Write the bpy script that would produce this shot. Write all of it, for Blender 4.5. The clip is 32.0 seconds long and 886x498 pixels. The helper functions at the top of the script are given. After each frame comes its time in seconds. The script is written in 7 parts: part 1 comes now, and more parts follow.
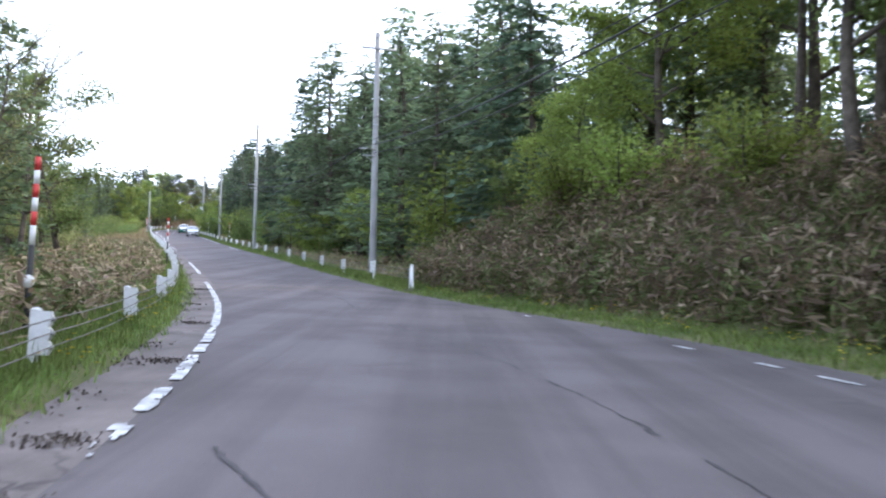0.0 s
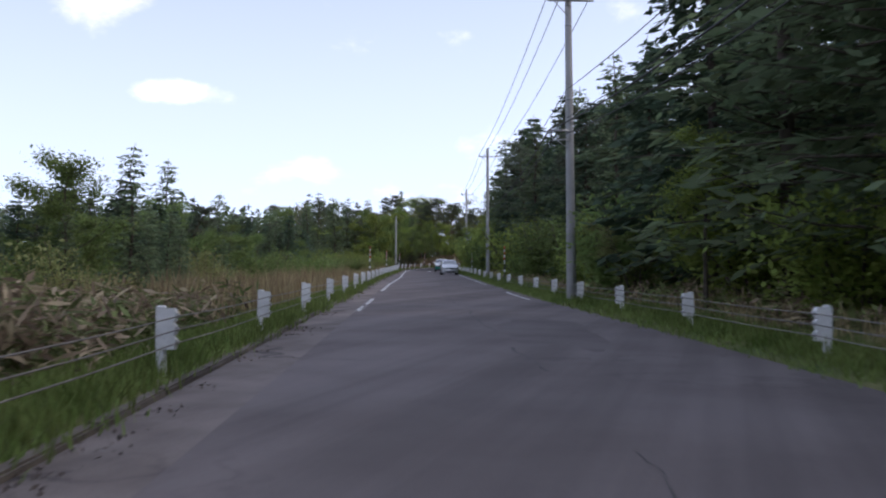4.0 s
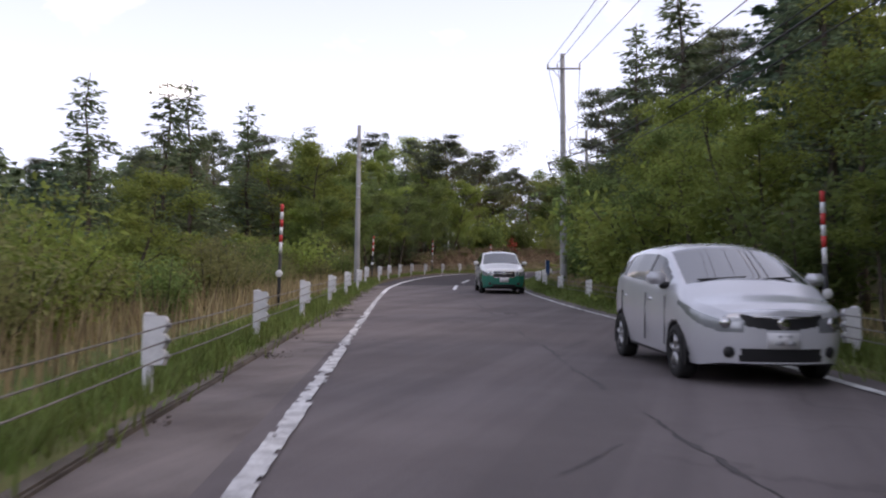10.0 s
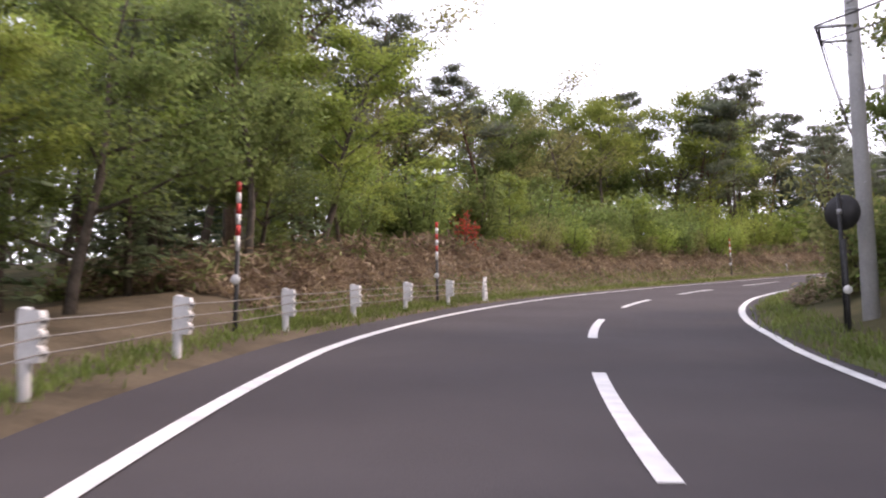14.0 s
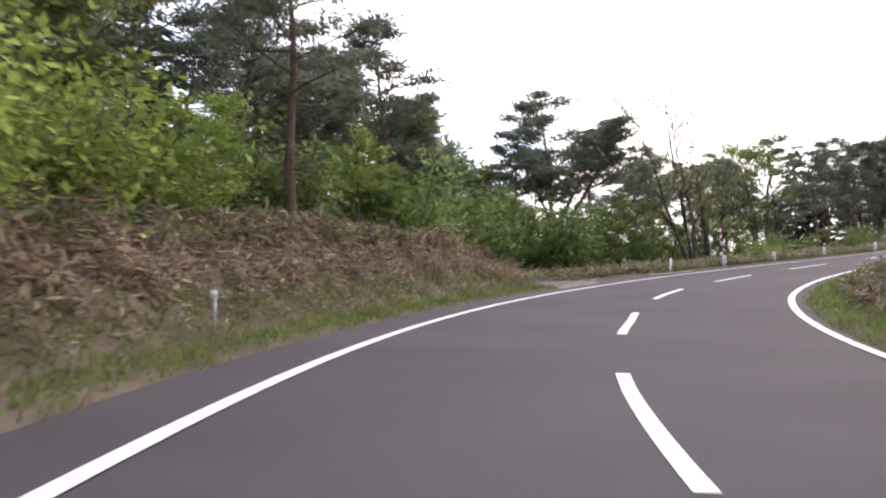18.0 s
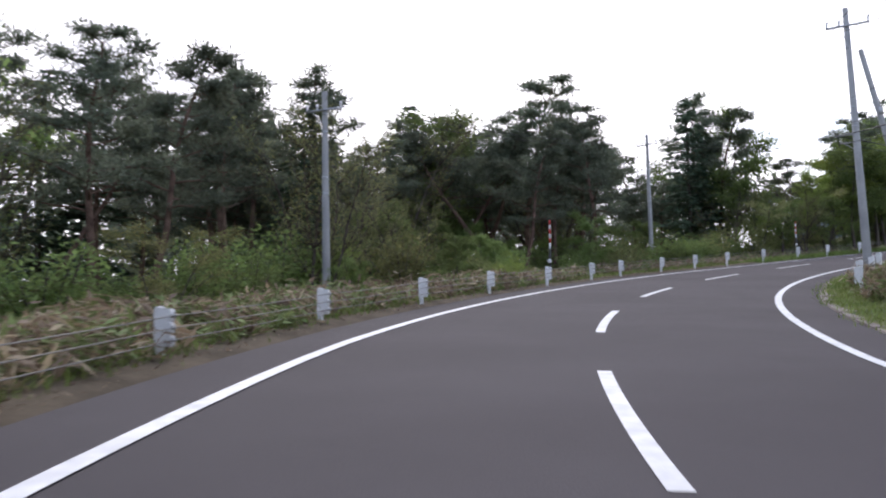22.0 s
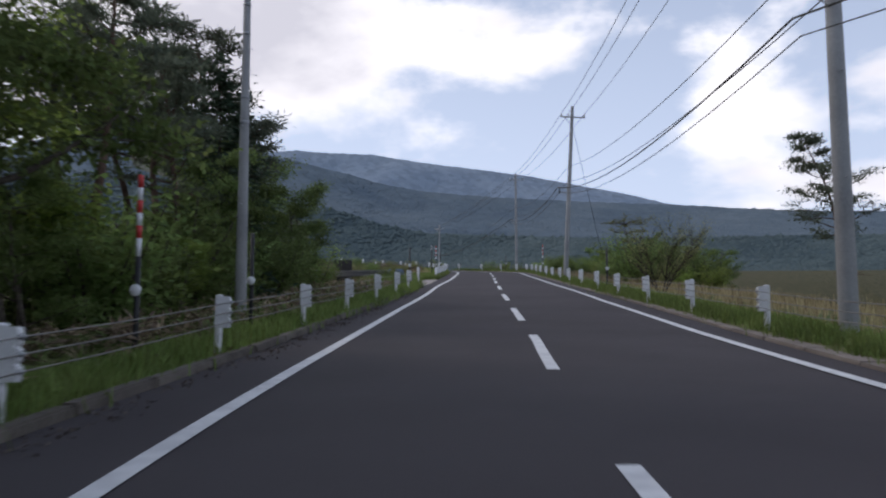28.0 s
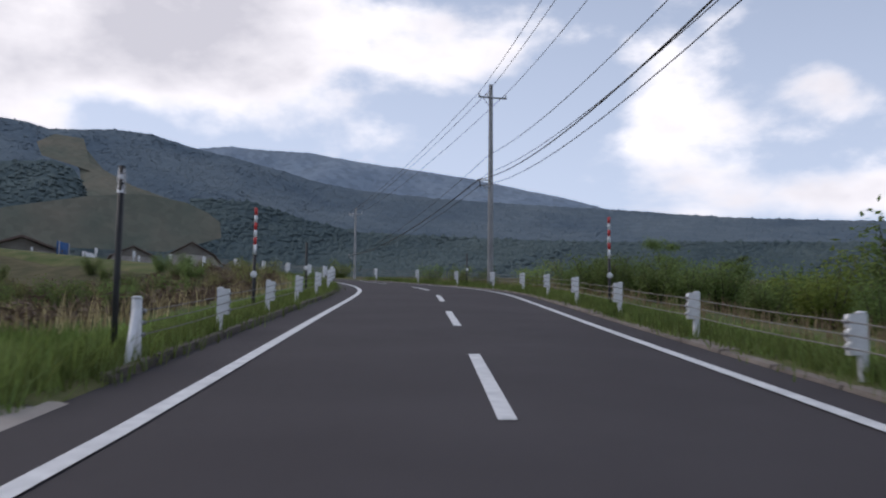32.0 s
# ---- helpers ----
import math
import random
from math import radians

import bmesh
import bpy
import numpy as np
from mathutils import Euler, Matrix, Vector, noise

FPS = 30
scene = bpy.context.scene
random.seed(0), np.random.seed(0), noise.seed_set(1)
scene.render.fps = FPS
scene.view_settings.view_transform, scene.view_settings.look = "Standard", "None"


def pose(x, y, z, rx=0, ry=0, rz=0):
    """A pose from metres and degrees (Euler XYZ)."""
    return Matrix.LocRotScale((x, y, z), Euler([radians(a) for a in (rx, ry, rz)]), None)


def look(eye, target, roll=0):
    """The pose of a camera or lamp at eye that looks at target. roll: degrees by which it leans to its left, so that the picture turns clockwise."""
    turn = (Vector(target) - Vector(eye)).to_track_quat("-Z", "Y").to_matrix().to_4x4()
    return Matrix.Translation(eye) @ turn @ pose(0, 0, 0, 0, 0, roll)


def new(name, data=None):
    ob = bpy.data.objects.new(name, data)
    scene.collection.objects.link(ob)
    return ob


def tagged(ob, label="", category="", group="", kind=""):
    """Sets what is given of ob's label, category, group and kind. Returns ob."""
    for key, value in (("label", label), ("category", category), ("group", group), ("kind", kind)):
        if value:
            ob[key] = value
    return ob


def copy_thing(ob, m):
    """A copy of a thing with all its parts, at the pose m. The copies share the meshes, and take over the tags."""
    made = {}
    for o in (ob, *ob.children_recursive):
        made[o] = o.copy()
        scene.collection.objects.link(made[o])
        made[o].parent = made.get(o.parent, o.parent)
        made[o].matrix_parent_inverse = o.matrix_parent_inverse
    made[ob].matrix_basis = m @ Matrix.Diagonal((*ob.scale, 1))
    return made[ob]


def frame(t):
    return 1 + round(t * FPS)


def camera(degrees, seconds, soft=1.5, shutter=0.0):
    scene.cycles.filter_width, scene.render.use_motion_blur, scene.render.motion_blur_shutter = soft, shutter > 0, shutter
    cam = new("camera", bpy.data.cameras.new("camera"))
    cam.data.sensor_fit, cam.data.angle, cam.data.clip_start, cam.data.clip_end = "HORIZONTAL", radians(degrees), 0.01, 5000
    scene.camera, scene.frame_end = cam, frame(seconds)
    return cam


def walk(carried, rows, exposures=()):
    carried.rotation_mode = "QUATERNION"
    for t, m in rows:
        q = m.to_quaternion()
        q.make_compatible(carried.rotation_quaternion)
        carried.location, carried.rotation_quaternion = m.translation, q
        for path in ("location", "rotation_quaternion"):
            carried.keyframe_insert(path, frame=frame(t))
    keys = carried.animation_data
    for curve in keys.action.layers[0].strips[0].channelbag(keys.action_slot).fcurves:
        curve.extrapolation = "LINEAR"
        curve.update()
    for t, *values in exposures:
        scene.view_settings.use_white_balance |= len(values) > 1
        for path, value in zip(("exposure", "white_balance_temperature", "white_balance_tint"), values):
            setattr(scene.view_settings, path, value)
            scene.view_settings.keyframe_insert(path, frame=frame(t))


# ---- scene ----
cam = camera(48.5, 32.0, soft=2.1, shutter=0.2)
PATH = [
    (0, (0.00, 0.00, 1.250), (0.002, 1.995, 1.3946), 1.0),
    (0.5, (-0.50, 6.34, 1.646), (-0.633, 8.335, 1.7856), 0.6),
    (1, (-1.37, 12.68, 2.029), (-1.628, 14.658, 2.1687), 0.4),
    (1.5, (-2.57, 19.06, 2.433), (-2.916, 21.020, 2.5813), 0.0),
    (2, (-4.04, 25.62, 2.903), (-4.451, 27.574, 3.0645), -0.0),
    (2.5, (-5.72, 32.19, 3.419), (-6.180, 34.129, 3.5858), 0.1),
    (3, (-7.57, 38.77, 3.971), (-8.067, 40.696, 4.1572), -0.1),
    (3.5, (-9.49, 45.36, 4.551), (-10.010, 47.279, 4.7608), 0.2),
    (4, (-11.52, 52.00, 5.183), (-12.057, 53.919, 5.3966), 0.1),
    (4.5, (-13.61, 58.71, 5.836), (-14.153, 60.622, 6.0457), -0.0),
    (5, (-15.74, 65.47, 6.493), (-16.288, 67.382, 6.6968), -0.1),
    (5.5, (-17.91, 72.28, 7.149), (-18.460, 74.194, 7.3472), -0.3),
    (6, (-20.14, 79.13, 7.802), (-20.695, 81.041, 8.0046), -0.3),
    (6.5, (-22.35, 86.00, 8.454), (-22.911, 87.911, 8.6492), -0.3),
    (7, (-24.55, 92.97, 9.148), (-25.103, 94.877, 9.3513), 0.1),
    (7.5, (-26.76, 99.93, 9.841), (-27.306, 101.845, 10.0445), -0.0),
    (8, (-28.96, 106.90, 10.528), (-29.512, 108.813, 10.7313), -0.2),
    (8.5, (-31.14, 113.87, 11.218), (-31.685, 115.780, 11.4242), 0.1),
    (9, (-33.31, 120.82, 11.912), (-33.848, 122.736, 12.1215), 0.4),
    (9.5, (-35.46, 127.76, 12.605), (-35.989, 129.681, 12.8116), 0.4),
    (10, (-37.58, 134.67, 13.289), (-38.100, 136.590, 13.5007), 0.4),
    (10.5, (-39.69, 141.55, 13.969), (-40.212, 143.470, 14.1791), 0.6),
    (11, (-41.75, 148.42, 14.627), (-42.270, 150.340, 14.8371), 0.3),
    (11.5, (-43.77, 155.25, 15.260), (-44.290, 157.167, 15.4744), 0.1),
    (12, (-45.78, 161.93, 15.916), (-46.294, 163.845, 16.1390), 0.1),
    (12.5, (-47.74, 168.65, 16.609), (-48.236, 170.576, 16.8331), -0.4),
    (13, (-49.58, 175.51, 17.326), (-50.020, 177.447, 17.5492), -0.9),
    (13.5, (-51.16, 182.45, 18.020), (-51.506, 184.407, 18.2452), -1.5),
    (14, (-52.29, 189.46, 18.743), (-52.518, 191.434, 18.9687), -1.0),
    (14.5, (-52.98, 196.46, 19.460), (-53.059, 198.447, 19.6806), -0.8),
    (15, (-53.13, 203.42, 20.146), (-53.066, 205.411, 20.3558), -1.1),
    (15.5, (-52.74, 210.33, 20.799), (-52.505, 212.310, 20.9960), -1.7),
    (16, (-51.73, 217.15, 21.422), (-51.319, 219.093, 21.6160), -1.8),
    (16.5, (-50.17, 223.76, 22.027), (-49.593, 225.665, 22.2229), -1.3),
    (17, (-48.05, 230.25, 22.628), (-47.300, 232.091, 22.8222), -1.2),
    (17.5, (-45.23, 236.65, 23.237), (-44.312, 238.420, 23.4317), -1.3),
    (18, (-41.83, 242.89, 23.860), (-40.768, 244.572, 24.0547), -1.4),
    (18.5, (-37.94, 248.70, 24.466), (-36.721, 250.278, 24.6623), -1.2),
    (19, (-33.57, 254.18, 25.086), (-32.207, 255.625, 25.2822), -1.4),
    (19.5, (-28.72, 259.15, 25.703), (-27.229, 260.473, 25.8973), -1.0),
    (20, (-23.40, 263.53, 26.311), (-21.804, 264.715, 26.5089), -0.9),
    (20.5, (-17.55, 267.49, 26.952), (-15.855, 268.531, 27.1558), -1.5),
    (21, (-11.33, 270.96, 27.609), (-9.546, 271.845, 27.8132), -1.5),
    (21.5, (-4.99, 273.89, 28.276), (-3.130, 274.602, 28.4798), -1.5),
    (22, (1.54, 276.24, 28.915), (3.456, 276.775, 29.1179), -1.2),
    (22.5, (8.25, 277.93, 29.553), (10.202, 278.289, 29.7571), -1.0),
    (23, (15.17, 279.00, 30.235), (17.150, 279.192, 30.4373), -1.0),
    (23.5, (22.45, 279.39, 30.935), (24.442, 279.406, 31.1383), -0.8),
    (24, (29.89, 279.09, 31.641), (31.869, 278.937, 31.8461), -0.7),
    (24.5, (37.40, 278.21, 32.352), (39.365, 277.891, 32.5614), -1.0),
    (25, (44.95, 276.66, 33.065), (46.882, 276.176, 33.2768), -0.9),
    (25.5, (52.25, 274.48, 33.781), (54.133, 273.840, 34.0014), -0.9),
    (26, (59.23, 271.79, 34.506), (61.054, 270.994, 34.7331), -1.2),
    (26.5, (65.94, 268.66, 35.225), (67.687, 267.718, 35.4592), -0.9),
    (27, (72.35, 265.08, 35.972), (74.032, 264.022, 36.2038), -0.4),
    (27.5, (78.48, 261.12, 36.723), (80.085, 259.955, 36.9555), -0.1),
    (28, (84.28, 256.84, 37.472), (85.818, 255.585, 37.7090), -0.1),
    (28.5, (89.80, 252.31, 38.213), (91.274, 250.984, 38.4591), -0.0),
    (29, (95.04, 247.63, 38.931), (96.482, 246.267, 39.1775), 0.1),
    (29.5, (100.21, 242.89, 39.650), (101.633, 241.516, 39.8991), 0.0),
    (30, (105.48, 238.05, 40.442), (106.902, 236.666, 40.6923), -0.2),
    (30.5, (110.70, 233.25, 41.220), (112.138, 231.876, 41.4654), -0.3),
    (31, (115.95, 228.60, 41.988), (117.389, 227.232, 42.2323), -0.2),
    (31.5, (121.20, 224.04, 42.760), (122.652, 222.680, 43.0065), 1.0),
    (32, (126.41, 219.44, 43.505), (127.867, 218.090, 43.7477), 0.5),
]
EXPOSURES = [(0, 1.62, 6350, 14), (1, 1.3, 6350, 16), (1.7, 0.9, 6300, 17), (3, 0.12, 6150, 17), (6, -0.1, 7000, 22), (8, -0.15, 7000, 22), (9, 0.0, 7050, 23), (10, 0.25, 7150, 24), (11.5, 0.65, 7100, 23), (13, 1.15, 7600, 27), (16, 1.28, 7750, 27), (18, 1.0, 7000, 22), (19, 0.73, 6600, 19), (20, 0.55, 6450, 17), (22, 0.42, 6400, 17), (23, 0.48, 6400, 17), (24.5, 0.75, 6450, 17), (26.3, 0.77, 6450, 16), (27.5, -0.3, 6400, 15), (28.5, -0.68, 6400, 15), (32, -0.7, 6450, 15)]
walk(cam, [(t, look(eye, target, roll)) for t, eye, target, roll in PATH], EXPOSURES)

# ---------------------------------------------------------------- sky and sun
SUN_AZIMUTH, SUN_HEIGHT = radians(20), radians(42)   # from +x towards +y
world = bpy.data.worlds.new("sky")
scene.world = world
world.use_nodes = True
wn, wl = world.node_tree.nodes, world.node_tree.links
wn.clear()


def wnode(kind, **values):
    n = wn.new(kind)
    for k, v in values.items():
        n.inputs[k].default_value = v
    return n


sky = wn.new("ShaderNodeTexSky")
sky.sky_type, sky.sun_disc = "NISHITA", False
sky.sun_elevation, sky.sun_rotation = SUN_HEIGHT, radians(90) - SUN_AZIMUTH
sky.dust_density, sky.air_density = 2.5, 1.0
coords = wn.new("ShaderNodeTexCoord")
split = wn.new("ShaderNodeSeparateXYZ")
wl.new(coords.outputs["Generated"], split.inputs[0])


def wmath(op, x, y=None, z=None):
    n = wn.new("ShaderNodeMath")
    n.operation = op
    for k, v in enumerate((x, y, z)):
        if v is None:
            continue
        if isinstance(v, (int, float)):
            n.inputs[k].default_value = v
        else:
            wl.new(v, n.inputs[k])
    return n.outputs[0]


# clouds lie on a flat layer: direction divided by its height
high = wmath("MAXIMUM", wmath("ADD", split.outputs["Z"], 0.16), 0.06)
flat = wn.new("ShaderNodeVectorMath"); flat.operation = "DIVIDE"
wl.new(coords.outputs["Generated"], flat.inputs[0])
wl.new(high, flat.inputs[1])
puffs = wnode("ShaderNodeTexNoise", Scale=7.5, Detail=9.0, Roughness=0.56, Distortion=0.1)
stretch = wn.new("ShaderNodeVectorMath"); stretch.operation = "MULTIPLY"; stretch.inputs[1].default_value = (1.0, 1.0, 1.9)
wl.new(coords.outputs["Generated"], stretch.inputs[0])
wl.new(stretch.outputs[0], puffs.inputs["Vector"])
bulk = wnode("ShaderNodeTexNoise", Scale=2.6, Detail=3.0, Roughness=0.5)
wl.new(stretch.outputs[0], bulk.inputs["Vector"])
azimuth = wmath("MULTIPLY", wmath("ARCTAN2", wmath("MULTIPLY", split.outputs["X"], -1.0), split.outputs["Y"]), 57.296)
elevation = wmath("MULTIPLY", wmath("ARCSINE", split.outputs["Z"]), 57.296)
banks = None   # the day's larger cumulus: azimuth, elevation, half widths, weight
for az, el, wide, tall, weight in ((-113, 19.5, 9, 4.6, 0.34), (-123, 19.5, 7, 5.4, 0.36), (-133.5, 18.0, 4.5, 2.0, 0.24), (-146.0, 14.0, 4.2, 4.6, 0.32), (-154.5, 15.5, 2.2, 1.8, 0.24), (-156, 9.6, 8, 1.6, 0.30), (-116, 31, 18, 7, 0.28),
                                   (30.6, 14.6, 4.2, 1.1, 0.36), (23.5, 10.8, 2.6, 0.9, 0.2), (15, 17.0, 2.4, 1.8, 0.05), (-70, 22, 30, 12, 0.3), (80, 22, 25, 7, 0.25), (170, 20, 25, 6, 0.3)):
    u = wmath("MULTIPLY", wmath("SUBTRACT", azimuth, az), 1 / wide)
    v = wmath("MULTIPLY", wmath("SUBTRACT", elevation, el), 1 / tall)
    d2 = wmath("ADD", wmath("MULTIPLY", u, u), wmath("MULTIPLY", v, v))
    puff = wmath("MULTIPLY", wmath("POWER", 2.718, wmath("MULTIPLY", d2, -1.0)), weight)
    banks = puff if banks is None else wmath("ADD", banks, puff)
# cover grows towards the veiled sun
sunward = wn.new("ShaderNodeVectorMath"); sunward.operation = "DOT_PRODUCT"
sunward.inputs[1].default_value = (math.cos(SUN_AZIMUTH), math.sin(SUN_AZIMUTH), 0.0)
wl.new(coords.outputs["Generated"], sunward.inputs[0])
veil = wn.new("ShaderNodeMapRange")
veil.inputs["From Min"].default_value, veil.inputs["From Max"].default_value = 0.55, 0.95
veil.inputs["To Min"].default_value, veil.inputs["To Max"].default_value = 0.0, 0.26
wl.new(sunward.outputs["Value"], veil.inputs["Value"])
texture = wmath("ADD", wmath("MULTIPLY", puffs.outputs["Fac"], 0.75), wmath("MULTIPLY", bulk.outputs["Fac"], 0.35))
cover = wmath("ADD", wmath("ADD", texture, banks), veil.outputs[0])
mask = wn.new("ShaderNodeValToRGB")
mask.color_ramp.interpolation = "EASE"
mask.color_ramp.elements[0].position, mask.color_ramp.elements[1].position = 0.64, 0.86
wl.new(cover, mask.inputs["Fac"])
grey = wn.new("ShaderNodeValToRGB")   # cloud bodies: lit rims, greyer hearts and bases
grey.color_ramp.elements[0].position, grey.color_ramp.elements[0].color = 0.70, (16.4, 16.2, 16.3, 1)
grey.color_ramp.elements[1].position, grey.color_ramp.elements[1].color = 1.0, (8.6, 8.7, 9.5, 1)
shade = wnode("ShaderNodeTexNoise", Scale=6.0, Detail=5.0, Roughness=0.5)
shift_ = wn.new("ShaderNodeVectorMath"); shift_.operation = "ADD"; shift_.inputs[1].default_value = (3.1, 1.7, 0.4)
wl.new(stretch.outputs[0], shift_.inputs[0]); wl.new(shift_.outputs[0], shade.inputs["Vector"])
wl.new(wmath("ADD", wmath("MULTIPLY", shade.outputs["Fac"], 0.6), wmath("MULTIPLY", cover, 0.6)), grey.inputs["Fac"])
low_ = wn.new("ShaderNodeMapRange")     # paler towards the horizon
low_.inputs["From Min"].default_value, low_.inputs["From Max"].default_value = 0.05, 0.45
low_.inputs["To Min"].default_value, low_.inputs["To Max"].default_value = 0.70, 0.30
wl.new(split.outputs["Z"], low_.inputs["Value"])
hazy = wn.new("ShaderNodeMixRGB")     # thin high haze over the blue
hazy.inputs["Color2"].default_value = (11.2, 13.1, 16.4, 1)
wl.new(low_.outputs[0], hazy.inputs["Fac"])
wl.new(sky.outputs["Color"], hazy.inputs["Color1"])
blend = wn.new("ShaderNodeMixRGB")
wl.new(mask.outputs["Color"], blend.inputs["Fac"])
wl.new(hazy.outputs["Color"], blend.inputs["Color1"])
wl.new(grey.outputs["Color"], blend.inputs["Color2"])
back = wnode("ShaderNodeBackground", Strength=0.12)
wl.new(blend.outputs["Color"], back.inputs["Color"])
wout = wn.new("ShaderNodeOutputWorld")
wl.new(back.outputs[0], wout.inputs["Surface"])

sun = new("sun", bpy.data.lights.new("sun", "SUN"))
sun.data.energy, sun.data.angle, sun.data.color = 1.0, radians(14), (1.0, 0.95, 0.88)
sun.matrix_world = look((0, 0, 0), (-math.cos(SUN_HEIGHT) * math.cos(SUN_AZIMUTH), -math.cos(SUN_HEIGHT) * math.sin(SUN_AZIMUTH), -math.sin(SUN_HEIGHT)))


# ---------------------------------------------------------------- materials
def material(name, low, high, scale=3.0, rough=0.8, bump=0.3, fine=40.0, metal=0.0, each=0.0, island=0.0, thin=0.0, coords_from="Object", spec=0.4, detail=6.0):
    """Two-scale noise between two colours, with fine relief. each / island: value jitter from piece to piece. thin: share of light let through."""
    m = bpy.data.materials.new(name)
    m.use_nodes = True
    n, l = m.node_tree.nodes, m.node_tree.links
    bsdf = n["Principled BSDF"]
    tc = n.new("ShaderNodeTexCoord")
    big = n.new("ShaderNodeTexNoise"); big.inputs["Scale"].default_value, big.inputs["Detail"].default_value = scale, detail
    small = n.new("ShaderNodeTexNoise"); small.inputs["Scale"].default_value, small.inputs["Detail"].default_value = fine, 3.0
    source = tc.outputs[coords_from] if coords_from != "World" else n.new("ShaderNodeNewGeometry").outputs["Position"]
    l.new(source, big.inputs["Vector"]); l.new(source, small.inputs["Vector"])
    add = n.new("ShaderNodeMath"); add.operation = "MULTIPLY_ADD"; add.inputs[1].default_value = 0.35
    l.new(small.outputs["Fac"], add.inputs[0]); l.new(big.outputs["Fac"], add.inputs[2])
    ramp = n.new("ShaderNodeValToRGB")
    ramp.color_ramp.elements[0].position, ramp.color_ramp.elements[0].color = 0.45, (*low, 1)
    ramp.color_ramp.elements[1].position, ramp.color_ramp.elements[1].color = 0.9, (*high, 1)
    l.new(add.outputs[0], ramp.inputs["Fac"])
    colour = ramp.outputs["Color"]
    for amount, kind, socket in ((each, "ShaderNodeObjectInfo", "Random"), (island, "ShaderNodeNewGeometry", "Random Per Island")):
        if amount:
            info = n.new(kind)
            span = n.new("ShaderNodeMapRange")
            span.inputs["To Min"].default_value, span.inputs["To Max"].default_value = 1 - amount, 1 + amount
            l.new(info.outputs[socket], span.inputs["Value"])
            hsv = n.new("ShaderNodeHueSaturation")
            l.new(span.outputs[0], hsv.inputs["Value"])
            hue = n.new("ShaderNodeMapRange")
            hue.inputs["To Min"].default_value, hue.inputs["To Max"].default_value = 0.5 - 0.035 * amount, 0.5 + 0.035 * amount
            l.new(info.outputs[socket], hue.inputs["Value"]); l.new(hue.outputs[0], hsv.inputs["Hue"])
            l.new(colour, hsv.inputs["Color"])
            colour = hsv.outputs["Color"]
    l.new(colour, bsdf.inputs["Base Color"])
    bsdf.inputs["Roughness"].default_value, bsdf.inputs["Metallic"].default_value = rough, metal
    bsdf.inputs["Specular IOR Level"].default_value = spec
    if bump:
        b = n.new("ShaderNodeBump"); b.inputs["Strength"].default_value, b.inputs["Distance"].default_value = bump, 0.02
        l.new(small.outputs["Fac"], b.inputs["Height"]); l.new(b.outputs[0], bsdf.inputs["Normal"])
    if thin:
        t = n.new("ShaderNodeBsdfTranslucent")
        l.new(colour, t.inputs["Color"])
        mix = n.new("ShaderNodeMixShader"); mix.inputs["Fac"].default_value = thin
        l.new(bsdf.outputs[0], mix.inputs[1]); l.new(t.outputs[0], mix.inputs[2])
        l.new(mix.outputs[0], n["Material Output"].inputs["Surface"])
    return m


def asphalt(name, base, worn, dark, scale):
    """Asphalt: fine grit, broad wear, darker tar seams that wander along the lane."""
    m = material(name, base, worn, scale=scale, rough=0.85, bump=0.35, fine=55.0, coords_from="World", spec=0.15)
    n, l = m.node_tree.nodes, m.node_tree.links
    ramp = [q for q in n if q.type == "VALTORGB"][0].color_ramp
    ramp.elements[0].position, ramp.elements[1].position = 0.5, 0.82
    bsdf = n["Principled BSDF"]
    geo = n.new("ShaderNodeNewGeometry")
    vor = n.new("ShaderNodeTexVoronoi"); vor.feature = "DISTANCE_TO_EDGE"; vor.inputs["Scale"].default_value = 0.16
    warp = n.new("ShaderNodeTexNoise"); warp.inputs["Scale"].default_value, warp.inputs["Detail"].default_value = 0.9, 5.0
    l.new(geo.outputs["Position"], warp.inputs["Vector"])
    shift = n.new("ShaderNodeVectorMath"); shift.operation = "MULTIPLY_ADD"; shift.inputs[1].default_value = (2.4, 2.4, 2.4)
    l.new(warp.outputs["Color"], shift.inputs[0]); l.new(geo.outputs["Position"], shift.inputs[2])
    l.new(shift.outputs[0], vor.inputs["Vector"])
    seam = n.new("ShaderNodeMapRange"); seam.inputs["From Max"].default_value = 0.012; seam.inputs["To Min"].default_value, seam.inputs["To Max"].default_value = dark, 0.0
    l.new(vor.outputs["Distance"], seam.inputs["Value"])
    patch = n.new("ShaderNodeTexNoise"); patch.inputs["Scale"].default_value, patch.inputs["Detail"].default_value = 0.22, 3.0
    l.new(geo.outputs["Position"], patch.inputs["Vector"])
    gate = n.new("ShaderNodeMapRange"); gate.inputs["From Min"].default_value, gate.inputs["From Max"].default_value = 0.46, 0.56
    l.new(patch.outputs["Fac"], gate.inputs["Value"])
    both = n.new("ShaderNodeMath"); both.operation = "MULTIPLY"
    l.new(seam.outputs[0], both.inputs[0]); l.new(gate.outputs[0], both.inputs[1])
    mix = n.new("ShaderNodeMixRGB"); mix.inputs["Color2"].default_value = (0.018, 0.018, 0.02, 1)
    old = bsdf.inputs["Base Color"].links[0].from_socket
    l.new(both.outputs[0], mix.inputs["Fac"]); l.new(old, mix.inputs["Color1"])
    l.new(mix.outputs["Color"], bsdf.inputs["Base Color"])
    return m


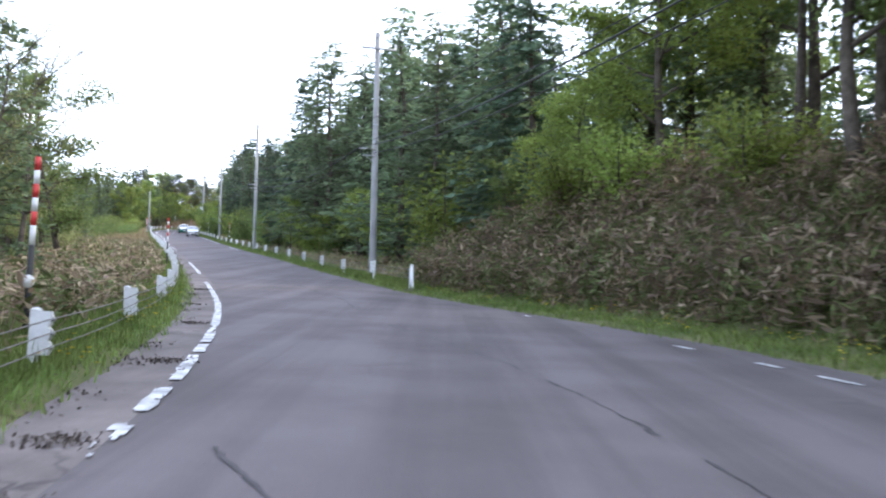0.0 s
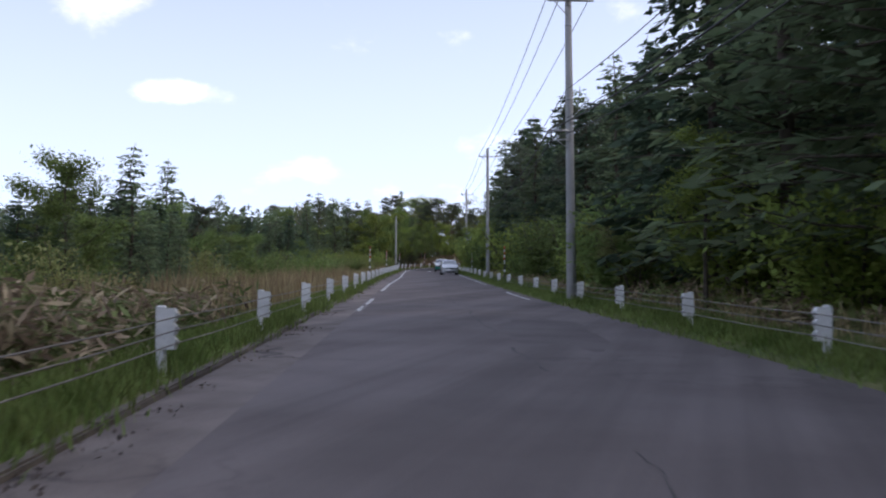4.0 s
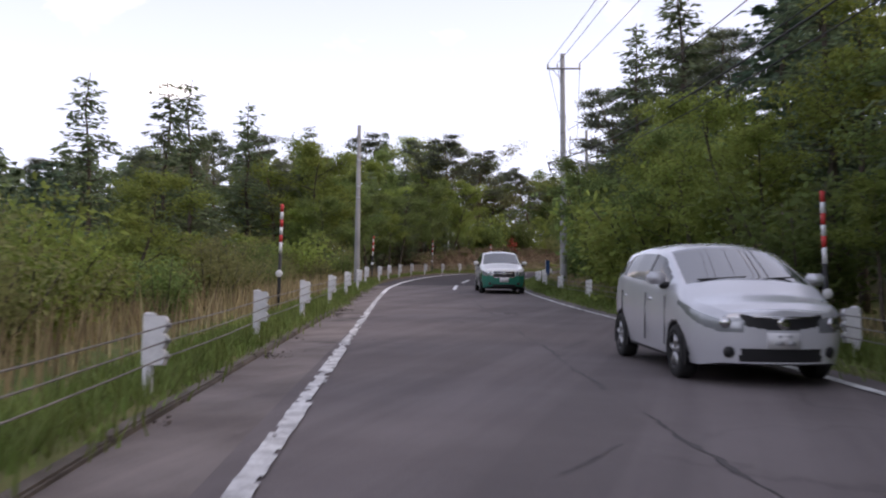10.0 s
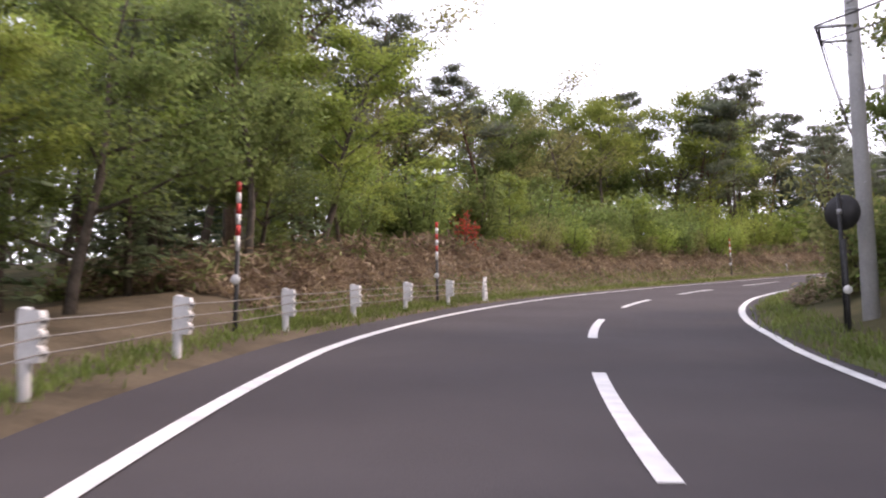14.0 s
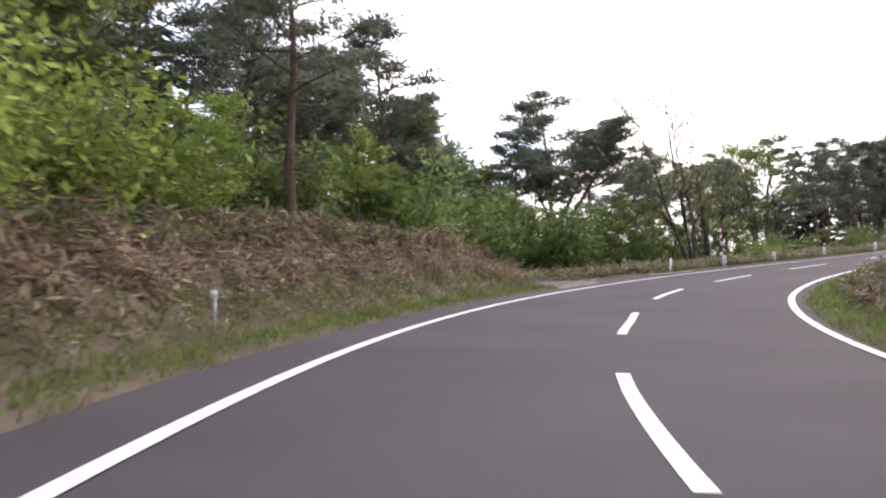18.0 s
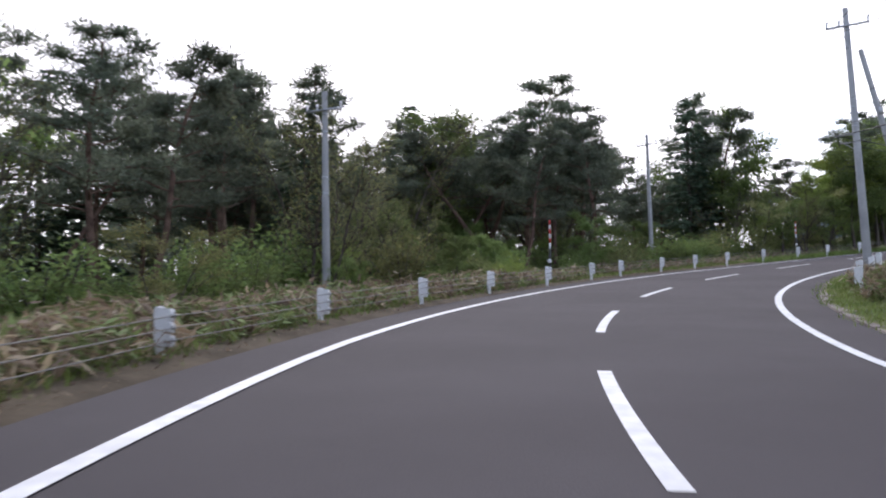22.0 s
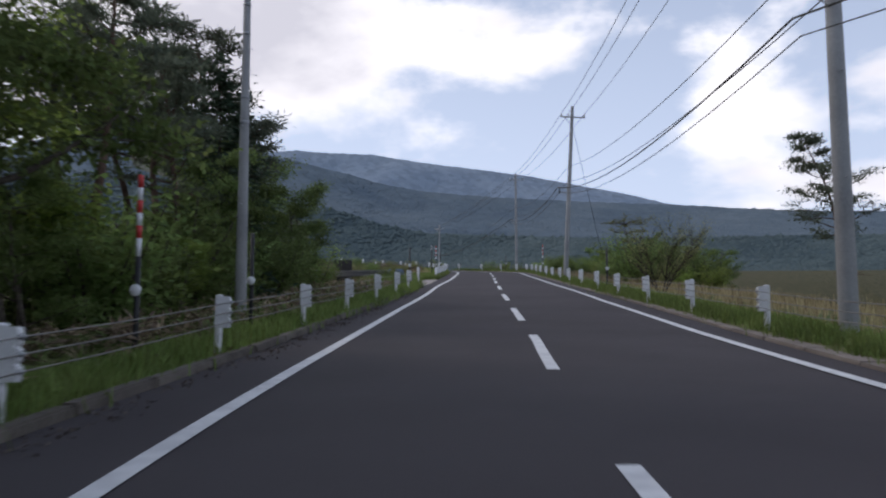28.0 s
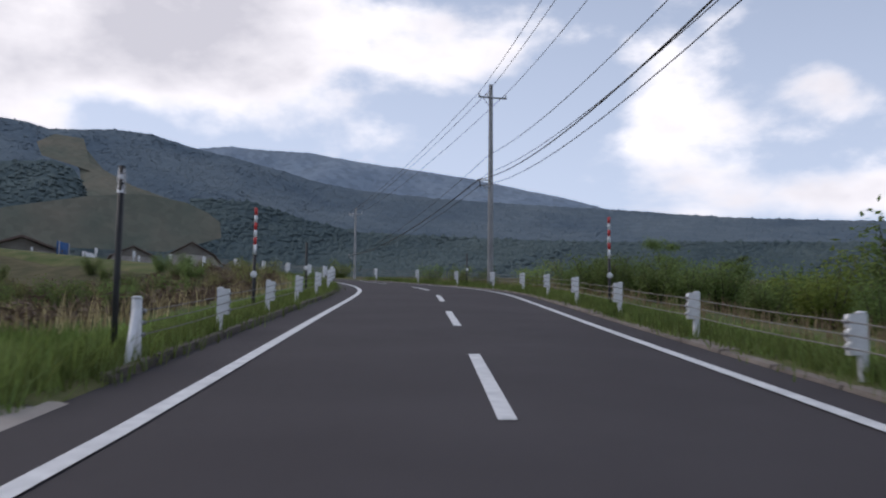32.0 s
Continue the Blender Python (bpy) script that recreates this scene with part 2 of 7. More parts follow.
def worn_bands(m, pale, sizes):
    """Broad paler and darker repair fields, drawn out along the road."""
    n, l = m.node_tree.nodes, m.node_tree.links
    bsdf = n["Principled BSDF"]
    geo = n.new("ShaderNodeNewGeometry")
    turn_ = n.new("ShaderNodeMapping"); turn_.inputs["Rotation"].default_value = (0, 0, radians(-17)); turn_.inputs["Scale"].default_value = (*sizes, 0.0)
    l.new(geo.outputs["Position"], turn_.inputs["Vector"])
    fields = n.new("ShaderNodeTexNoise"); fields.inputs["Scale"].default_value, fields.inputs["Detail"].default_value, fields.inputs["Roughness"].default_value = 1.0, 4.0, 0.6
    l.new(turn_.outputs[0], fields.inputs["Vector"])
    level = n.new("ShaderNodeMapRange"); level.inputs["From Min"].default_value, level.inputs["From Max"].default_value = 0.42, 0.6
    level.inputs["To Min"].default_value, level.inputs["To Max"].default_value = 1 - pale, 1 + pale
    l.new(fields.outputs["Fac"], level.inputs["Value"])
    hsv = n.new("ShaderNodeHueSaturation")
    l.new(level.outputs[0], hsv.inputs["Value"])
    l.new(bsdf.inputs["Base Color"].links[0].from_socket, hsv.inputs["Color"])
    l.new(hsv.outputs["Color"], bsdf.inputs["Base Color"])
    return m


ASPHALT_OLD = asphalt("old asphalt", (0.122, 0.104, 0.102), (0.160, 0.139, 0.137), 0.22, 0.5)
ASPHALT_NEW = asphalt("newer asphalt", (0.057, 0.050, 0.053), (0.069, 0.0615, 0.0645), 0.06, 0.25)
SHOULDER = asphalt("worn shoulder asphalt", (0.13, 0.109, 0.10), (0.21, 0.18, 0.167), 0.7, 0.9)
worn_bands(ASPHALT_OLD, 0.13, (1.0, 0.03))
worn_bands(SHOULDER, 0.14, (1.2, 0.12))
worn_bands(ASPHALT_NEW, 0.04, (0.3, 0.3))
PAINT = material("road paint", (0.55, 0.55, 0.55), (0.8, 0.8, 0.79), scale=4, rough=0.6, bump=0.15, fine=70, coords_from="World")
PAINT_WORN = material("worn road paint", (0.2, 0.19, 0.19), (0.78, 0.78, 0.76), scale=3.5, rough=0.7, bump=0.2, fine=25, coords_from="World")
SOIL = material("soil with moss and litter", (0.05, 0.055, 0.025), (0.13, 0.11, 0.06), scale=0.6, rough=1, bump=0.6, fine=9, coords_from="World", spec=0.1)
LITTER = material("bank of brown leaf litter", (0.058, 0.046, 0.032), (0.145, 0.115, 0.08), scale=0.8, rough=1, bump=0.7, fine=11, coords_from="World", spec=0.1)
VERGE = material("grassy verge", (0.06, 0.095, 0.028), (0.17, 0.16, 0.075), scale=0.8, rough=1, bump=0.6, fine=14, coords_from="World", spec=0.1)
GRAVEL = material("gravel", (0.115, 0.093, 0.08), (0.25, 0.212, 0.184), scale=1.2, rough=1, bump=0.9, fine=22, coords_from="World")
KERB = material("weathered kerb concrete", (0.06, 0.05, 0.04), (0.18, 0.155, 0.13), scale=1.5, rough=0.95, fine=18, each=0.15, coords_from="World")
GUTTER = material("brown stained gutter concrete", (0.155, 0.13, 0.112), (0.28, 0.24, 0.21), scale=1.2, rough=0.95, fine=18, each=0.12, coords_from="World")
CONCRETE = material("pole concrete", (0.20, 0.20, 0.20), (0.34, 0.34, 0.33), scale=0.7, rough=0.9, bump=0.15, fine=20, each=0.1)
WHITE = material("white post paint", (0.62, 0.62, 0.62), (0.82, 0.82, 0.82), scale=5, rough=0.5, bump=0.08, fine=30, each=0.06)
STEEL = material("galvanised steel", (0.30, 0.31, 0.32), (0.48, 0.49, 0.5), scale=4, rough=0.5, metal=0.7, bump=0.1)
RED = material("red band", (0.48, 0.03, 0.03), (0.62, 0.06, 0.05), scale=6, rough=0.5, bump=0.05)
BLACK = material("black pole paint", (0.012, 0.012, 0.013), (0.03, 0.03, 0.03), scale=6, rough=0.55, bump=0.05)
CABLE = material("weathered wire rope", (0.15, 0.135, 0.12), (0.28, 0.26, 0.24), scale=6, rough=0.7, metal=0.2, bump=0.1)
RUBBER = material("wire insulation", (0.012, 0.012, 0.013), (0.02, 0.02, 0.02), rough=0.6, bump=0)
BARK = material("dark bark", (0.05, 0.041, 0.033), (0.135, 0.115, 0.096), scale=3, rough=1, bump=0.8, fine=12, each=0.2, spec=0.1)
BARK_RED = material("red pine bark", (0.07, 0.045, 0.035), (0.17, 0.11, 0.085), scale=3, rough=1, bump=0.8, fine=12, each=0.2, spec=0.1)
BARK_PALE = material("pale bark", (0.16, 0.15, 0.14), (0.33, 0.31, 0.29), scale=3, rough=1, bump=0.5, fine=12, each=0.2, spec=0.1)


def leafy(name, low, high, thin=0.6, each=0.25, island=0.3):
    return material(name, low, high, scale=0.9, rough=0.75, bump=0.0, fine=6, each=each, island=island, thin=thin, spec=0.2)


LEAF_LIGHT = leafy("spring leaves", (0.165, 0.225, 0.05), (0.32, 0.385, 0.105))
LEAF_MID = leafy("green leaves", (0.112, 0.165, 0.052), (0.22, 0.28, 0.098))
LEAF_OLIVE = leafy("olive young leaves", (0.16, 0.172, 0.066), (0.295, 0.295, 0.125))
NEEDLE = leafy("dark needles", (0.06, 0.10, 0.068), (0.12, 0.17, 0.105), thin=0.4)
NEEDLE_LARCH = leafy("larch needles", (0.10, 0.148, 0.082), (0.205, 0.255, 0.138), thin=0.52)
NEEDLE_PINE = leafy("pine needles", (0.095, 0.118, 0.085), (0.185, 0.208, 0.142), thin=0.55)
LEAF_RED = leafy("red leaves", (0.28, 0.04, 0.03), (0.45, 0.1, 0.06))
SASA_DRY = leafy("withered bamboo grass", (0.17, 0.12, 0.085), (0.40, 0.31, 0.215), thin=0.3, island=0.5)
SASA_GREEN = leafy("bamboo grass", (0.09, 0.12, 0.04), (0.22, 0.25, 0.10), thin=0.3, island=0.5)
STRAW = leafy("dry straw", (0.22, 0.165, 0.085), (0.45, 0.36, 0.21), thin=0.35, island=0.4)
GRASS = leafy("fresh grass", (0.115, 0.175, 0.042), (0.245, 0.305, 0.095), thin=0.45, island=0.35)
YELLOW = leafy("dandelion yellow", (0.65, 0.5, 0.02), (0.8, 0.65, 0.05), thin=0.2, island=0.1)

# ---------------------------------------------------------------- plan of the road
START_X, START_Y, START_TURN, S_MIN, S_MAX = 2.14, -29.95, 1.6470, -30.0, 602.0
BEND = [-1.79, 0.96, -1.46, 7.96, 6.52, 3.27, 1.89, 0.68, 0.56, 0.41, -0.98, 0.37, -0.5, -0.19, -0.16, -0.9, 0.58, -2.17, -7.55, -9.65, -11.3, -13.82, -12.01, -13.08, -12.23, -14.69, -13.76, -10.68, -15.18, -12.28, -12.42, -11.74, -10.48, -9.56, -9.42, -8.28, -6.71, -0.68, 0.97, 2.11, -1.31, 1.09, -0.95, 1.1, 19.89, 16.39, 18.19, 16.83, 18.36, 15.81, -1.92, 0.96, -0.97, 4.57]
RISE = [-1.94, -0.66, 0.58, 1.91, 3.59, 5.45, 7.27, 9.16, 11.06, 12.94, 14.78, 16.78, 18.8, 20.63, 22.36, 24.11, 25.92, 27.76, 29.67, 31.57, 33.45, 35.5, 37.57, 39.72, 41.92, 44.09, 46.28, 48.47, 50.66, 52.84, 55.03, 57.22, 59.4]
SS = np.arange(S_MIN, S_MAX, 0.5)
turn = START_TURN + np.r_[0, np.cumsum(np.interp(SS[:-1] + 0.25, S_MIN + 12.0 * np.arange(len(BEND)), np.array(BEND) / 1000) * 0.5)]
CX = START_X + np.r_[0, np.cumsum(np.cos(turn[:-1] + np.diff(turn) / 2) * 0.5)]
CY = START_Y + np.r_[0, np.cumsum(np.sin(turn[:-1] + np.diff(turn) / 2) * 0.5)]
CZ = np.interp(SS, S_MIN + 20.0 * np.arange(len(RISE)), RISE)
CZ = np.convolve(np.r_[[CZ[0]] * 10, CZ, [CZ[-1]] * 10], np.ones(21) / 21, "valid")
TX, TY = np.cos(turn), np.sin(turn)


def keyed(*pairs):
    """A curve along the road through (s, value) pairs."""
    a = np.array(pairs, float)
    return lambda s: np.interp(s, a[:, 0], a[:, 1])


edge_l = keyed((0, -2.5), (40, -2.45), (90, -2.25), (135, -2.03), (165, -2.05), (176, -2.12), (185, -2.4), (190, -2.7), (205, -3.3), (260, -3.4), (284, -3.2), (290.6, -3.28), (292.6, -4.6), (296.8, -4.1), (298.5, -3.55), (301, -3.5), (330, -3.5), (370, -3.85), (380, -3.85), (395, -3.4), (412, -3.1), (440, -3.35), (452, -3.1), (600, -2.95))
edge_r = keyed((0, 6.8), (15, 6.4), (26, 5.4), (33, 4.75), (40, 4.6), (96, 4.85), (140, 5.2), (170, 5.0), (195, 4.45), (230, 4.7), (260, 5.0), (300, 5.2), (312, 5.55), (324, 5.6), (335, 5.47), (352, 5.4), (380, 5.25), (395, 5.3), (415, 4.75), (440, 4.4), (600, 4.3))
line_l = keyed((0, -1.58), (37, -1.81), (60, -1.6), (88, -1.25), (110, -1.14), (134, -0.82), (150, -0.97), (163, -1.18), (178, -1.37), (190, -1.7), (200, -2.02), (210, -2.38), (227, -2.34), (232, -2.38), (237, -2.35), (242, -2.35), (247, -2.34), (252, -2.32), (257, -2.3), (262, -2.28), (267, -2.26), (272, -2.26), (277, -2.28), (282, -2.29), (287, -2.31), (292, -2.33), (297, -2.32), (302, -2.31), (307, -2.36), (312, -2.39), (317, -2.45), (322, -2.54), (327, -2.54), (332, -2.54), (337, -2.55), (342, -2.57), (347, -2.63), (352, -2.68), (357, -2.7), (362, -2.7), (367, -2.66), (372, -2.61), (377, -2.53), (382, -2.4), (387, -2.26), (392, -2.03), (397, -1.91), (402, -1.96), (407, -2.01), (411, -2.06), (425, -2.3), (444, -2.38), (460, -2.14), (600, -2.2))
line_r = keyed((0, 5.93), (10, 5.76), (22, 5.21), (34, 4.3), (40, 4.3), (92, 4.28), (110, 4.47), (138, 4.63), (160, 4.64), (175, 4.41), (185, 4.23), (193, 4.04), (200, 3.88), (215, 4.36), (227, 4.3), (232, 4.27), (237, 4.38), (242, 4.49), (247, 4.58), (252, 4.66), (257, 4.75), (262, 4.85), (267, 4.82), (272, 4.79), (277, 4.74), (282, 4.67), (287, 4.66), (292, 4.65), (297, 4.67), (302, 4.7), (307, 4.68), (312, 4.6), (317, 4.52), (322, 4.43), (327, 4.44), (332, 4.43), (337, 4.41), (342, 4.42), (347, 4.43), (352, 4.45), (357, 4.43), (362, 4.43), (367, 4.49), (372, 4.56), (377, 4.63), (382, 4.68), (387, 4.77), (392, 4.87), (397, 4.71), (402, 4.54), (407, 4.38), (415, 4.06), (428, 3.79), (440, 3.72), (450, 3.65), (600, 3.7))
line_c = keyed((192, 1.4), (202, 1.15), (212, 1.28), (227, 1.14), (232, 1.12), (237, 1.14), (242, 1.15), (247, 1.17), (252, 1.19), (257, 1.21), (262, 1.25), (267, 1.34), (272, 1.44), (277, 1.3), (282, 1.16), (287, 1.07), (292, 1.15), (297, 1.2), (302, 1.25), (307, 1.2), (312, 1.14), (317, 1.08), (322, 1.01), (327, 0.93), (332, 0.88), (337, 0.86), (342, 0.84), (347, 0.81), (352, 0.79), (357, 0.77), (362, 0.74), (367, 0.65), (372, 0.57), (377, 0.68), (382, 0.81), (387, 0.97), (392, 1.08), (397, 1.12), (402, 1.17), (407, 1.13), (413, 1.1), (425, 0.8), (436, 0.62), (447, 0.69), (460, 0.73), (470, 0.85), (600, 0.9))
bank = keyed((188, 0), (212, 0.048), (372, 0.048), (402, 0))          # superelevation, right side low
rise_l = keyed((-30, 0.3), (60, 0.3), (80, 0), (205, 0), (228, 1.5), (282, 1.4), (289.5, 0.0), (600, 0))
fall_l = keyed((-30, -0.5), (60, -0.5), (85, -2.2), (200, -2.0), (225, 0.6), (284, 0.4), (293, -0.6), (310, -1.6), (400, -1.6), (436, -1.3), (446, -0.2), (462, -0.2), (468, -0.9), (482, -1.9), (600, -1.6))
rise_r = keyed((-30, 3.0), (28, 3.0), (45, 0.3), (195, 0.3), (212, 1.2), (335, 1.2), (352, 0), (600, 0))
fall_r = keyed((-30, 2.0), (40, 1.5), (200, 1.0), (215, 1.5), (340, 1.5), (365, -2.0), (600, -3.0))


def smooth(v, a, b):
    u = np.clip((v - a) / (b - a), 0, 1)
    return u * u * (3 - 2 * u)


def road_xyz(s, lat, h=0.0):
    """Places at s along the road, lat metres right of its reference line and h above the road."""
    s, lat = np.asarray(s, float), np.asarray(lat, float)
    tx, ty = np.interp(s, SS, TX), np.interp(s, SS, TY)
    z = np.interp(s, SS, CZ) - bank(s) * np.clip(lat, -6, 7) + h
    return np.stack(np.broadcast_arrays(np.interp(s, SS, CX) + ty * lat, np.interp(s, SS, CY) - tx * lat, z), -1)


def profile(s, lat):
    """Ground beside the road, above the road's level."""
    wl_, wr_ = edge_l(s) - lat, lat - edge_r(s)
    left = 0.06 * smooth(wl_, 0, 0.4) + rise_l(s) * smooth(wl_, 0.5, 2.6) + fall_l(s) * smooth(wl_, 1.8, 13)
    right = 0.06 * smooth(wr_, 0, 0.4) + rise_r(s) * smooth(wr_, 0.5, 5.5) + fall_r(s) * smooth(wr_, 2.2, 18)
    return left + right


def nearest(x, y):
    """s and lat of places in the plan."""
    x, y = np.ravel(x), np.ravel(y)
    s, lat = np.empty(len(x)), np.empty(len(x))
    for a in range(0, len(x), 4000):
        d = (x[a:a + 4000, None] - CX) ** 2 + (y[a:a + 4000, None] - CY) ** 2
        j = d.argmin(1)
        dx, dy = x[a:a + 4000] - CX[j], y[a:a + 4000] - CY[j]
        s[a:a + 4000] = SS[j] + dx * TX[j] + dy * TY[j]
        lat[a:a + 4000] = dx * TY[j] - dy * TX[j]
    return s, lat


def ground_z(x, y, sunk=0.0):
    """Height of the ground at places in the plan."""
    x, y = np.ravel(np.asarray(x, float)), np.ravel(np.asarray(y, float))
    s, lat = nearest(x, y)
    near = np.interp(s, SS, CZ) - bank(s) * np.clip(lat, -6, 7) + profile(s, lat)
    k = slice(None, None, 12)
    far = np.empty(len(x))
    for a in range(0, len(x), 20000):
        w = 1 / ((x[a:a + 20000, None] - CX[k]) ** 2 + (y[a:a + 20000, None] - CY[k]) ** 2 + 30) ** 1.6
        far[a:a + 20000] = (w * CZ[k]).sum(1) / w.sum(1)
    far += np.where(lat < 0, fall_l(s), fall_r(s))
    slope_up = 43.0 + 0.094 * ((x - 126) * 0.734 - (y - 219) * 0.679)      # the hillside goes on rising to the mountains
    far += smooth(x, 130, 300) * (np.maximum(slope_up, 30) - far)
    blend_ = smooth(np.abs(lat), 14, 45)
    z = near * (1 - blend_) + far * blend_
    return z - sunk * ((lat > edge_l(s) - 6.2) & (lat < edge_r(s) + 6.2))


def mesh_object(name, verts, faces, mat, parent=None, label="", flat=False):
    me = bpy.data.meshes.new(name)
    me.from_pydata([tuple(v) for v in np.asarray(verts, float)], [], [tuple(f_) for f_ in faces])
    me.materials.append(mat)
    if not flat:
        me.shade_smooth()
    ob = new(name, me)
    if parent is not None:
        ob.parent = parent
    if label:
        ob["label"] = label
    return ob


def part(name, bm, mat, parent=None, label="", flat=False):
    me = bpy.data.meshes.new(name)
    bm.to_mesh(me)
    bm.free()
    me.materials.append(mat)
    if not flat:
        me.shade_smooth()
    ob = new(name, me)
    if parent is not None:
        ob.parent = parent
    if label:
        ob["label"] = label
    return ob


def strip(name, s, lats, heights, mat, parent=None, label=""):
    """A surface swept along the road: one column of places for each (lat, height) pair of curves."""
    s = np.asarray(s, float)
    cols = [road_xyz(s, la(s) if callable(la) else la, he(s) if callable(he) else he) for la, he in zip(lats, heights)]
    n, m = len(s), len(cols)
    verts = np.stack(cols, 1).reshape(-1, 3)
    faces = [(i * m + j, i * m + j + 1, (i + 1) * m + j + 1, (i + 1) * m + j) for i in range(n - 1) for j in range(m - 1)]
    return mesh_object(name, verts, faces, mat, parent, label)


def stations(a, b, step=1.0):
    return np.linspace(a, b, max(2, int(round((b - a) / step)) + 1))


# ---------------------------------------------------------------- ground, road, verges
gx = np.r_[-4200, -2500, -1500, -900, -600, -400, -280, -210, np.arange(-170, 270, 2.6), 310, 400, 560, 800, 1200, 1800, 2600, 4200]
gy = np.r_[-4200, -2500, -1500, -900, -560, -360, -240, -160, -110, np.arange(-75, 370, 2.6), 410, 480, 600, 800, 1200, 1800, 2600, 4200]
GX, GY = np.meshgrid(gx, gy)
gz = ground_z(GX, GY, 0.42)
cols = len(gx)
ground = mesh_object("ground", np.stack([GX.ravel(), GY.ravel(), gz], 1),
                     [(r * cols + c, r * cols + c + 1, (r + 1) * cols + c + 1, (r + 1) * cols + c) for r in range(len(gy) - 1) for c in range(cols - 1)], SOIL)
tagged(ground, "wooded hillside ground of soil moss and litter", "ground", kind="structure")

JOIN = 188.0
tagged(strip("road", stations(S_MIN, JOIN), [lambda s: edge_l(s) + 0.85, lambda s: line_l(s) + 1.5, lambda s: line_r(s) - 1.5, edge_r], [0, 0.012, 0.012, 0], ASPHALT_OLD),
       "worn cracked grey asphalt country road", "road", kind="structure")
tagged(strip("shoulder", stations(S_MIN, JOIN), [edge_l, lambda s: edge_l(s) + 0.85], [-0.01, 0.0], SHOULDER),
       "pale worn asphalt shoulder along the road", "road", kind="structure")
tagged(strip("road", stations(JOIN, S_MAX - 1), [edge_l, lambda s: line_l(s) + 1.5, lambda s: line_r(s) - 1.5, edge_r], [0, 0.01, 0.01, 0], ASPHALT_NEW),
       "smooth dark grey asphalt of the mountain bend", "road", kind="structure")


def verge(name, edge, side, a, b, mat, label):
    offs = [0.0, 0.03, 0.25, 0.7, 1.3, 2.0, 3.0, 4.2, 5.6, 7.4]
    lats = [(lambda s, o=o: edge(s) + side * o) for o in offs]
    heights = [(lambda s, o=o: profile(s, edge(s) + side * o) + (-0.03 if o == 0 else 0.015 * math.sin(9 * o)) - (0.5 if o > 7 else 0)) for o in offs]
    if side < 0:
        lats, heights = lats[::-1], heights[::-1]
    tagged(strip(name, stations(a, b, 1.5), lats, heights, mat), label, "verge", kind="structure")


verge("verge", edge_l, -1, S_MIN, 191, VERGE, "grassy verge with litter beside the road")
verge("verge", edge_l, -1, 191, 286.4, LITTER, "brown bank of leaf litter above the bend")
verge("verge", edge_l, -1, 292.4, 371, LITTER, "brown littered verge below the cable barrier")
verge("verge", edge_l, -1, 371, 447.5, VERGE, "grassy verge below the cable barrier")
verge("verge", edge_l, -1, 461.3, S_MAX - 1, VERGE, "grassy verge past the side road")
verge("verge", edge_r, 1, S_MIN, 211, VERGE, "grassy verge and bank beside the road")
verge("verge", edge_r, 1, 211, 316, SOIL, "mossy soil bank inside the bend")
verge("verge", edge_r, 1, 316, S_MAX - 1, VERGE, "grassy verge behind the gutter kerb")

# road markings
def line(name, curve, a, b, mat, label, width=0.16, ragged=0.0, height=0.018):
    if ragged:
        return flaked_line(name, curve, a, b, mat, label, width, ragged, height)
    s = stations(a, b, 0.5)
    return tagged(strip(name, s, [lambda q: curve(q) - width / 2, lambda q: curve(q) + width / 2], [height, height], mat), label, "road marking", kind="structure")


def flaked_line(name, curve, a, b, mat, label, width, ragged, height):
    """Old paint: ragged sides, and chips that have flaked away down to the asphalt."""
    s = stations(a, b, 0.09)
    rnd = np.random.RandomState(int(a * 7) + 3)
    n, m = len(s), 6

    def smooth(v, k):
        return np.convolve(np.r_[v, np.resize(v, k)], np.ones(k) / k, "valid")[:len(v)]

    cols = []
    for c in range(m):
        wob = (smooth(rnd.rand(n) - 0.5, 3) * 0.55 + smooth(rnd.rand(n) - 0.5, 14) * 0.3) * ragged * (1.0 if c in (0, m - 1) else 0.35)
        cols.append(road_xyz(s, curve(s) + width * (c / (m - 1) - 0.5) + wob, height))
    verts = np.stack(cols, 1).reshape(-1, 3)
    worn_ = smooth(rnd.rand(n), 30) * 2.2 - 0.78
    chip = np.stack([smooth(rnd.rand(n), 4) for _ in range(m - 1)], 1)
    chip = chip + 0.5 * np.roll(chip, 1, 1)
    side = np.array([0.12, 0.0, -0.05, 0.0, 0.12])[None, :]
    keep = chip + side + 0.55 * (worn_[:, None] - 0.32) < 0.98
    faces = [(i * m + j, i * m + j + 1, (i + 1) * m + j + 1, (i + 1) * m + j) for i in range(n - 1) for j in range(m - 1) if keep[i, j]]
    return tagged(mesh_object(name, verts, faces, mat), label, "road marking", kind="structure")


for a, b in ((6.4, 7.6), (8.2, 9.6), (10.2, 12.6), (13.0, 14.0), (14.4, 36.5), (43.2, 56.5), (79, 88.5)):
    line("edge_line", line_l, a, b, PAINT_WORN, "worn white edge line on old asphalt", 0.15, 0.07)
line("edge_line", line_l, 97.6, 178, PAINT_WORN, "worn white edge line on old asphalt", 0.16, 0.05)
line("edge_line", line_l, 178, S_MAX - 2, PAINT, "solid white edge line of the bend", 0.17)
for a, b in ((10.2, 11), (11.8, 12.4), (14.2, 14.8), (21.6, 22.0), (88, 96.8)):
    line("edge_line", line_r, a, b, PAINT_WORN, "faded white edge line fragment", 0.12, 0.06)
line("edge_line", line_r, 110, JOIN + 4, PAINT_WORN, "worn white edge line on old asphalt", 0.14, 0.05)
line("edge_line", line_r, JOIN + 4, S_MAX - 2, PAINT, "solid white edge line of the bend", 0.17)
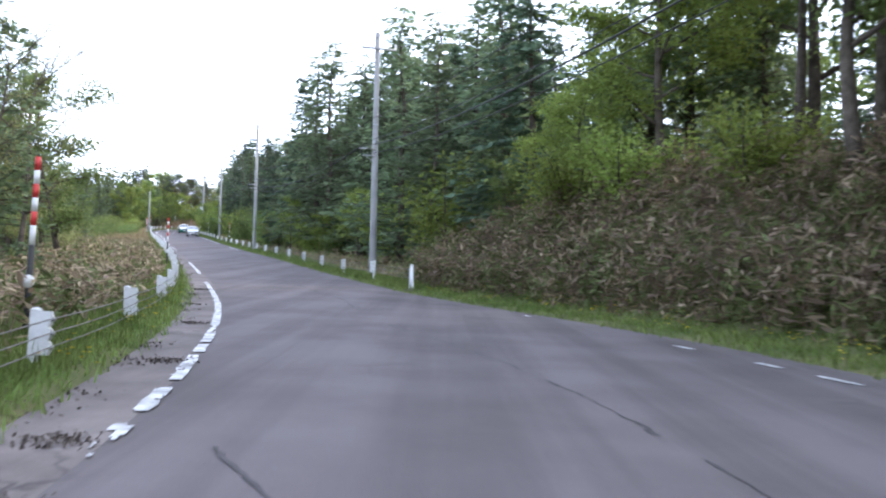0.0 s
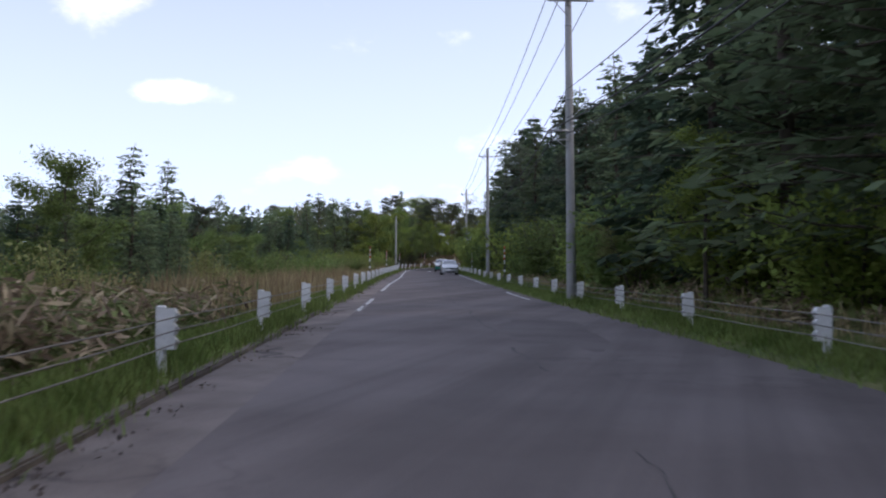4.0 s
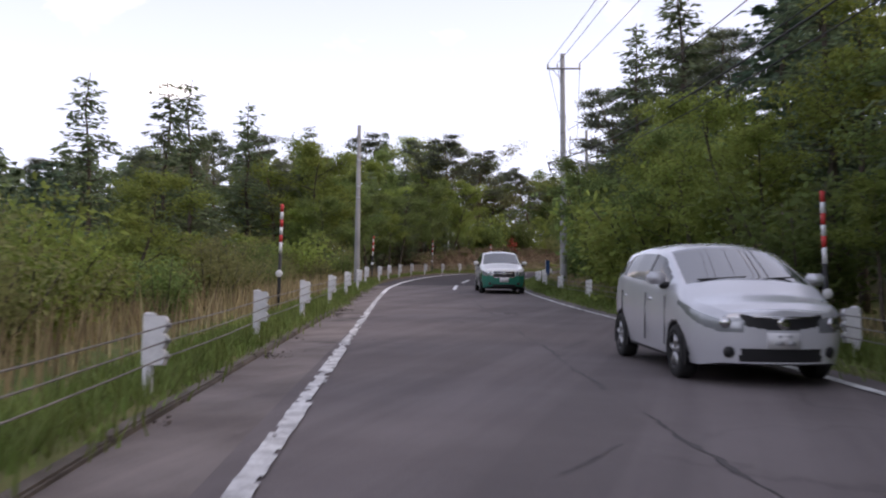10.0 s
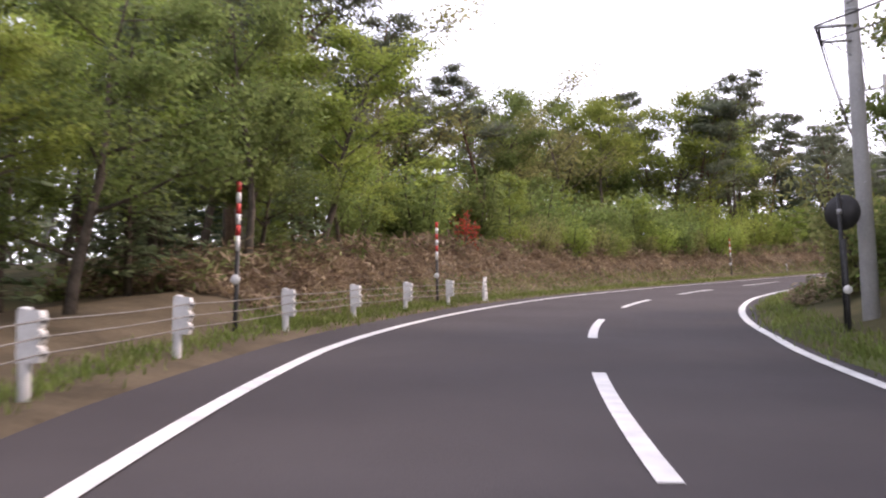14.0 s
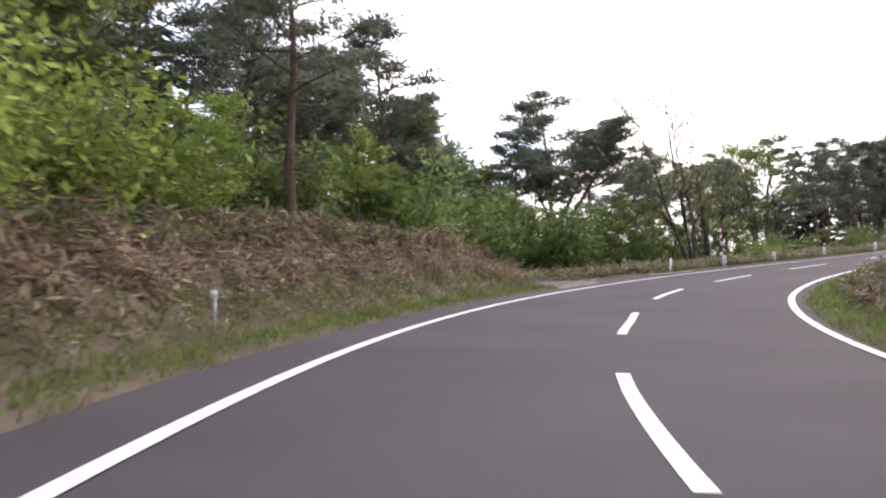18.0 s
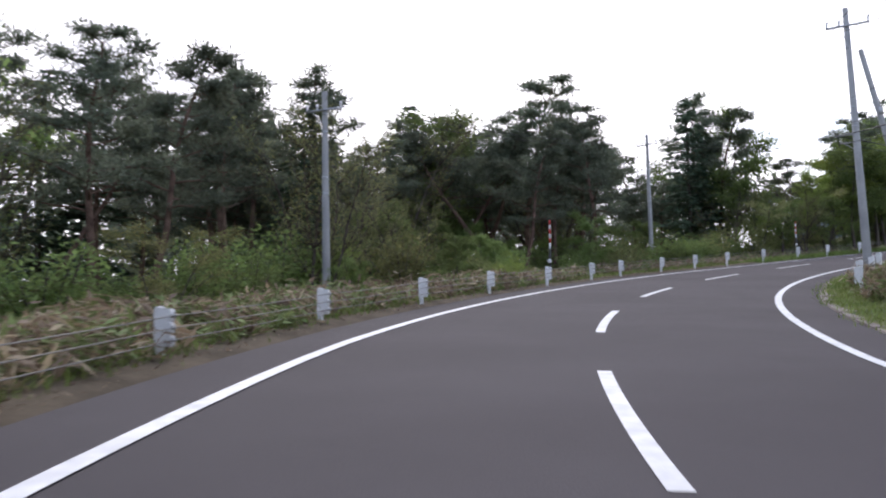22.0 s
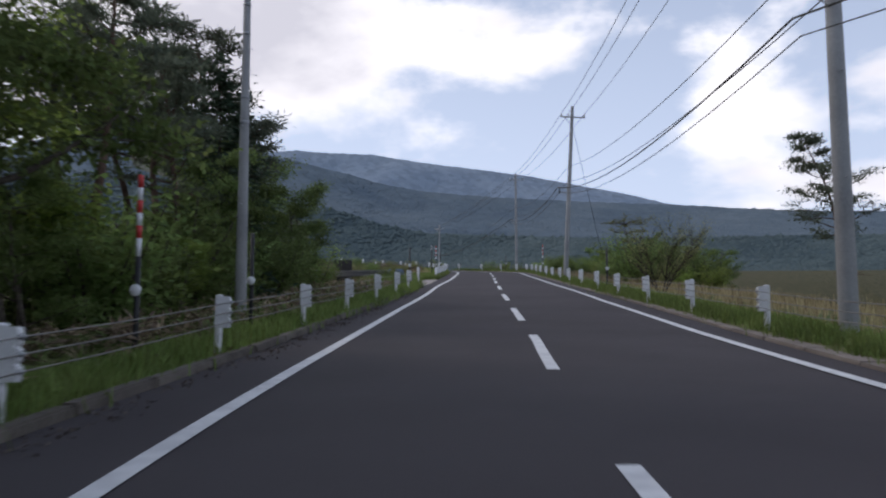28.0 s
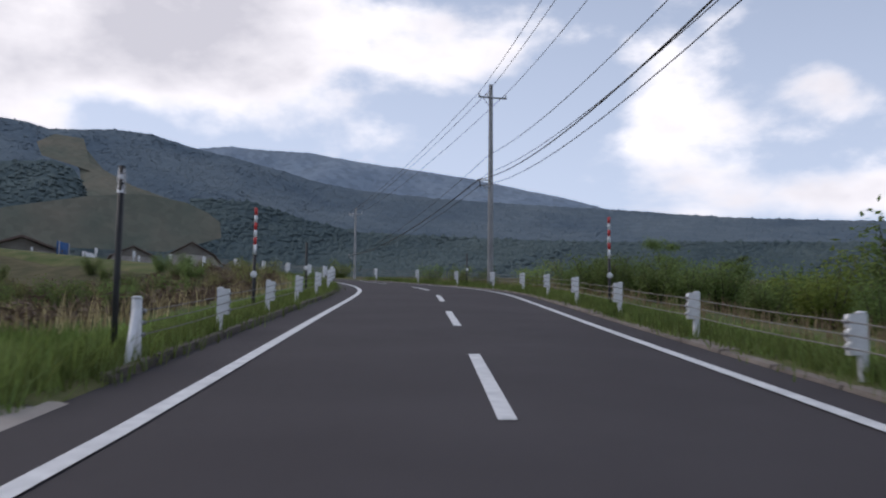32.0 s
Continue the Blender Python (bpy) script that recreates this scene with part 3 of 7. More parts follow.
for a in (182.20, 192.30, 202.60, 213.50, 224.80, 235.64, 246.55, 257.97, 268.90, 280.01, 290.88, 302.44, 313.94, 324.76, 336.32, 348.32, 360.91, 373.28, 385.33, 397.29, 408.50, 418.20, 428.90, 440.30, 451.20, 460.80, 472.30, 484.00, 495.50, 507.00, 518.50, 530.00, 541.50):
    line("centre_dash", line_c, a, a + 5.6, PAINT, "white dashed centre line mark", 0.16)

# ---------------------------------------------------------------- cable barrier
def ring(bm, r, z, sides=10, x=0.0, y=0.0):
    return [bm.verts.new((x + r * math.cos(2 * math.pi * k / sides), y + r * math.sin(2 * math.pi * k / sides), z)) for k in range(sides)]


def lathe(bm, rows, sides=10, x=0.0, y=0.0):
    """A turned body from (radius, height) rows, closed at both ends."""
    rings = [ring(bm, r, z, sides, x, y) for r, z in rows]
    for a, b in zip(rings, rings[1:]):
        for k in range(sides):
            bm.faces.new((a[k], a[(k + 1) % sides], b[(k + 1) % sides], b[k]))
    bm.faces.new(rings[0][::-1]); bm.faces.new(rings[-1])
    return bm


def box(bm, lo, hi, bevel=0.0):
    c = [(a + b) / 2 for a, b in zip(lo, hi)]
    out = bmesh.ops.create_cube(bm, size=1, matrix=Matrix.Translation(c) @ Matrix.Diagonal((*[b - a for a, b in zip(lo, hi)], 1)))
    if bevel:
        edges = list({e for v in out["verts"] for e in v.link_edges})
        bmesh.ops.bevel(bm, geom=edges, offset=bevel, segments=2, affect="EDGES")
    return bm


def rod(bm, a, b, r, sides=6, r2=None):
    a, b = Vector(a), Vector(b)
    q = (b - a).to_track_quat("Z", "Y").to_matrix()
    r2 = r if r2 is None else r2
    rings = []
    for p, rr in ((a, r), (b, r2)):
        rings.append([bm.verts.new(p + q @ Vector((rr * math.cos(2 * math.pi * k / sides), rr * math.sin(2 * math.pi * k / sides), 0))) for k in range(sides)])
    for k in range(sides):
        bm.faces.new((rings[0][k], rings[0][(k + 1) % sides], rings[1][(k + 1) % sides], rings[1][k]))
    bm.faces.new(rings[0][::-1]); bm.faces.new(rings[1])
    return bm


def heading(s):
    return math.degrees(math.atan2(np.interp(s, SS, TY), np.interp(s, SS, TX)))


def stand(s, lat, extra=0.0, rz=0.0, lean=(0, 0)):
    """The pose of a thing that stands on the ground beside the road, its x axis along the road."""
    p = road_xyz(s, lat)
    z = p[2] + float(profile(np.array([s]), np.array([lat]))[0])
    return pose(p[0], p[1], z + extra, lean[0], lean[1], heading(s) + rz)


CABLES = (0.74, 0.60, 0.46)
TOP = 0.84


def barrier_post():
    thing = tagged(new("barrier_post"), "white steel cable barrier post with bracket plate", "barrier post", "cable barrier posts")
    part("post", lathe(bmesh.new(), [(0.055, -0.3), (0.055, TOP - 0.02)], 12), WHITE, thing)
    part("cap", lathe(bmesh.new(), [(0.06, TOP - 0.02), (0.06, TOP - 0.005), (0.045, TOP + 0.008), (0.01, TOP + 0.014)], 12), WHITE, thing)
    # folded bracket plate reaching out to the road side, with rolled lips that hold the cables
    bm = bmesh.new()
    prof = [(-0.062, 0.045), (-0.062, -0.155), (0.062, -0.155), (0.062, 0.045), (0.057, 0.045), (0.057, -0.145), (-0.057, -0.145), (-0.057, 0.045)]
    levels = [(0.38, 0.93), (0.40, 1.0), (0.50, 1.04), (0.525, 0.86), (0.55, 1.0), (0.64, 1.04), (0.665, 0.86), (0.69, 1.0), (0.78, 1.04), (TOP - 0.02, 0.94)]
    rows_ = [[bm.verts.new((x, y * (k_ if y < 0 else 1), z)) for x, y in prof] for z, k_ in levels]
    for lo, hi in zip(rows_, rows_[1:]):
        for k in range(8):
            bm.faces.new((lo[k], lo[(k + 1) % 8], hi[(k + 1) % 8], hi[k]))
    bm.faces.new(rows_[0][::-1]); bm.faces.new(rows_[-1])
    bracket = part("bracket", bm, WHITE, thing, flat=True)
    for z in CABLES:
        bm = box(bmesh.new(), (-0.05, -0.185, z - 0.022), (0.05, -0.15, z + 0.022), 0.006)
        part("cable_clamp", bm, STEEL, bracket)
    return thing


def brace_post():
    thing = tagged(new("end_post"), "white slanted end post of the cable barrier", "barrier post", "cable barrier end posts")
    part("post", rod(bmesh.new(), (-0.06, -0.08, -0.3), (0.05, -0.08, 0.88), 0.075, 12, 0.06), WHITE, thing)
    part("cap", lathe(bmesh.new(), [(0.066, 0.87), (0.066, 0.89), (0.04, 0.905)], 12, 0.05, -0.08), WHITE, thing)
    part("strut", rod(bmesh.new(), (0.42, -0.08, -0.25), (0.07, -0.08, 0.74), 0.045, 10), WHITE, thing)
    for z in CABLES:
        part("cable_clamp", box(bmesh.new(), (-0.07, -0.17, z - 0.025), (0.02, -0.13, z + 0.025), 0.006), STEEL, thing)
    part("foot", box(bmesh.new(), (-0.3, -0.32, -0.25), (0.65, 0.16, 0.03), 0.02), KERB, thing, "low concrete foot")
    return thing


post_l1 = keyed((-10, -3.1), (29, -3.0), (40, -2.9), (90, -2.42), (104, -2.38), (173, -2.35), (180, -2.45), (186, -2.85), (192, -3.1), (200, -3.5), (205, -3.75), (227, -3.65))
post_l2 = keyed((300, -4.1), (325, -4.0), (332, -3.75), (345, -3.75), (353, -3.9), (363, -4.0), (368, -3.95), (395, -3.65), (421, -3.42), (433, -3.42), (446, -3.4))
post_l3 = keyed((464, -3.35), (600, -3.4))
post_r1 = keyed((33, 5.2), (40, 5.1), (96, 5.6), (172, 5.75), (186, 5.5), (208, 5.2))
post_r2 = keyed((337, 6.5), (350, 6.7), (358, 6.25), (366, 5.9), (380, 5.8), (400, 5.6), (432, 4.8), (445, 4.75), (600, 4.75))


first_post = first_end = None
sunk_l = keyed((-10, -0.23), (40, -0.2), (47, -0.17), (53, -0.1), (70, -0.1), (90, -0.06), (103, -0.06), (112, -0.12), (150, -0.11), (160, -0.03), (172, 0.03), (187, 0.04), (193, -0.02), (205, -0.07), (212, -0.14), (228, -0.14), (299, -0.28), (325, -0.26), (337, -0.16), (350, -0.12), (362, -0.1), (370, -0.03), (390, -0.04), (398, -0.1), (410, -0.03), (421, 0.02), (427, 0.07), (446, 0.06), (464, -0.12), (475, -0.08), (490, 0))
sunk_r = keyed((34, -0.02), (40, 0), (47, -0.13), (66, -0.16), (84, -0.18), (108, -0.24), (127, -0.25), (138, -0.15), (160, -0.17), (185, -0.2), (200, -0.3), (209, -0.22), (350, -0.1), (384, 0), (426, -0.06), (450, -0.06), (463, -0.11), (482, -0.03))


def sink(s, side):
    return float((sunk_l if side < 0 else sunk_r)(s))


def put_post(s, lat, side, end=0):
    global first_post, first_end
    rnd = random.Random(int(s * 10))
    m = stand(s, lat, sink(s, side), rz=0 if side < 0 else 180, lean=(rnd.uniform(-1.5, 1.5), rnd.uniform(-1.5, 1.5)))
    if end:
        flip = Matrix.Scale(-1, 4, (1, 0, 0)) if (end < 0) != (side > 0) else Matrix.Identity(4)
        first_end = first_end or brace_post()
        ob = first_end if first_end.matrix_basis == Matrix.Identity(4) else None
        if ob is None:
            ob = copy_thing(first_end, m)
        ob.matrix_basis = m @ (flip if flip[0][0] > 0 else Matrix.Rotation(0, 4, "Z"))
        if flip[0][0] < 0:
            ob.matrix_basis = m
            ob.scale = (-1, 1, 1)
        return ob
    if first_post is None:
        first_post = barrier_post()
        first_post.matrix_basis = m
        return first_post
    return copy_thing(first_post, m)


def run_of_posts(name, places, curve, side, start_end=0, stop_end=0):
    places = sorted(places)
    for k, s in enumerate(places):
        put_post(s, float(curve(s)), side, start_end if k == 0 else stop_end if k == len(places) - 1 else 0)
    thing = tagged(new(name), "three thin steel cables strung along barrier posts", "barrier cable", kind="")
    for z in CABLES:
        s = np.concatenate([np.linspace(a, b, 5)[:-1] for a, b in zip(places, places[1:])] + [[places[-1]]])
        sag = np.concatenate([-0.02 * np.sin(np.pi * np.linspace(0, 1, 5)[:-1]) for _ in places[1:]] + [[0]])
        lat = curve(s)
        centre = road_xyz(s, lat - side * 0.17)
        centre[:, 2] = road_xyz(s, lat)[:, 2] + profile(s, lat) + (sunk_l if side < 0 else sunk_r)(s) + z + sag
        mesh_object("cable", *tube_mesh(centre, np.full(len(s), 0.008), 5), CABLE, thing)


def tube_mesh(centre, radii, sides=5):
    """Rings round a line of places."""
    centre = np.asarray(centre, float)
    t = np.gradient(centre, axis=0)
    t /= np.linalg.norm(t, axis=1)[:, None] + 1e-9
    ref = np.where(np.abs(t[:, 2:3]) > 0.9, [[1.0, 0, 0]], [[0, 0, 1.0]])
    u = np.cross(t, ref); u /= np.linalg.norm(u, axis=1)[:, None] + 1e-9
    v = np.cross(t, u)
    ang = 2 * np.pi * np.arange(sides) / sides
    verts = centre[:, None] + np.asarray(radii)[:, None, None] * (np.cos(ang)[None, :, None] * u[:, None] + np.sin(ang)[None, :, None] * v[:, None])
    n = len(centre)
    faces = [(i * sides + k, i * sides + (k + 1) % sides, (i + 1) * sides + (k + 1) % sides, (i + 1) * sides + k) for i in range(n - 1) for k in range(sides)]
    faces += [tuple(range(sides))[::-1], tuple((n - 1) * sides + k for k in range(sides))]
    return verts.reshape(-1, 3), faces


L1 = [-2.0, 4.2, 10.4, 16.6, 22.9, 28.7, 35.2, 40.5, 46.8, 52.9, 58.0, 64.0, 70.4, 77.0, 83.8, 90.6, 97.2, 103.4, 110.0, 116.6, 123.2, 129.8, 136.4, 142.9, 149.0, 154.9, 160.6, 166.9, 172.8, 178.8, 186.0, 192.6, 196.8, 200.8, 204.9, 208.3, 212.6, 216.6, 220.4, 224.1, 227.3]
run_of_posts("barrier_cable", L1, post_l1, -1, 0, 1)
L2 = [301.0, 307.4, 313.3, 319.2, 325.2, 331.1, 336.9, 342.9, 348.2, 352.0, 357.4, 362.1, 366.5, 371.6, 376.5, 380.8, 385.5, 390.9, 398.0, 404.3, 410.4, 416.2, 421.4, 427.4, 433.5, 439.5, 445.7]
run_of_posts("barrier_cable", L2, post_l2, -1, -1, 1)
run_of_posts("barrier_cable", [464.5 + 5.4 * k for k in range(16)], post_l3, -1, -1, 0)
R1 = [33.8, 40.1, 47.0, 53.1, 59.6, 66.0, 72.2, 78.5, 84.5, 90.3, 96.0, 102.1, 108.2, 114.3, 120.5, 126.9, 133.4, 140.0, 146.4, 152.7, 159.0, 165.6, 172.5, 179.0, 184.8, 189.8, 195.0, 200.2, 204.0, 208.2]
run_of_posts("barrier_cable", R1, post_r1, 1, -1, 0)
R2 = [337.4, 344.2, 349.8, 355.2] + [432.5 - 6.05 * k for k in range(12, 0, -1)] + [432.5 + 6.15 * k for k in range(22)]
run_of_posts("barrier_cable", R2, post_r2, 1, 0, 0)


# ---------------------------------------------------------------- snow markers
def snow_marker(height=2.45, stripes=True, disc=True):
    thing = tagged(new("snow_marker"), "tall snow marker pole banded red and white above black" if stripes else "plain black snow marker pole with round reflector", "snow marker", "snow marker poles")
    low = height * 0.56 if stripes else height
    part("pole", lathe(bmesh.new(), [(0.039, -0.3), (0.039, low)], 10), BLACK, thing)
    if stripes:
        bands = [0.17, 0.12, 0.12, 0.12, 0.12, 0.12]
        z = low
        for k, share in enumerate(bands):
            up = z + (height - low) * share / sum(bands)
            part("band", lathe(bmesh.new(), [(0.037, z), (0.037, up)], 10), RED if k % 2 else WHITE, thing, "red band" if k % 2 else "white band")
            z = up
    if disc:
        bm = lathe(bmesh.new(), [(0.075, -0.012), (0.08, 0.0), (0.075, 0.012)], 16)
        bmesh.ops.transform(bm, matrix=pose(-0.06, 0, 0.95, 0, 90, 0), verts=bm.verts)
        part("reflector", bm, WHITE, thing, "round white reflector")
        part("reflector_strap", lathe(bmesh.new(), [(0.05, 0.93), (0.05, 0.97)], 10), STEEL, thing)
    return thing


MARKERS = {}
for s, lat, lean, kind in ((12.7, -3.7, (1, 2), 0), (47.4, -3.06, (0, 2), 0), (126.6, -3.0, (0, 0), 0), (115.6, 6.05, (0, 0), 0), (162.0, -3.05, (1, -1), 0), (154.5, 6.1, (0, 1), 0), (193.9, -3.75, (1.5, 3), 0), (211.6, -4.2, (1, 1), 0), (224.0, -3.95, (0, 1), 0),
                           (258.7, -4.3, (0, -2), 0), (307.6, -4.25, (0, 0), 0), (345.0, -4.35, (2, -3), 0), (377.0, -4.1, (0, 0), 0), (323.0, 6.7, (0, 0), 1), (379.0, 6.3, (0, 0), 0), (267.3, 5.6, (0, 0), 1),
                           (409.3, -4.3, (0, 0), 0), (414.5, -4.1, (0, 0), 1), (445.6, -3.75, (0, 0), 1), (438.5, 5.15, (0, 0), 1), (464.6, -3.55, (0, 0), 2), (475.5, -3.7, (0, 0), 0), (478.5, 5.1, (0, 0), 0), (487, -3.8, (0, 0), 1), (506, 5.2, (0, 0), 1), (215.4, 5.7, (0, 0), 1)):
    m = stand(s, lat, sink(s, lat), lean=lean)
    if kind not in MARKERS:
        MARKERS[kind] = snow_marker(2.5 if kind == 0 else 1.85 if kind == 1 else 2.45, kind == 0, kind != 2)
        MARKERS[kind].matrix_basis = m
    else:
        copy_thing(MARKERS[kind], m)
torn = MARKERS[2]
bm = bmesh.new()
for z0, z1, w0, w1 in ((2.24, 2.42, 0.036, 0.04), (2.12, 2.22, 0.042, 0.036)):
    rings = [[bm.verts.new((r * math.cos(a), r * math.sin(a) + 0.02 * math.sin(3 * a), z)) for a in np.linspace(0, 2 * math.pi, 9)[:-1]] for r, z in ((w0, z0), (w1, (z0 + z1) / 2), (w0 * 0.9, z1))]
    for p, q in zip(rings, rings[1:]):
        for k in range(8):
            bm.faces.new((p[k], p[(k + 1) % 8], q[(k + 1) % 8], q[k]))
part("torn_wrap", bm, WHITE, torn, "torn white wrapping")
tagged(torn, "dark wooden marker pole with torn white wrapping", "snow marker")


# ---------------------------------------------------------------- utility poles and wires
def utility_pole(height, arm=True, telecom=True, twin=False, thick=0.165):
    thing = tagged(new("utility_pole"), "tall grey concrete utility pole with steel crossarm" if arm else "plain grey concrete utility pole beside the road", "utility pole", "utility poles")
    part("shaft", lathe(bmesh.new(), [(thick + 0.005, -1.5), (thick, 0), (thick - 0.06, height)], 14), CONCRETE, thing)
    for z in (height * 0.55, height * 0.62, height - 1.6, height - 0.9):
        r = thick - 0.06 * z / height + 0.006
        part("band", lathe(bmesh.new(), [(r, z - 0.03), (r, z + 0.03)], 14), STEEL, thing)
    for k in range(int((height - 3) / 0.9)):
        z = 2.6 + 0.9 * k
        sgn = 1 if k % 2 else -1
        part("step_bolt", rod(bmesh.new(), (sgn * 0.1, 0, z), (sgn * 0.28, 0, z), 0.01, 5), STEEL, thing)
    if arm:
        for z in ((height - 0.75,) if not twin else (height - 0.7, height - 1.75)):
            beam = part("crossarm", box(bmesh.new(), (-0.19, -0.85 if not twin else -0.1, z - 0.04), (-0.11, 0.75 if not twin else 1.3, z + 0.04), 0.008), STEEL, thing)
            for y in ((-0.8, 0.25, 0.7) if not twin else (1.2, 0.7)):
                part("insulator", lathe(bmesh.new(), [(0.02, z + 0.04), (0.05, z + 0.08), (0.035, z + 0.12), (0.055, z + 0.16), (0.035, z + 0.2), (0.04, z + 0.24), (0.01, z + 0.27)], 8, -0.15, y), WHITE, beam, "white porcelain insulator")
            part("arm_brace", rod(bmesh.new(), (-0.15, 0.5, z - 0.03), (-0.1, 0.02, z - 0.55), 0.018, 5), STEEL, thing)
        if twin:
            part("arm_post", rod(bmesh.new(), (-0.15, 1.25, height - 2.0), (-0.15, 1.25, height - 0.5), 0.03, 6), STEEL, thing)
    if telecom:
        z = height * 0.52
        part("bracket_arm", box(bmesh.new(), (-0.16, 0.05, z - 0.03), (-0.1, 0.75, z + 0.03), 0.006), STEEL, thing)
        part("bracket_arm", box(bmesh.new(), (-0.16, 0.05, z - 0.33), (-0.1, 0.6, z - 0.29), 0.006), STEEL, thing)
        part("cable_loop", rod(bmesh.new(), (-0.13, 0.65, z - 0.03), (-0.13, 0.62, z - 0.42), 0.025, 6), RUBBER, thing)
        part("arm_brace", rod(bmesh.new(), (-0.13, 0.5, z - 0.3), (-0.1, 0.05, z - 0.62), 0.015, 5), STEEL, thing)
    return thing


def wire(name, a, b, sag, r=0.014, label="thin black overhead wire between poles"):
    u = np.linspace(0, 1, 15)
    c = np.outer(1 - u, a) + np.outer(u, b)
    c[:, 2] -= sag * 4 * u * (1 - u)
    return tagged(mesh_object(name, *tube_mesh(c, np.full(15, r), 5), RUBBER), label, "wire", "overhead wires")


RIGHT_POLES = [(-2, 8.2, 11, 0), (42.7, 5.6, 11, 0), (85.8, 5.4, 11, 0), (136, 6.5, 11, 0), (185.8, 6.4, 11, 0), (217, 6.4, 11, 1), (255, 6.3, 10.5, 1), (304, 6.6, 10.5, 0), (350, 6.5, 10.5, 0), (413, 6.2, 11.8, 0), (460, 5.3, 11.4, 0), (503.4, 5.6, 11, 0)]
tops, lows = [], []
plain = None
for s, lat, height, twin in RIGHT_POLES:
    lean = (0, 0)
    if s == 460:
        lean = (3.2, 0)
    if s == 350:
        lean = (-1.5, 1.5)
    m = stand(s, lat, lean=lean)
    if height == 11 and not twin and plain is not None:
        copy_thing(plain, m)
    else:
        ob = utility_pole(height, True, True, bool(twin))
        ob.matrix_basis = m
        plain = ob if height == 11 and not twin and plain is None else plain
    ys = (-0.8, 0.25, 0.7) if not twin else (0.7, 1.2, 1.2)
    zs = [height - 0.5] * 3 if not twin else [height - 0.45, height - 0.45, height - 1.5]
    tops.append([np.array(m @ Vector((-0.15, y, z))) for y, z in zip(ys, zs)])
    lows.append([np.array(m @ Vector((-0.13, y, height * (0.52 if s != 413 else 0.45) + dz))) for y, dz in ((0.72, 0.03), (0.6, -0.28), (0.1, 0.45), (0.12, 1.4))])
far_pole = (213.0, 152.6)
m = pose(*far_pole, float(ground_z([far_pole[0]], [far_pole[1]])[0]), 0, 0, -60)
copy_thing(plain, m)
tops.append([np.array(m @ Vector((-0.15, y, 10.5))) for y in (-0.8, 0.25, 0.7)])
lows.append([np.array(m @ Vector((-0.13, y, 5.7))) for y in (0.72, 0.6, 0.1, 0.12)])
for a, b in zip(tops, tops[1:]):
    for p, q in zip(a, b):
        wire("overhead_wire", p, q, 0.5)
for k, (a, b) in enumerate(zip(lows, lows[1:])):
    for j, (p, q) in enumerate(zip(a, b)):
        wire("overhead_wire", p, q, 0.9 if j < 2 else 0.7, 0.021 if j == 0 else 0.013, "sagging black telephone cable between poles" if j == 0 else "thin black overhead wire between poles")
# stay pole that leans against the pole at the bend, and a guy wire
m = stand(352, 8.6)
stay = tagged(new("stay_pole"), "leaning grey concrete stay pole propping a utility pole", "utility pole")
part("shaft", rod(bmesh.new(), (0, 0, -1), (-1.6, 1.9, 8.6), 0.15, 12, 0.10), CONCRETE, stay)
part("band", rod(bmesh.new(), (-1.15, 1.37, 6.05), (-1.2, 1.43, 6.35), 0.135, 12, 0.133), STEEL, stay)
stay.matrix_basis = m
wire("guy_wire", np.array(stand(304, 10.5) @ Vector((0, 0, 0))), np.array(stand(304, 6.6) @ Vector((0, 0, 9.0))), 0.0, 0.012, "taut steel guy wire of a utility pole")
wire("guy_wire", np.array(stand(466, 8.8) @ Vector((0, 0, 0))), np.array(stand(460, 5.9) @ Vector((0, 0, 10.2))), 0.0, 0.012, "taut steel guy wire of a utility pole")

LEFT_POLES = [(183.6, -2.95, 7.3, False), (341.9, -12.2, 8.9, True), (372.8, -12.3, 10.3, True), (418.2, -5.3, 8.2, False)]
ends = []
for s, lat, height, arm in LEFT_POLES:
    p = road_xyz(s, lat)
    ob = utility_pole(height, arm, False, thick=0.165 if arm else 0.135)
    ob.matrix_basis = pose(p[0], p[1], float(ground_z(p[:1], p[1:2])[0]), 0, 0, heading(s))
    ends.append([np.array(ob.matrix_basis @ Vector((-0.15, y, height - 0.5))) for y in (-0.6, 0.5)])
for a, b in zip(ends[1:], ends[2:]):
    for p, q in zip(a, b):
        wire("overhead_wire", p, q, 0.6)

# ---------------------------------------------------------------- plants
GOLD = 2.39996


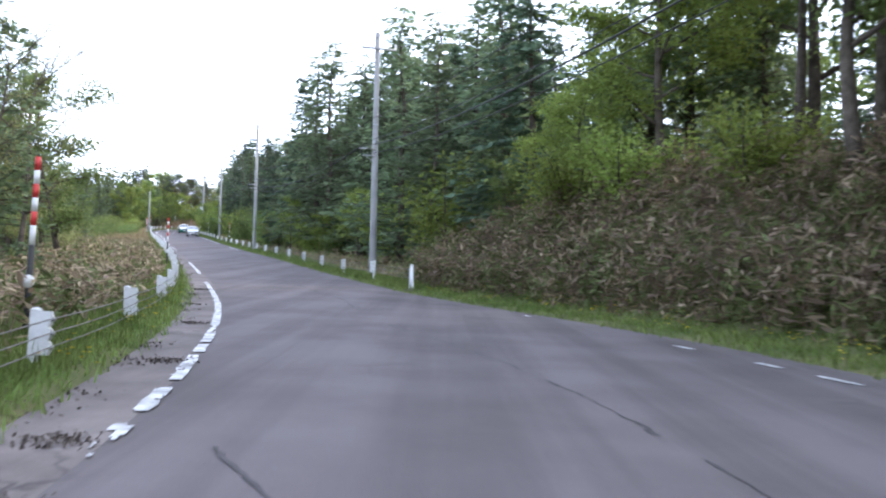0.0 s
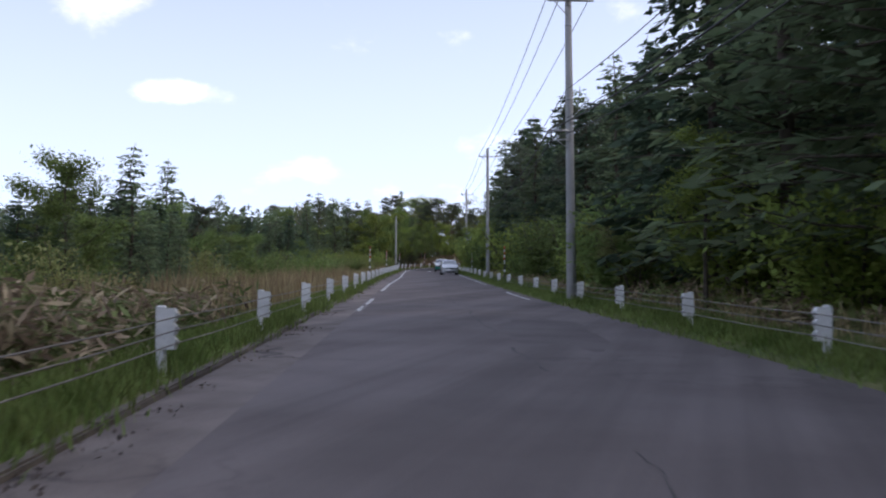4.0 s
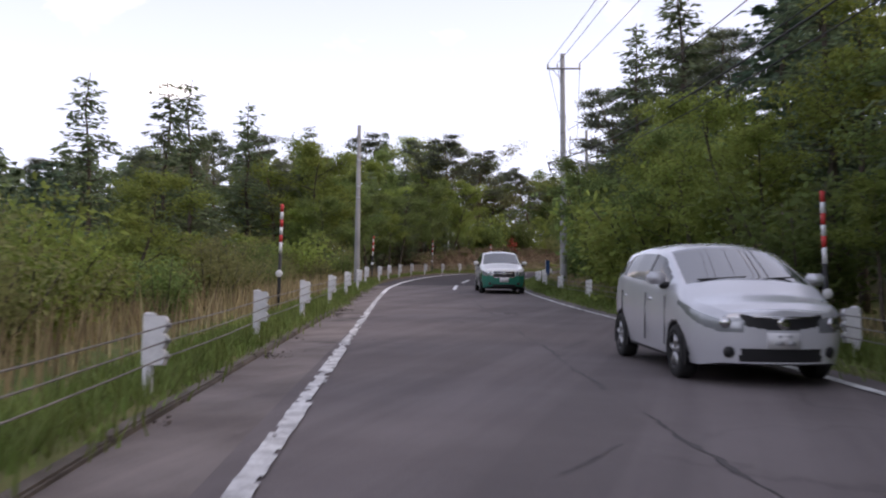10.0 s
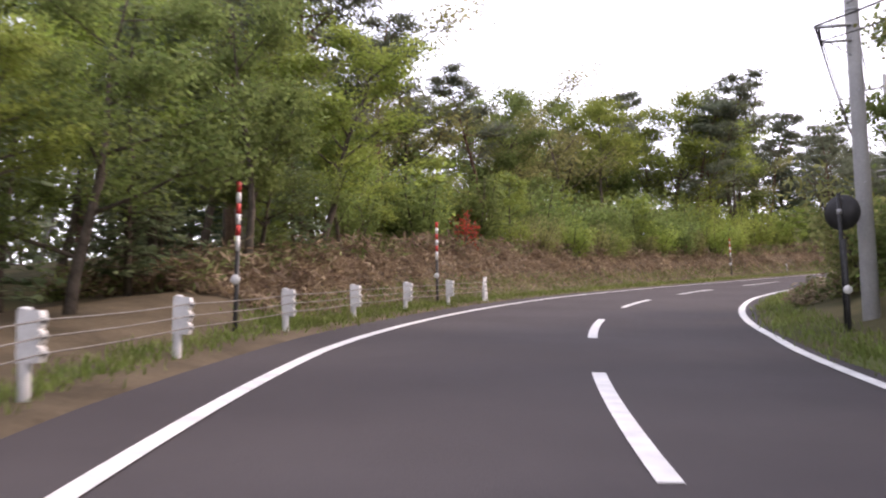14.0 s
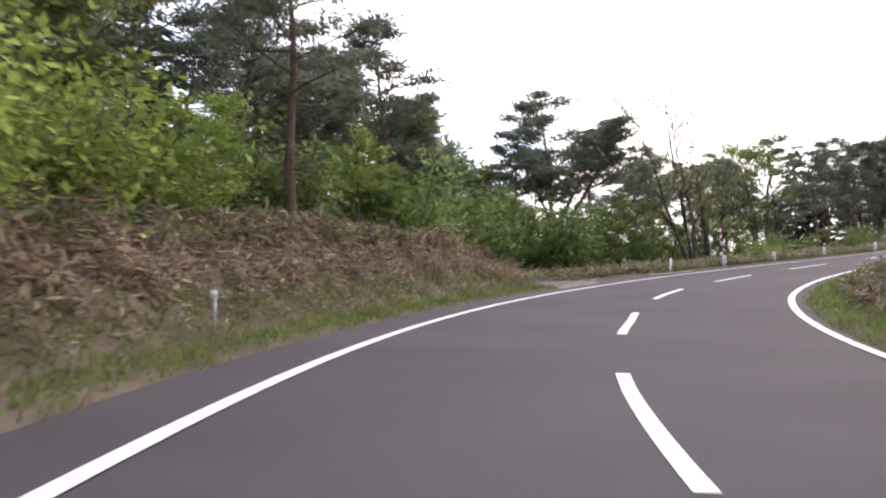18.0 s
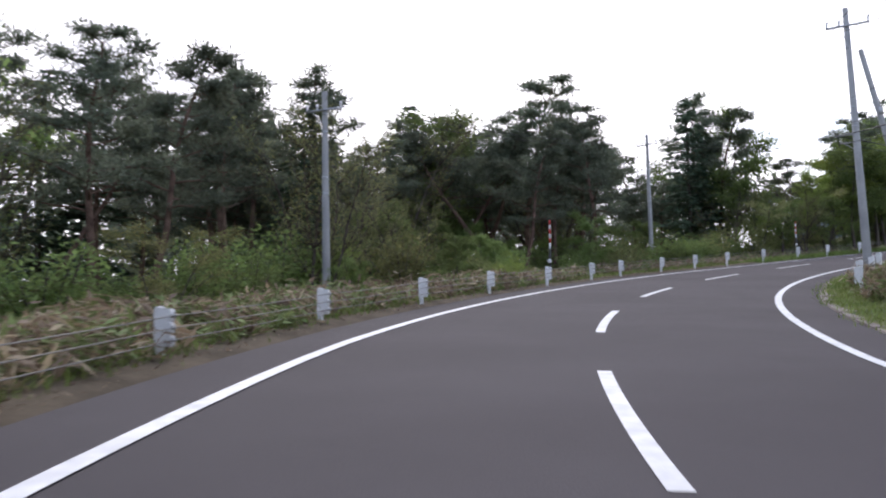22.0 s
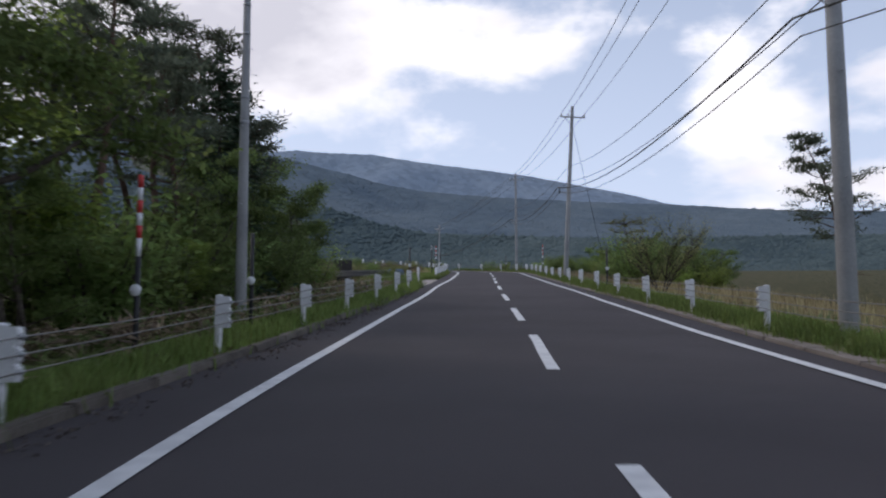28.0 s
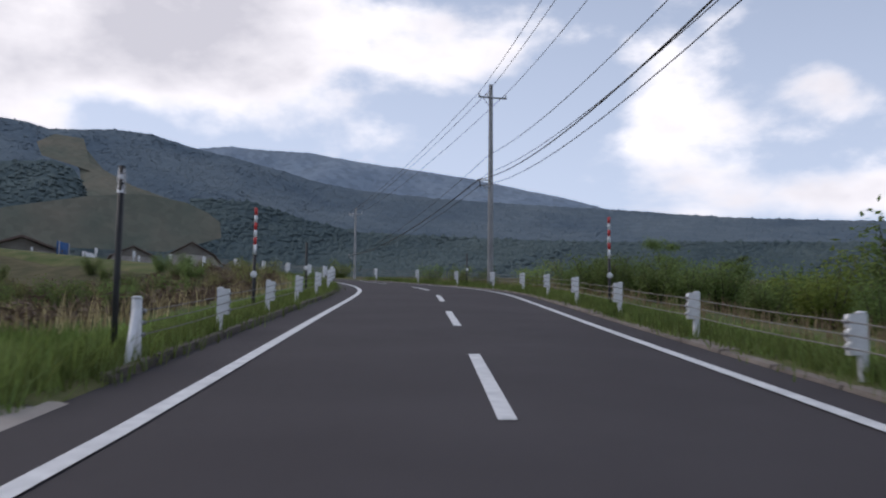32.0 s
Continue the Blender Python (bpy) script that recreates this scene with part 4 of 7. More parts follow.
class Plant:
    """Gathers tubes (wood) and leaves of one plant."""

    def __init__(self, seed):
        self.r = np.random.RandomState(seed)
        self.wv, self.wf, self.n = [], [], 0
        self.c, self.d, self.l, self.w = [], [], [], []

    def limb(self, pts, r0, r1, sides=6):
        pts = np.asarray(pts, float)
        v, f_ = tube_mesh(pts, np.linspace(r0, r1, len(pts)), sides)
        self.wv.append(v)
        self.wf += [tuple(i + self.n for i in q) for q in f_]
        self.n += len(v)

    def leaves(self, centre, direction, length, width):
        self.c.append(centre); self.d.append(direction)
        self.l.append(np.broadcast_to(length, len(centre))); self.w.append(np.broadcast_to(width, len(centre)))

    def curve(self, start, direction, length, bend, n=5):
        """A bent line: bend pulls it up (+) or down (-)."""
        d = np.array(direction, float); d /= np.linalg.norm(d)
        p = [np.array(start, float)]
        for _ in range(n):
            d = d + np.array([0, 0, bend / n]) + self.r.normal(0, 0.10, 3)
            d /= np.linalg.norm(d)
            p.append(p[-1] + d * length / n)
        return np.array(p)

    def thing(self, name, label, bark, leaf, category="tree"):
        ob = tagged(new(name), label, category)
        if self.wv:
            mesh_object("trunk" if category == "tree" else "stem", np.concatenate(self.wv), self.wf, bark, ob)
        if self.c:
            mesh_object("crown", *leaf_mesh(np.concatenate(self.c), np.concatenate(self.d), np.concatenate(self.l), np.concatenate(self.w), self.r), leaf, ob)
        return ob


def leaf_mesh(c, d, length, width, rnd):
    """Folded pointed leaves: centre, direction, length and width each."""
    n = len(c)
    d = d / (np.linalg.norm(d, axis=1)[:, None] + 1e-9)
    ref = rnd.normal(0, 0.45, (n, 3)) + [0, 0, 1]
    side = np.cross(d, ref); side /= np.linalg.norm(side, axis=1)[:, None] + 1e-9
    up = np.cross(side, d)
    L, W = np.asarray(length)[:, None], np.asarray(width)[:, None]
    v = np.stack([c - d * L / 2, c + side * W / 2 - up * W * 0.15 - d * L * 0.05, c + d * L / 2 - up * L * 0.12, c - side * W / 2 - up * W * 0.15 - d * L * 0.05], 1)
    return v.reshape(-1, 3), np.arange(4 * n).reshape(n, 4).tolist()


def around(rnd, n, flat=0.6):
    d = rnd.normal(0, 1, (n, 3)); d[:, 2] *= flat
    return d


def broadleaf(seed, height, spread, count, size=0.3, lift=0.55, low=0.25, stems=1):
    p = Plant(seed)
    r = p.r
    for k in range(stems):
        lean = r.normal(0, 0.12 if stems == 1 else 0.35, 2)
        trunk = p.curve((r.normal(0, 0.1 * (stems - 1)), r.normal(0, 0.1 * (stems - 1)), -0.3), (lean[0], lean[1], 1), height * 0.88, 0.1, 7)
        p.limb(trunk, 0.014 * height / stems ** 0.5 + 0.02, 0.012, 7)
        boughs = int(11 / stems ** 0.5)
        for j in range(boughs):
            u = low + (0.97 - low) * (j + r.rand()) / boughs
            q = u * 7
            start = trunk[int(q)] * (1 - q % 1) + trunk[min(int(q) + 1, 7)] * (q % 1)
            az = j * GOLD + r.rand() + k
            reach = spread * (1.05 - 0.75 * abs(u - 0.45)) * r.uniform(0.75, 1.15)
            limb = p.curve(start, (math.cos(az), math.sin(az), lift * r.uniform(0.3, 1.2)), reach, 0.25)
            p.limb(limb, 0.006 * height * (1.1 - u) + 0.012, 0.008, 5)
            tips = [limb]
            for _ in range(3):
                b = limb[r.randint(2, 5)]
                twig = p.curve(b, (math.cos(az + r.normal(0, 0.9)), math.sin(az + r.normal(0, 0.9)), r.uniform(-0.1, 0.6)), reach * 0.5, 0.0, 3)
                p.limb(twig, 0.014, 0.005, 4)
                tips.append(twig)
            share = int(count / (boughs * stems))
            for t_, part_ in zip(tips, (0.34, 0.22, 0.22, 0.22)):
                n = int(share * part_)
                q = r.uniform(0.25, 1.0, n) * (len(t_) - 1)
                i = np.minimum(q.astype(int), len(t_) - 2)
                c = t_[i] + (t_[i + 1] - t_[i]) * (q - i)[:, None] + r.normal(0, 1, (n, 3)) * [0.32, 0.32, 0.17] * (spread / 2.6)
                p.leaves(c, around(r, n, 0.35) - [0, 0, 0.25], size * r.uniform(0.6, 1.25, n), size * 0.62 * r.uniform(0.7, 1.2, n))
    return p


def conifer(seed, height, spread, whorls, cards, droop=-0.25, base=0.12, fat=1.0):
    """Larch or spruce: a straight stem with tiers of boughs."""
    p = Plant(seed)
    r = p.r
    trunk = np.array([[r.normal(0, 0.02) * k, r.normal(0, 0.02) * k, -0.4 + (height + 0.4) * k / 7] for k in range(8)])
    p.limb(trunk, 0.013 * height + 0.02, 0.012, 7)
    for k in range(whorls):
        u = base + (0.985 - base) * (k + r.rand() * 0.6) / whorls
        z = u * height
        cx_, cy_ = np.interp(z, trunk[:, 2], trunk[:, 0]), np.interp(z, trunk[:, 2], trunk[:, 1])
        reach0 = spread * (1 - u) ** 0.75 + 0.12
        for j in range(r.randint(4, 7)):
            az = j * 2 * math.pi / 5.5 + r.normal(0, 0.25) + k
            reach = reach0 * r.uniform(0.65, 1.15)
            b = p.curve((cx_, cy_, z), (math.cos(az), math.sin(az), 0.15), reach, droop, 4)
            p.limb(b, 0.012 + 0.012 * (1 - u), 0.004, 4)
            n = max(4, int(cards * reach / spread))
            q = r.uniform(0.12, 1.0, n) * 4
            i = np.minimum(q.astype(int), 3)
            c = b[i] + (b[i + 1] - b[i]) * (q - i)[:, None] + r.normal(0, 1, (n, 3)) * [0.09, 0.09, 0.05]
            out = np.array([math.cos(az), math.sin(az), -0.1])
            side = np.array([-math.sin(az), math.cos(az), 0])
            d = out + side * r.choice([-1, 1], (n, 1)) * r.uniform(0.3, 1.2, (n, 1)) + r.normal(0, 0.25, (n, 3))
            p.leaves(c + d * 0.07, d, fat * r.uniform(0.24, 0.5, n), fat * r.uniform(0.09, 0.19, n))
    return p


def pine(seed, height, spread, crown_from=0.5, tufts=46, leanx=0.12):
    """Red pine: a bending bare stem and cushions of needles at the ends of its boughs."""
    p = Plant(seed)
    r = p.r
    trunk = p.curve((0, 0, -0.4), (r.normal(0, leanx), r.normal(0, leanx), 1), height * 0.96, 0.15, 8)
    p.limb(trunk, 0.013 * height + 0.03, 0.02, 8)
    boughs = 21
    for j in range(boughs):
        u = crown_from + (1.0 - crown_from) * (j + r.rand() * 0.5) / boughs
        q = min(u, 0.999) * 8
        start = trunk[int(q)] * (1 - q % 1) + trunk[int(q) + 1] * (q % 1)
        az = j * GOLD + r.normal(0, 0.3)
        reach = spread * (1.08 - 0.8 * (u - crown_from) / (1 - crown_from)) * r.uniform(0.6, 1.15)
        b = p.curve(start, (math.cos(az), math.sin(az), 0.25), reach, 0.15, 5)
        p.limb(b, 0.035 * (1.2 - u) + 0.014, 0.008, 5)
        ends_ = [b[5], b[4], b[3]]
        for _ in range(3):
            t_ = p.curve(b[r.randint(2, 5)], (math.cos(az + r.normal(0, 1)), math.sin(az + r.normal(0, 1)), 0.3), reach * 0.42, 0.1, 2)
            p.limb(t_, 0.014, 0.006, 4)
            ends_ += [t_[2], t_[1]]
        for e in ends_:
            n = int(tufts * 0.85)
            d = around(r, n, 0.6) + [0, 0, 0.35]
            d /= np.linalg.norm(d, axis=1)[:, None]
            p.leaves(e + d * r.uniform(0.05, 0.5, (n, 1)) * [1.3, 1.3, 0.5], d + r.normal(0, 0.3, (n, 3)), r.uniform(0.16, 0.34, n), r.uniform(0.04, 0.08, n))
    # dead lower boughs
    for j in range(6):
        q = r.uniform(0.25, crown_from) * 8
        start = trunk[int(q)]
        az = r.uniform(0, 6.28)
        p.limb(p.curve(start, (math.cos(az), math.sin(az), 0.1), r.uniform(0.5, 1.4), -0.2, 3), 0.018, 0.005, 4)
    return p


def sparse(seed, height, spread, count, forks=3):
    """A tree just coming into leaf: forked limbs, fine twigs, few leaves."""
    p = Plant(seed)
    r = p.r
    for k in range(forks):
        az0 = k * 6.3 / forks + r.rand()
        open_ = 0.28 if forks == 3 else 0.55
        trunk = p.curve((0, 0, -0.3), (open_ * math.cos(az0), open_ * math.sin(az0), 1), height * 0.9, 0.05, 7)
        p.limb(trunk, 0.010 * height + 0.012, 0.008, 7)
        for j in range(22):
            u = r.uniform(0.3, 0.97)
            b = trunk[int(u * 7)]
            az = az0 + r.normal(0, 1.1)
            limb = p.curve(b, (math.cos(az), math.sin(az), 0.9), spread * r.uniform(0.4, 0.9), 0.25, 4)
            p.limb(limb, 0.028 * (1.1 - u) + 0.008, 0.005, 4)
            for _ in range(7):
                tw = p.curve(limb[r.randint(1, 5)], (math.cos(az + r.normal(0, 0.8)), math.sin(az + r.normal(0, 0.8)), 0.8), spread * 0.3, 0.1, 2)
                p.limb(tw, 0.008, 0.004, 3)
                n = max(1, count // 170)
                p.leaves(tw[r.randint(0, 3, n)] + r.normal(0, 0.1, (n, 3)), around(r, n), r.uniform(0.05, 0.11, n), r.uniform(0.03, 0.06, n))
    return p


def tiered(seed, height, spread, count):
    """A slender tree with a flat-topped crown: boughs spread in level tiers, small leaves lie on them."""
    p = Plant(seed)
    r = p.r
    trunk = p.curve((0, 0, -0.3), (0.03, 0.02, 1), height * 0.96, 0.0, 8)
    p.limb(trunk, 0.012 * height, 0.012, 8)
    for level, reach, boughs in ((0.62, 0.95, 5), (0.7, 0.6, 4), (0.8, 0.85, 6), (0.88, 1.0, 7), (0.95, 0.75, 5)):
        for k in range(boughs):
            az = k * 6.283 / boughs + r.normal(0, 0.35)
            length = spread * reach * r.uniform(0.6, 1.05)
            bough = p.curve(trunk[int(level * 8)] + np.array([0, 0, r.normal(0, 0.05)]), (math.cos(az), math.sin(az), 0.55), length, -0.5, 5)
            p.limb(bough, 0.018, 0.005, 4)
            for _ in range(6):
                tw = p.curve(bough[r.randint(2, 6)], (math.cos(az + r.normal(0, 0.9)), math.sin(az + r.normal(0, 0.9)), 0.12), length * 0.35, 0.0, 3)
                p.limb(tw, 0.006, 0.003, 3)
                n = max(2, count // 162)
                p.leaves(tw[r.randint(0, 4, n)] + r.normal(0, 0.05, (n, 3)) * (1, 1, 0.4), around(r, n), r.uniform(0.05, 0.1, n), r.uniform(0.03, 0.05, n))
    return p


def bush(seed, height, spread, count, size=0.2):
    p = Plant(seed)
    r = p.r
    for j in range(9):
        az = j * GOLD
        stem = p.curve((r.normal(0, 0.015), r.normal(0, 0.015), -0.2), (0.7 * math.cos(az), 0.7 * math.sin(az), 1), height * r.uniform(0.7, 1.1), 0.1, 4)
        stem[:, :2] *= spread / height
        p.limb(stem, 0.03, 0.008, 4)
        n = count // 9
        q = r.uniform(0.25, 1, n) * 4
        i = np.minimum(q.astype(int), 3)
        c = stem[i] + (stem[i + 1] - stem[i]) * (q - i)[:, None] + r.normal(0, 1, (n, 3)) * [0.28, 0.28, 0.16] * spread * 0.6
        c[:, 2] = np.maximum(c[:, 2], 0.05)
        p.leaves(c, around(r, n, 0.5), size * r.uniform(0.6, 1.3, n), size * 0.55 * r.uniform(0.6, 1.2, n))
    return p


KINDS = {}


def kind(name, variants, mat_bark, mat_leaf, thing_name, label, category="tree"):
    KINDS[name] = [[None, v, mat_bark, mat_leaf, thing_name, label, category] for v in variants]


kind("light", [broadleaf(11, 9, 2.7, 10500, 0.155), broadleaf(12, 9, 3.0, 11000, 0.155, 0.45), broadleaf(13, 9, 2.5, 10000, 0.15, 0.7), broadleaf(14, 9, 2.2, 7500, 0.14, 0.8, 0.5), broadleaf(15, 9, 2.0, 7000, 0.14, 0.9, 0.55)], BARK, LEAF_LIGHT, "beech_tree", "slender beech tree with fresh light green leaves")
kind("mid", [broadleaf(21, 9, 2.6, 10500, 0.16), broadleaf(22, 9, 3.0, 11000, 0.155, 0.4, 0.2), broadleaf(23, 9, 2.4, 10000, 0.15, 0.8)], BARK, LEAF_MID, "broadleaf_tree", "leafy mid green broadleaf tree at the wood's edge")
kind("olive", [broadleaf(31, 8, 2.8, 7000, 0.14, 0.5, 0.15, 3), broadleaf(32, 8, 2.6, 6600, 0.14, 0.6, 0.2, 2)], BARK, LEAF_OLIVE, "alder_tree", "many-stemmed alder with thin olive green young leaves")
kind("larch", [conifer(41, 10, 2.5, 34, 34, -0.1, 0.06, 0.88), conifer(42, 10, 2.3, 36, 32, 0.0, 0.06, 0.88), conifer(43, 10, 2.7, 32, 36, -0.2, 0.05, 0.9)], BARK, NEEDLE_LARCH, "larch_tree", "upright larch with tiers of soft green needles")
kind("spruce", [conifer(51, 12, 3.2, 38, 46, -0.3, 0.03, 1.2), conifer(52, 12, 3.0, 40, 44, -0.2, 0.04, 1.2), conifer(53, 12, 3.4, 36, 46, -0.4, 0.05, 1.25)], BARK, NEEDLE, "spruce_tree", "dense dark green conifer with drooping boughs")
kind("pine", [pine(61, 11, 2.7, 0.52), pine(62, 11, 3.0, 0.45), pine(63, 11, 2.5, 0.6), pine(64, 11, 2.8, 0.42, 50)], BARK_RED, NEEDLE_PINE, "pine_tree", "tall red pine with dark cushions of needles")
kind("bare", [sparse(71, 9, 2.6, 2300), sparse(72, 9, 2.4, 1500)], BARK, LEAF_OLIVE, "young_leaf_tree", "open branched tree just coming into leaf")
kind("twiggy", [sparse(78, 5, 2.3, 1900, 5)], BARK, LEAF_OLIVE, "young_leaf_tree", "small fan-shaped tree with fine bare twigs")
kind("tiered", [tiered(79, 4.6, 1.35, 2600)], BARK, LEAF_OLIVE, "young_leaf_tree", "slender young tree with a flat tiered crown")
kind("birch", [sparse(75, 9, 1.9, 2400)], BARK_PALE, LEAF_OLIVE, "birch_tree", "pale barked birch with thin young leaves")
kind("bush_light", [bush(81, 2.2, 1.3, 3000, 0.125), bush(82, 2.2, 1.6, 3200, 0.125)], BARK, LEAF_LIGHT, "bush", "rounded light green bush beside the road", "bush")
kind("bush_mid", [bush(83, 2.2, 1.3, 3000, 0.125), bush(84, 2.2, 1.5, 3200, 0.12)], BARK, LEAF_MID, "shrub", "dense green shrub at the foot of the trees", "bush")
kind("bush_olive", [bush(85, 2.2, 1.4, 2600, 0.115)], BARK, LEAF_OLIVE, "thicket", "thin olive green thicket among dry grass", "bush")
kind("maple", [bush(88, 2.0, 0.9, 500, 0.16)], BARK, LEAF_RED, "red_maple", "small maple with red spring leaves", "bush")
NOMINAL = dict(light=9, mid=9, olive=8, larch=10, spruce=12, pine=11, bare=9, twiggy=5, tiered=4.6, birch=9, bush_light=2.2, bush_mid=2.2, bush_olive=2.2, maple=2.0)
PLANTED = []
rng_plant = random.Random(5)


def plant(name, x, y, height, z=None, turn_=None, wanted=True):
    """One plant of a kind at a place in the plan, scaled to its height."""
    entry = rng_plant.choice(KINDS[name])
    k = height / NOMINAL[name]
    if z is None:
        z = float(ground_z([x], [y])[0])
    m = pose(x, y, z - 0.05, 0, 0, rng_plant.uniform(0, 360) if turn_ is None else turn_) @ Matrix.Diagonal((k * rng_plant.uniform(0.9, 1.1), k * rng_plant.uniform(0.9, 1.1), k, 1))
    if not wanted:
        return None
    if entry[0] is None:
        entry[0] = entry[1].thing(entry[4], entry[5], entry[2], entry[3], entry[6])
        entry[0].matrix_basis = m
        return entry[0]
    base = entry[0]
    keep, base.scale = base.scale.copy(), (1, 1, 1)
    ob = copy_thing(base, m)
    base.scale = keep
    return ob


# stretches where taller trees of some kinds are missing
LEAFY = ("light", "mid", "olive")
GLADES = [(130, 147, 6.5, 9.2, 3.4, ("bush_light", "bush_mid")), (130, 147, 6.5, 9.2, 2.6, ("light", "olive")), (286, 400, -42, -22, 0, ("bush_mid",)), (276, 297, -22, -9, 6.5, LEAFY), (330, 347, -24, -14, 10, ("pine", "spruce", "mid")), (386, 402, -24, -12, 12, ("pine", "spruce"))]


def grove(a, b, lat0, lat1, count, kinds, low, high, gap=1.6):
    """Plants strewn over a stretch of the plan, none on the road or too near each other."""
    r = rng_plant
    names = [n for n, w in kinds for _ in range(w)]
    tries = 0
    todo = []
    while len(todo) < count and tries < count * 12:
        tries += 1
        s, lat = r.uniform(a, b), r.uniform(lat0, lat1)
        x, y, _ = road_xyz(s, lat)
        if any((x - p[0]) ** 2 + (y - p[1]) ** 2 < gap * gap for p in PLANTED):
            continue
        PLANTED.append((x, y))
        todo.append((x, y))
    if not todo:
        return
    xs, ys = np.array([p[0] for p in todo]), np.array([p[1] for p in todo])
    ss_, ll = nearest(xs, ys)
    zs = ground_z(xs, ys)
    for x, y, z, s_, l_ in zip(xs, ys, zs, ss_, ll):
        if edge_l(s_) - 1.6 < l_ < edge_r(s_) + 1.6:
            continue
        name, height = r.choice(names), r.uniform(low, high)
        plant(name, x, y, height, z, wanted=not any(a_ < s_ < b_ and la < l_ < lb and name in left_out and height > h_ for a_, b_, la, lb, h_, left_out in GLADES))


def at_road(name, s, lat, height):
    x, y, _ = road_xyz(s, lat)
    PLANTED.append((x, y))
    return plant(name, x, y, height)


# single trees that stand out
for name, s, lat, height in (("larch", 146, -23.2, 13.2), ("larch", 193.5, -15.6, 13.6), ("larch", 150, -31, 9), ("larch", 160, -27, 8.5), ("spruce", 235, -23.5, 14.5), ("birch", 231.4, -10.7, 9), ("birch", 228, -13, 9.5),
                             ("pine", 276, -7.6, 10.6), ("pine", 318.3, -22, 14), ("pine", 310.3, -20.6, 14.5), ("pine", 338.3, -17, 13), ("pine", 334, -15.5, 11.5), ("bare", 309.7, -7.2, 12.5), ("bare", 313, -8, 10),
                             ("pine", 423.1, 9.8, 5.5), ("twiggy", 433.5, 6.5, 3.0), ("pine", 422, -8, 9), ("pine", 419, -9, 10.5), ("mid", 438, -8, 5.5), ("mid", 435, -9, 7), ("spruce", 431, -8.8, 7.6), ("bush_mid", 440.5, -7.8, 2.6), ("pine", 427, -10, 13), ("pine", 432, -12.5, 12), ("spruce", 426.5, -8.4, 8.5), ("spruce", 435.5, -9.6, 6.5), ("mid", 433, -11, 8), ("bush_mid", 436, -8.4, 3.2), ("bush_mid", 432, -7.4, 3), ("bush_mid", 428.5, -7.2, 3.2), ("bush_mid", 424, -7.4, 3), ("bush_mid", 439, -9.4, 3), ("pine", 429, -9.6, 11), ("bush_mid", 434.5, -10.5, 4), ("bush_mid", 430, -10, 4), ("larch", 188, -12, 12), ("larch", 182, -14.5, 11.5), ("larch", 198, -12.5, 12.5), ("tiered", 462.5, 10.6, 5.4), ("pine", 418.5, -8.8, 10), ("pine", 415, -10, 10.5), ("pine", 411, -9, 9.5), ("mid", 424.5, -8.2, 5.5), ("mid", 428, -9.5, 5.0),
                             ("pine", 222.5, 10.2, 11.5), ("pine", 211, 11.2, 11), ("pine", 204, 10.8, 12), ("pine", 199, 10.5, 12), ("pine", 410, -9.4, 17.5), ("pine", 396, -9.2, 12.6), ("pine", 407, -12.0, 18.5), ("light", 392, -9.6, 10.8), ("light", 395.5, -7.6, 9.6), ("light", 399.5, -8.2, 11), ("mid", 403.5, -8.4, 11), ("mid", 400, -11.2, 13), ("light", 205, -9.6, 9.6), ("larch", 209.8, -13.5, 12), ("mid", 206.5, -8.2, 8.2), ("pine", 212, -11.2, 12), ("pine", 305.8, -15.7, 14), ("pine", 308, -13.5, 12.5), ("pine", 303, -13, 12), ("pine", 311, -18, 15), ("pine", 362.5, -16, 14), ("pine", 364.5, -14, 13.5), ("pine", 366, -12, 12.5), ("pine", 368, -19, 16.5), ("pine", 371, -16.5, 15), ("pine", 359, -12.4, 11), ("pine", 434, -9.3, 10.5), ("mid", 435.5, -7.8, 5), ("maple", 233, -6.4, 2.0), ("maple", 246, -7.5, 1.4),
                             ("light", 22, 12.4, 11), ("light", 28, 11.8, 10.5), ("mid", 17, 13, 12), ("larch", 12, 14.5, 13), ("mid", 9, 12.6, 12), ("light", 6, 13.5, 12.5), ("light", 34, 10.8, 6.5), ("bush_light", 30, 9.6, 3.6), ("bush_light", 26.5, 9.9, 3.2), ("light", 31.5, 10.6, 5.2), ("bush_light", 21, 10.6, 3.0), ("larch", 40, 10.6, 13.5), ("larch", 44.5, 10.8, 13),
                             ("larch", 60, -13, 8.2), ("larch", 55, -11, 8.5), ("mid", 49, -8.5, 5.5), ("olive", 44, -8, 4.5), ("larch", 66, -16, 8), ("larch", 36, -11.5, 8.5), ("bare", 14, -6.5, 7), ("bare", 24, -8.5, 7.5),
                             ("bush_olive", 336, -6.2, 2.6), ("bare", 337, -6.6, 3.4), ("bush_light", 314, -5.6, 1.2), ("bush_light", 316.5, -6.0, 1.3), ("bush_light", 345.5, -6.2, 1.3)):
    at_road(name, s, lat, height)

# right: wooded bank at the start
grove(-25, 34, 10.5, 20, 34, [("light", 4), ("mid", 3), ("larch", 1), ("olive", 1)], 10, 14, 2.0)
grove(34, 76, 8.8, 15, 22, [("spruce", 2), ("larch", 3)], 11, 14.5, 2.0)
grove(6, 40, -6.5, -14, 16, [("olive", 3), ("mid", 2), ("larch", 2), ("bare", 2)], 5.5, 9, 1.8)
grove(-25, 42, 20, 42, 26, [("mid", 2), ("pine", 2), ("spruce", 2)], 11, 14, 2.4)
grove(34, 60, 9, 11.5, 8, [("light", 2), ("bush_light", 1), ("mid", 1)], 3.0, 6.0, 1.8)
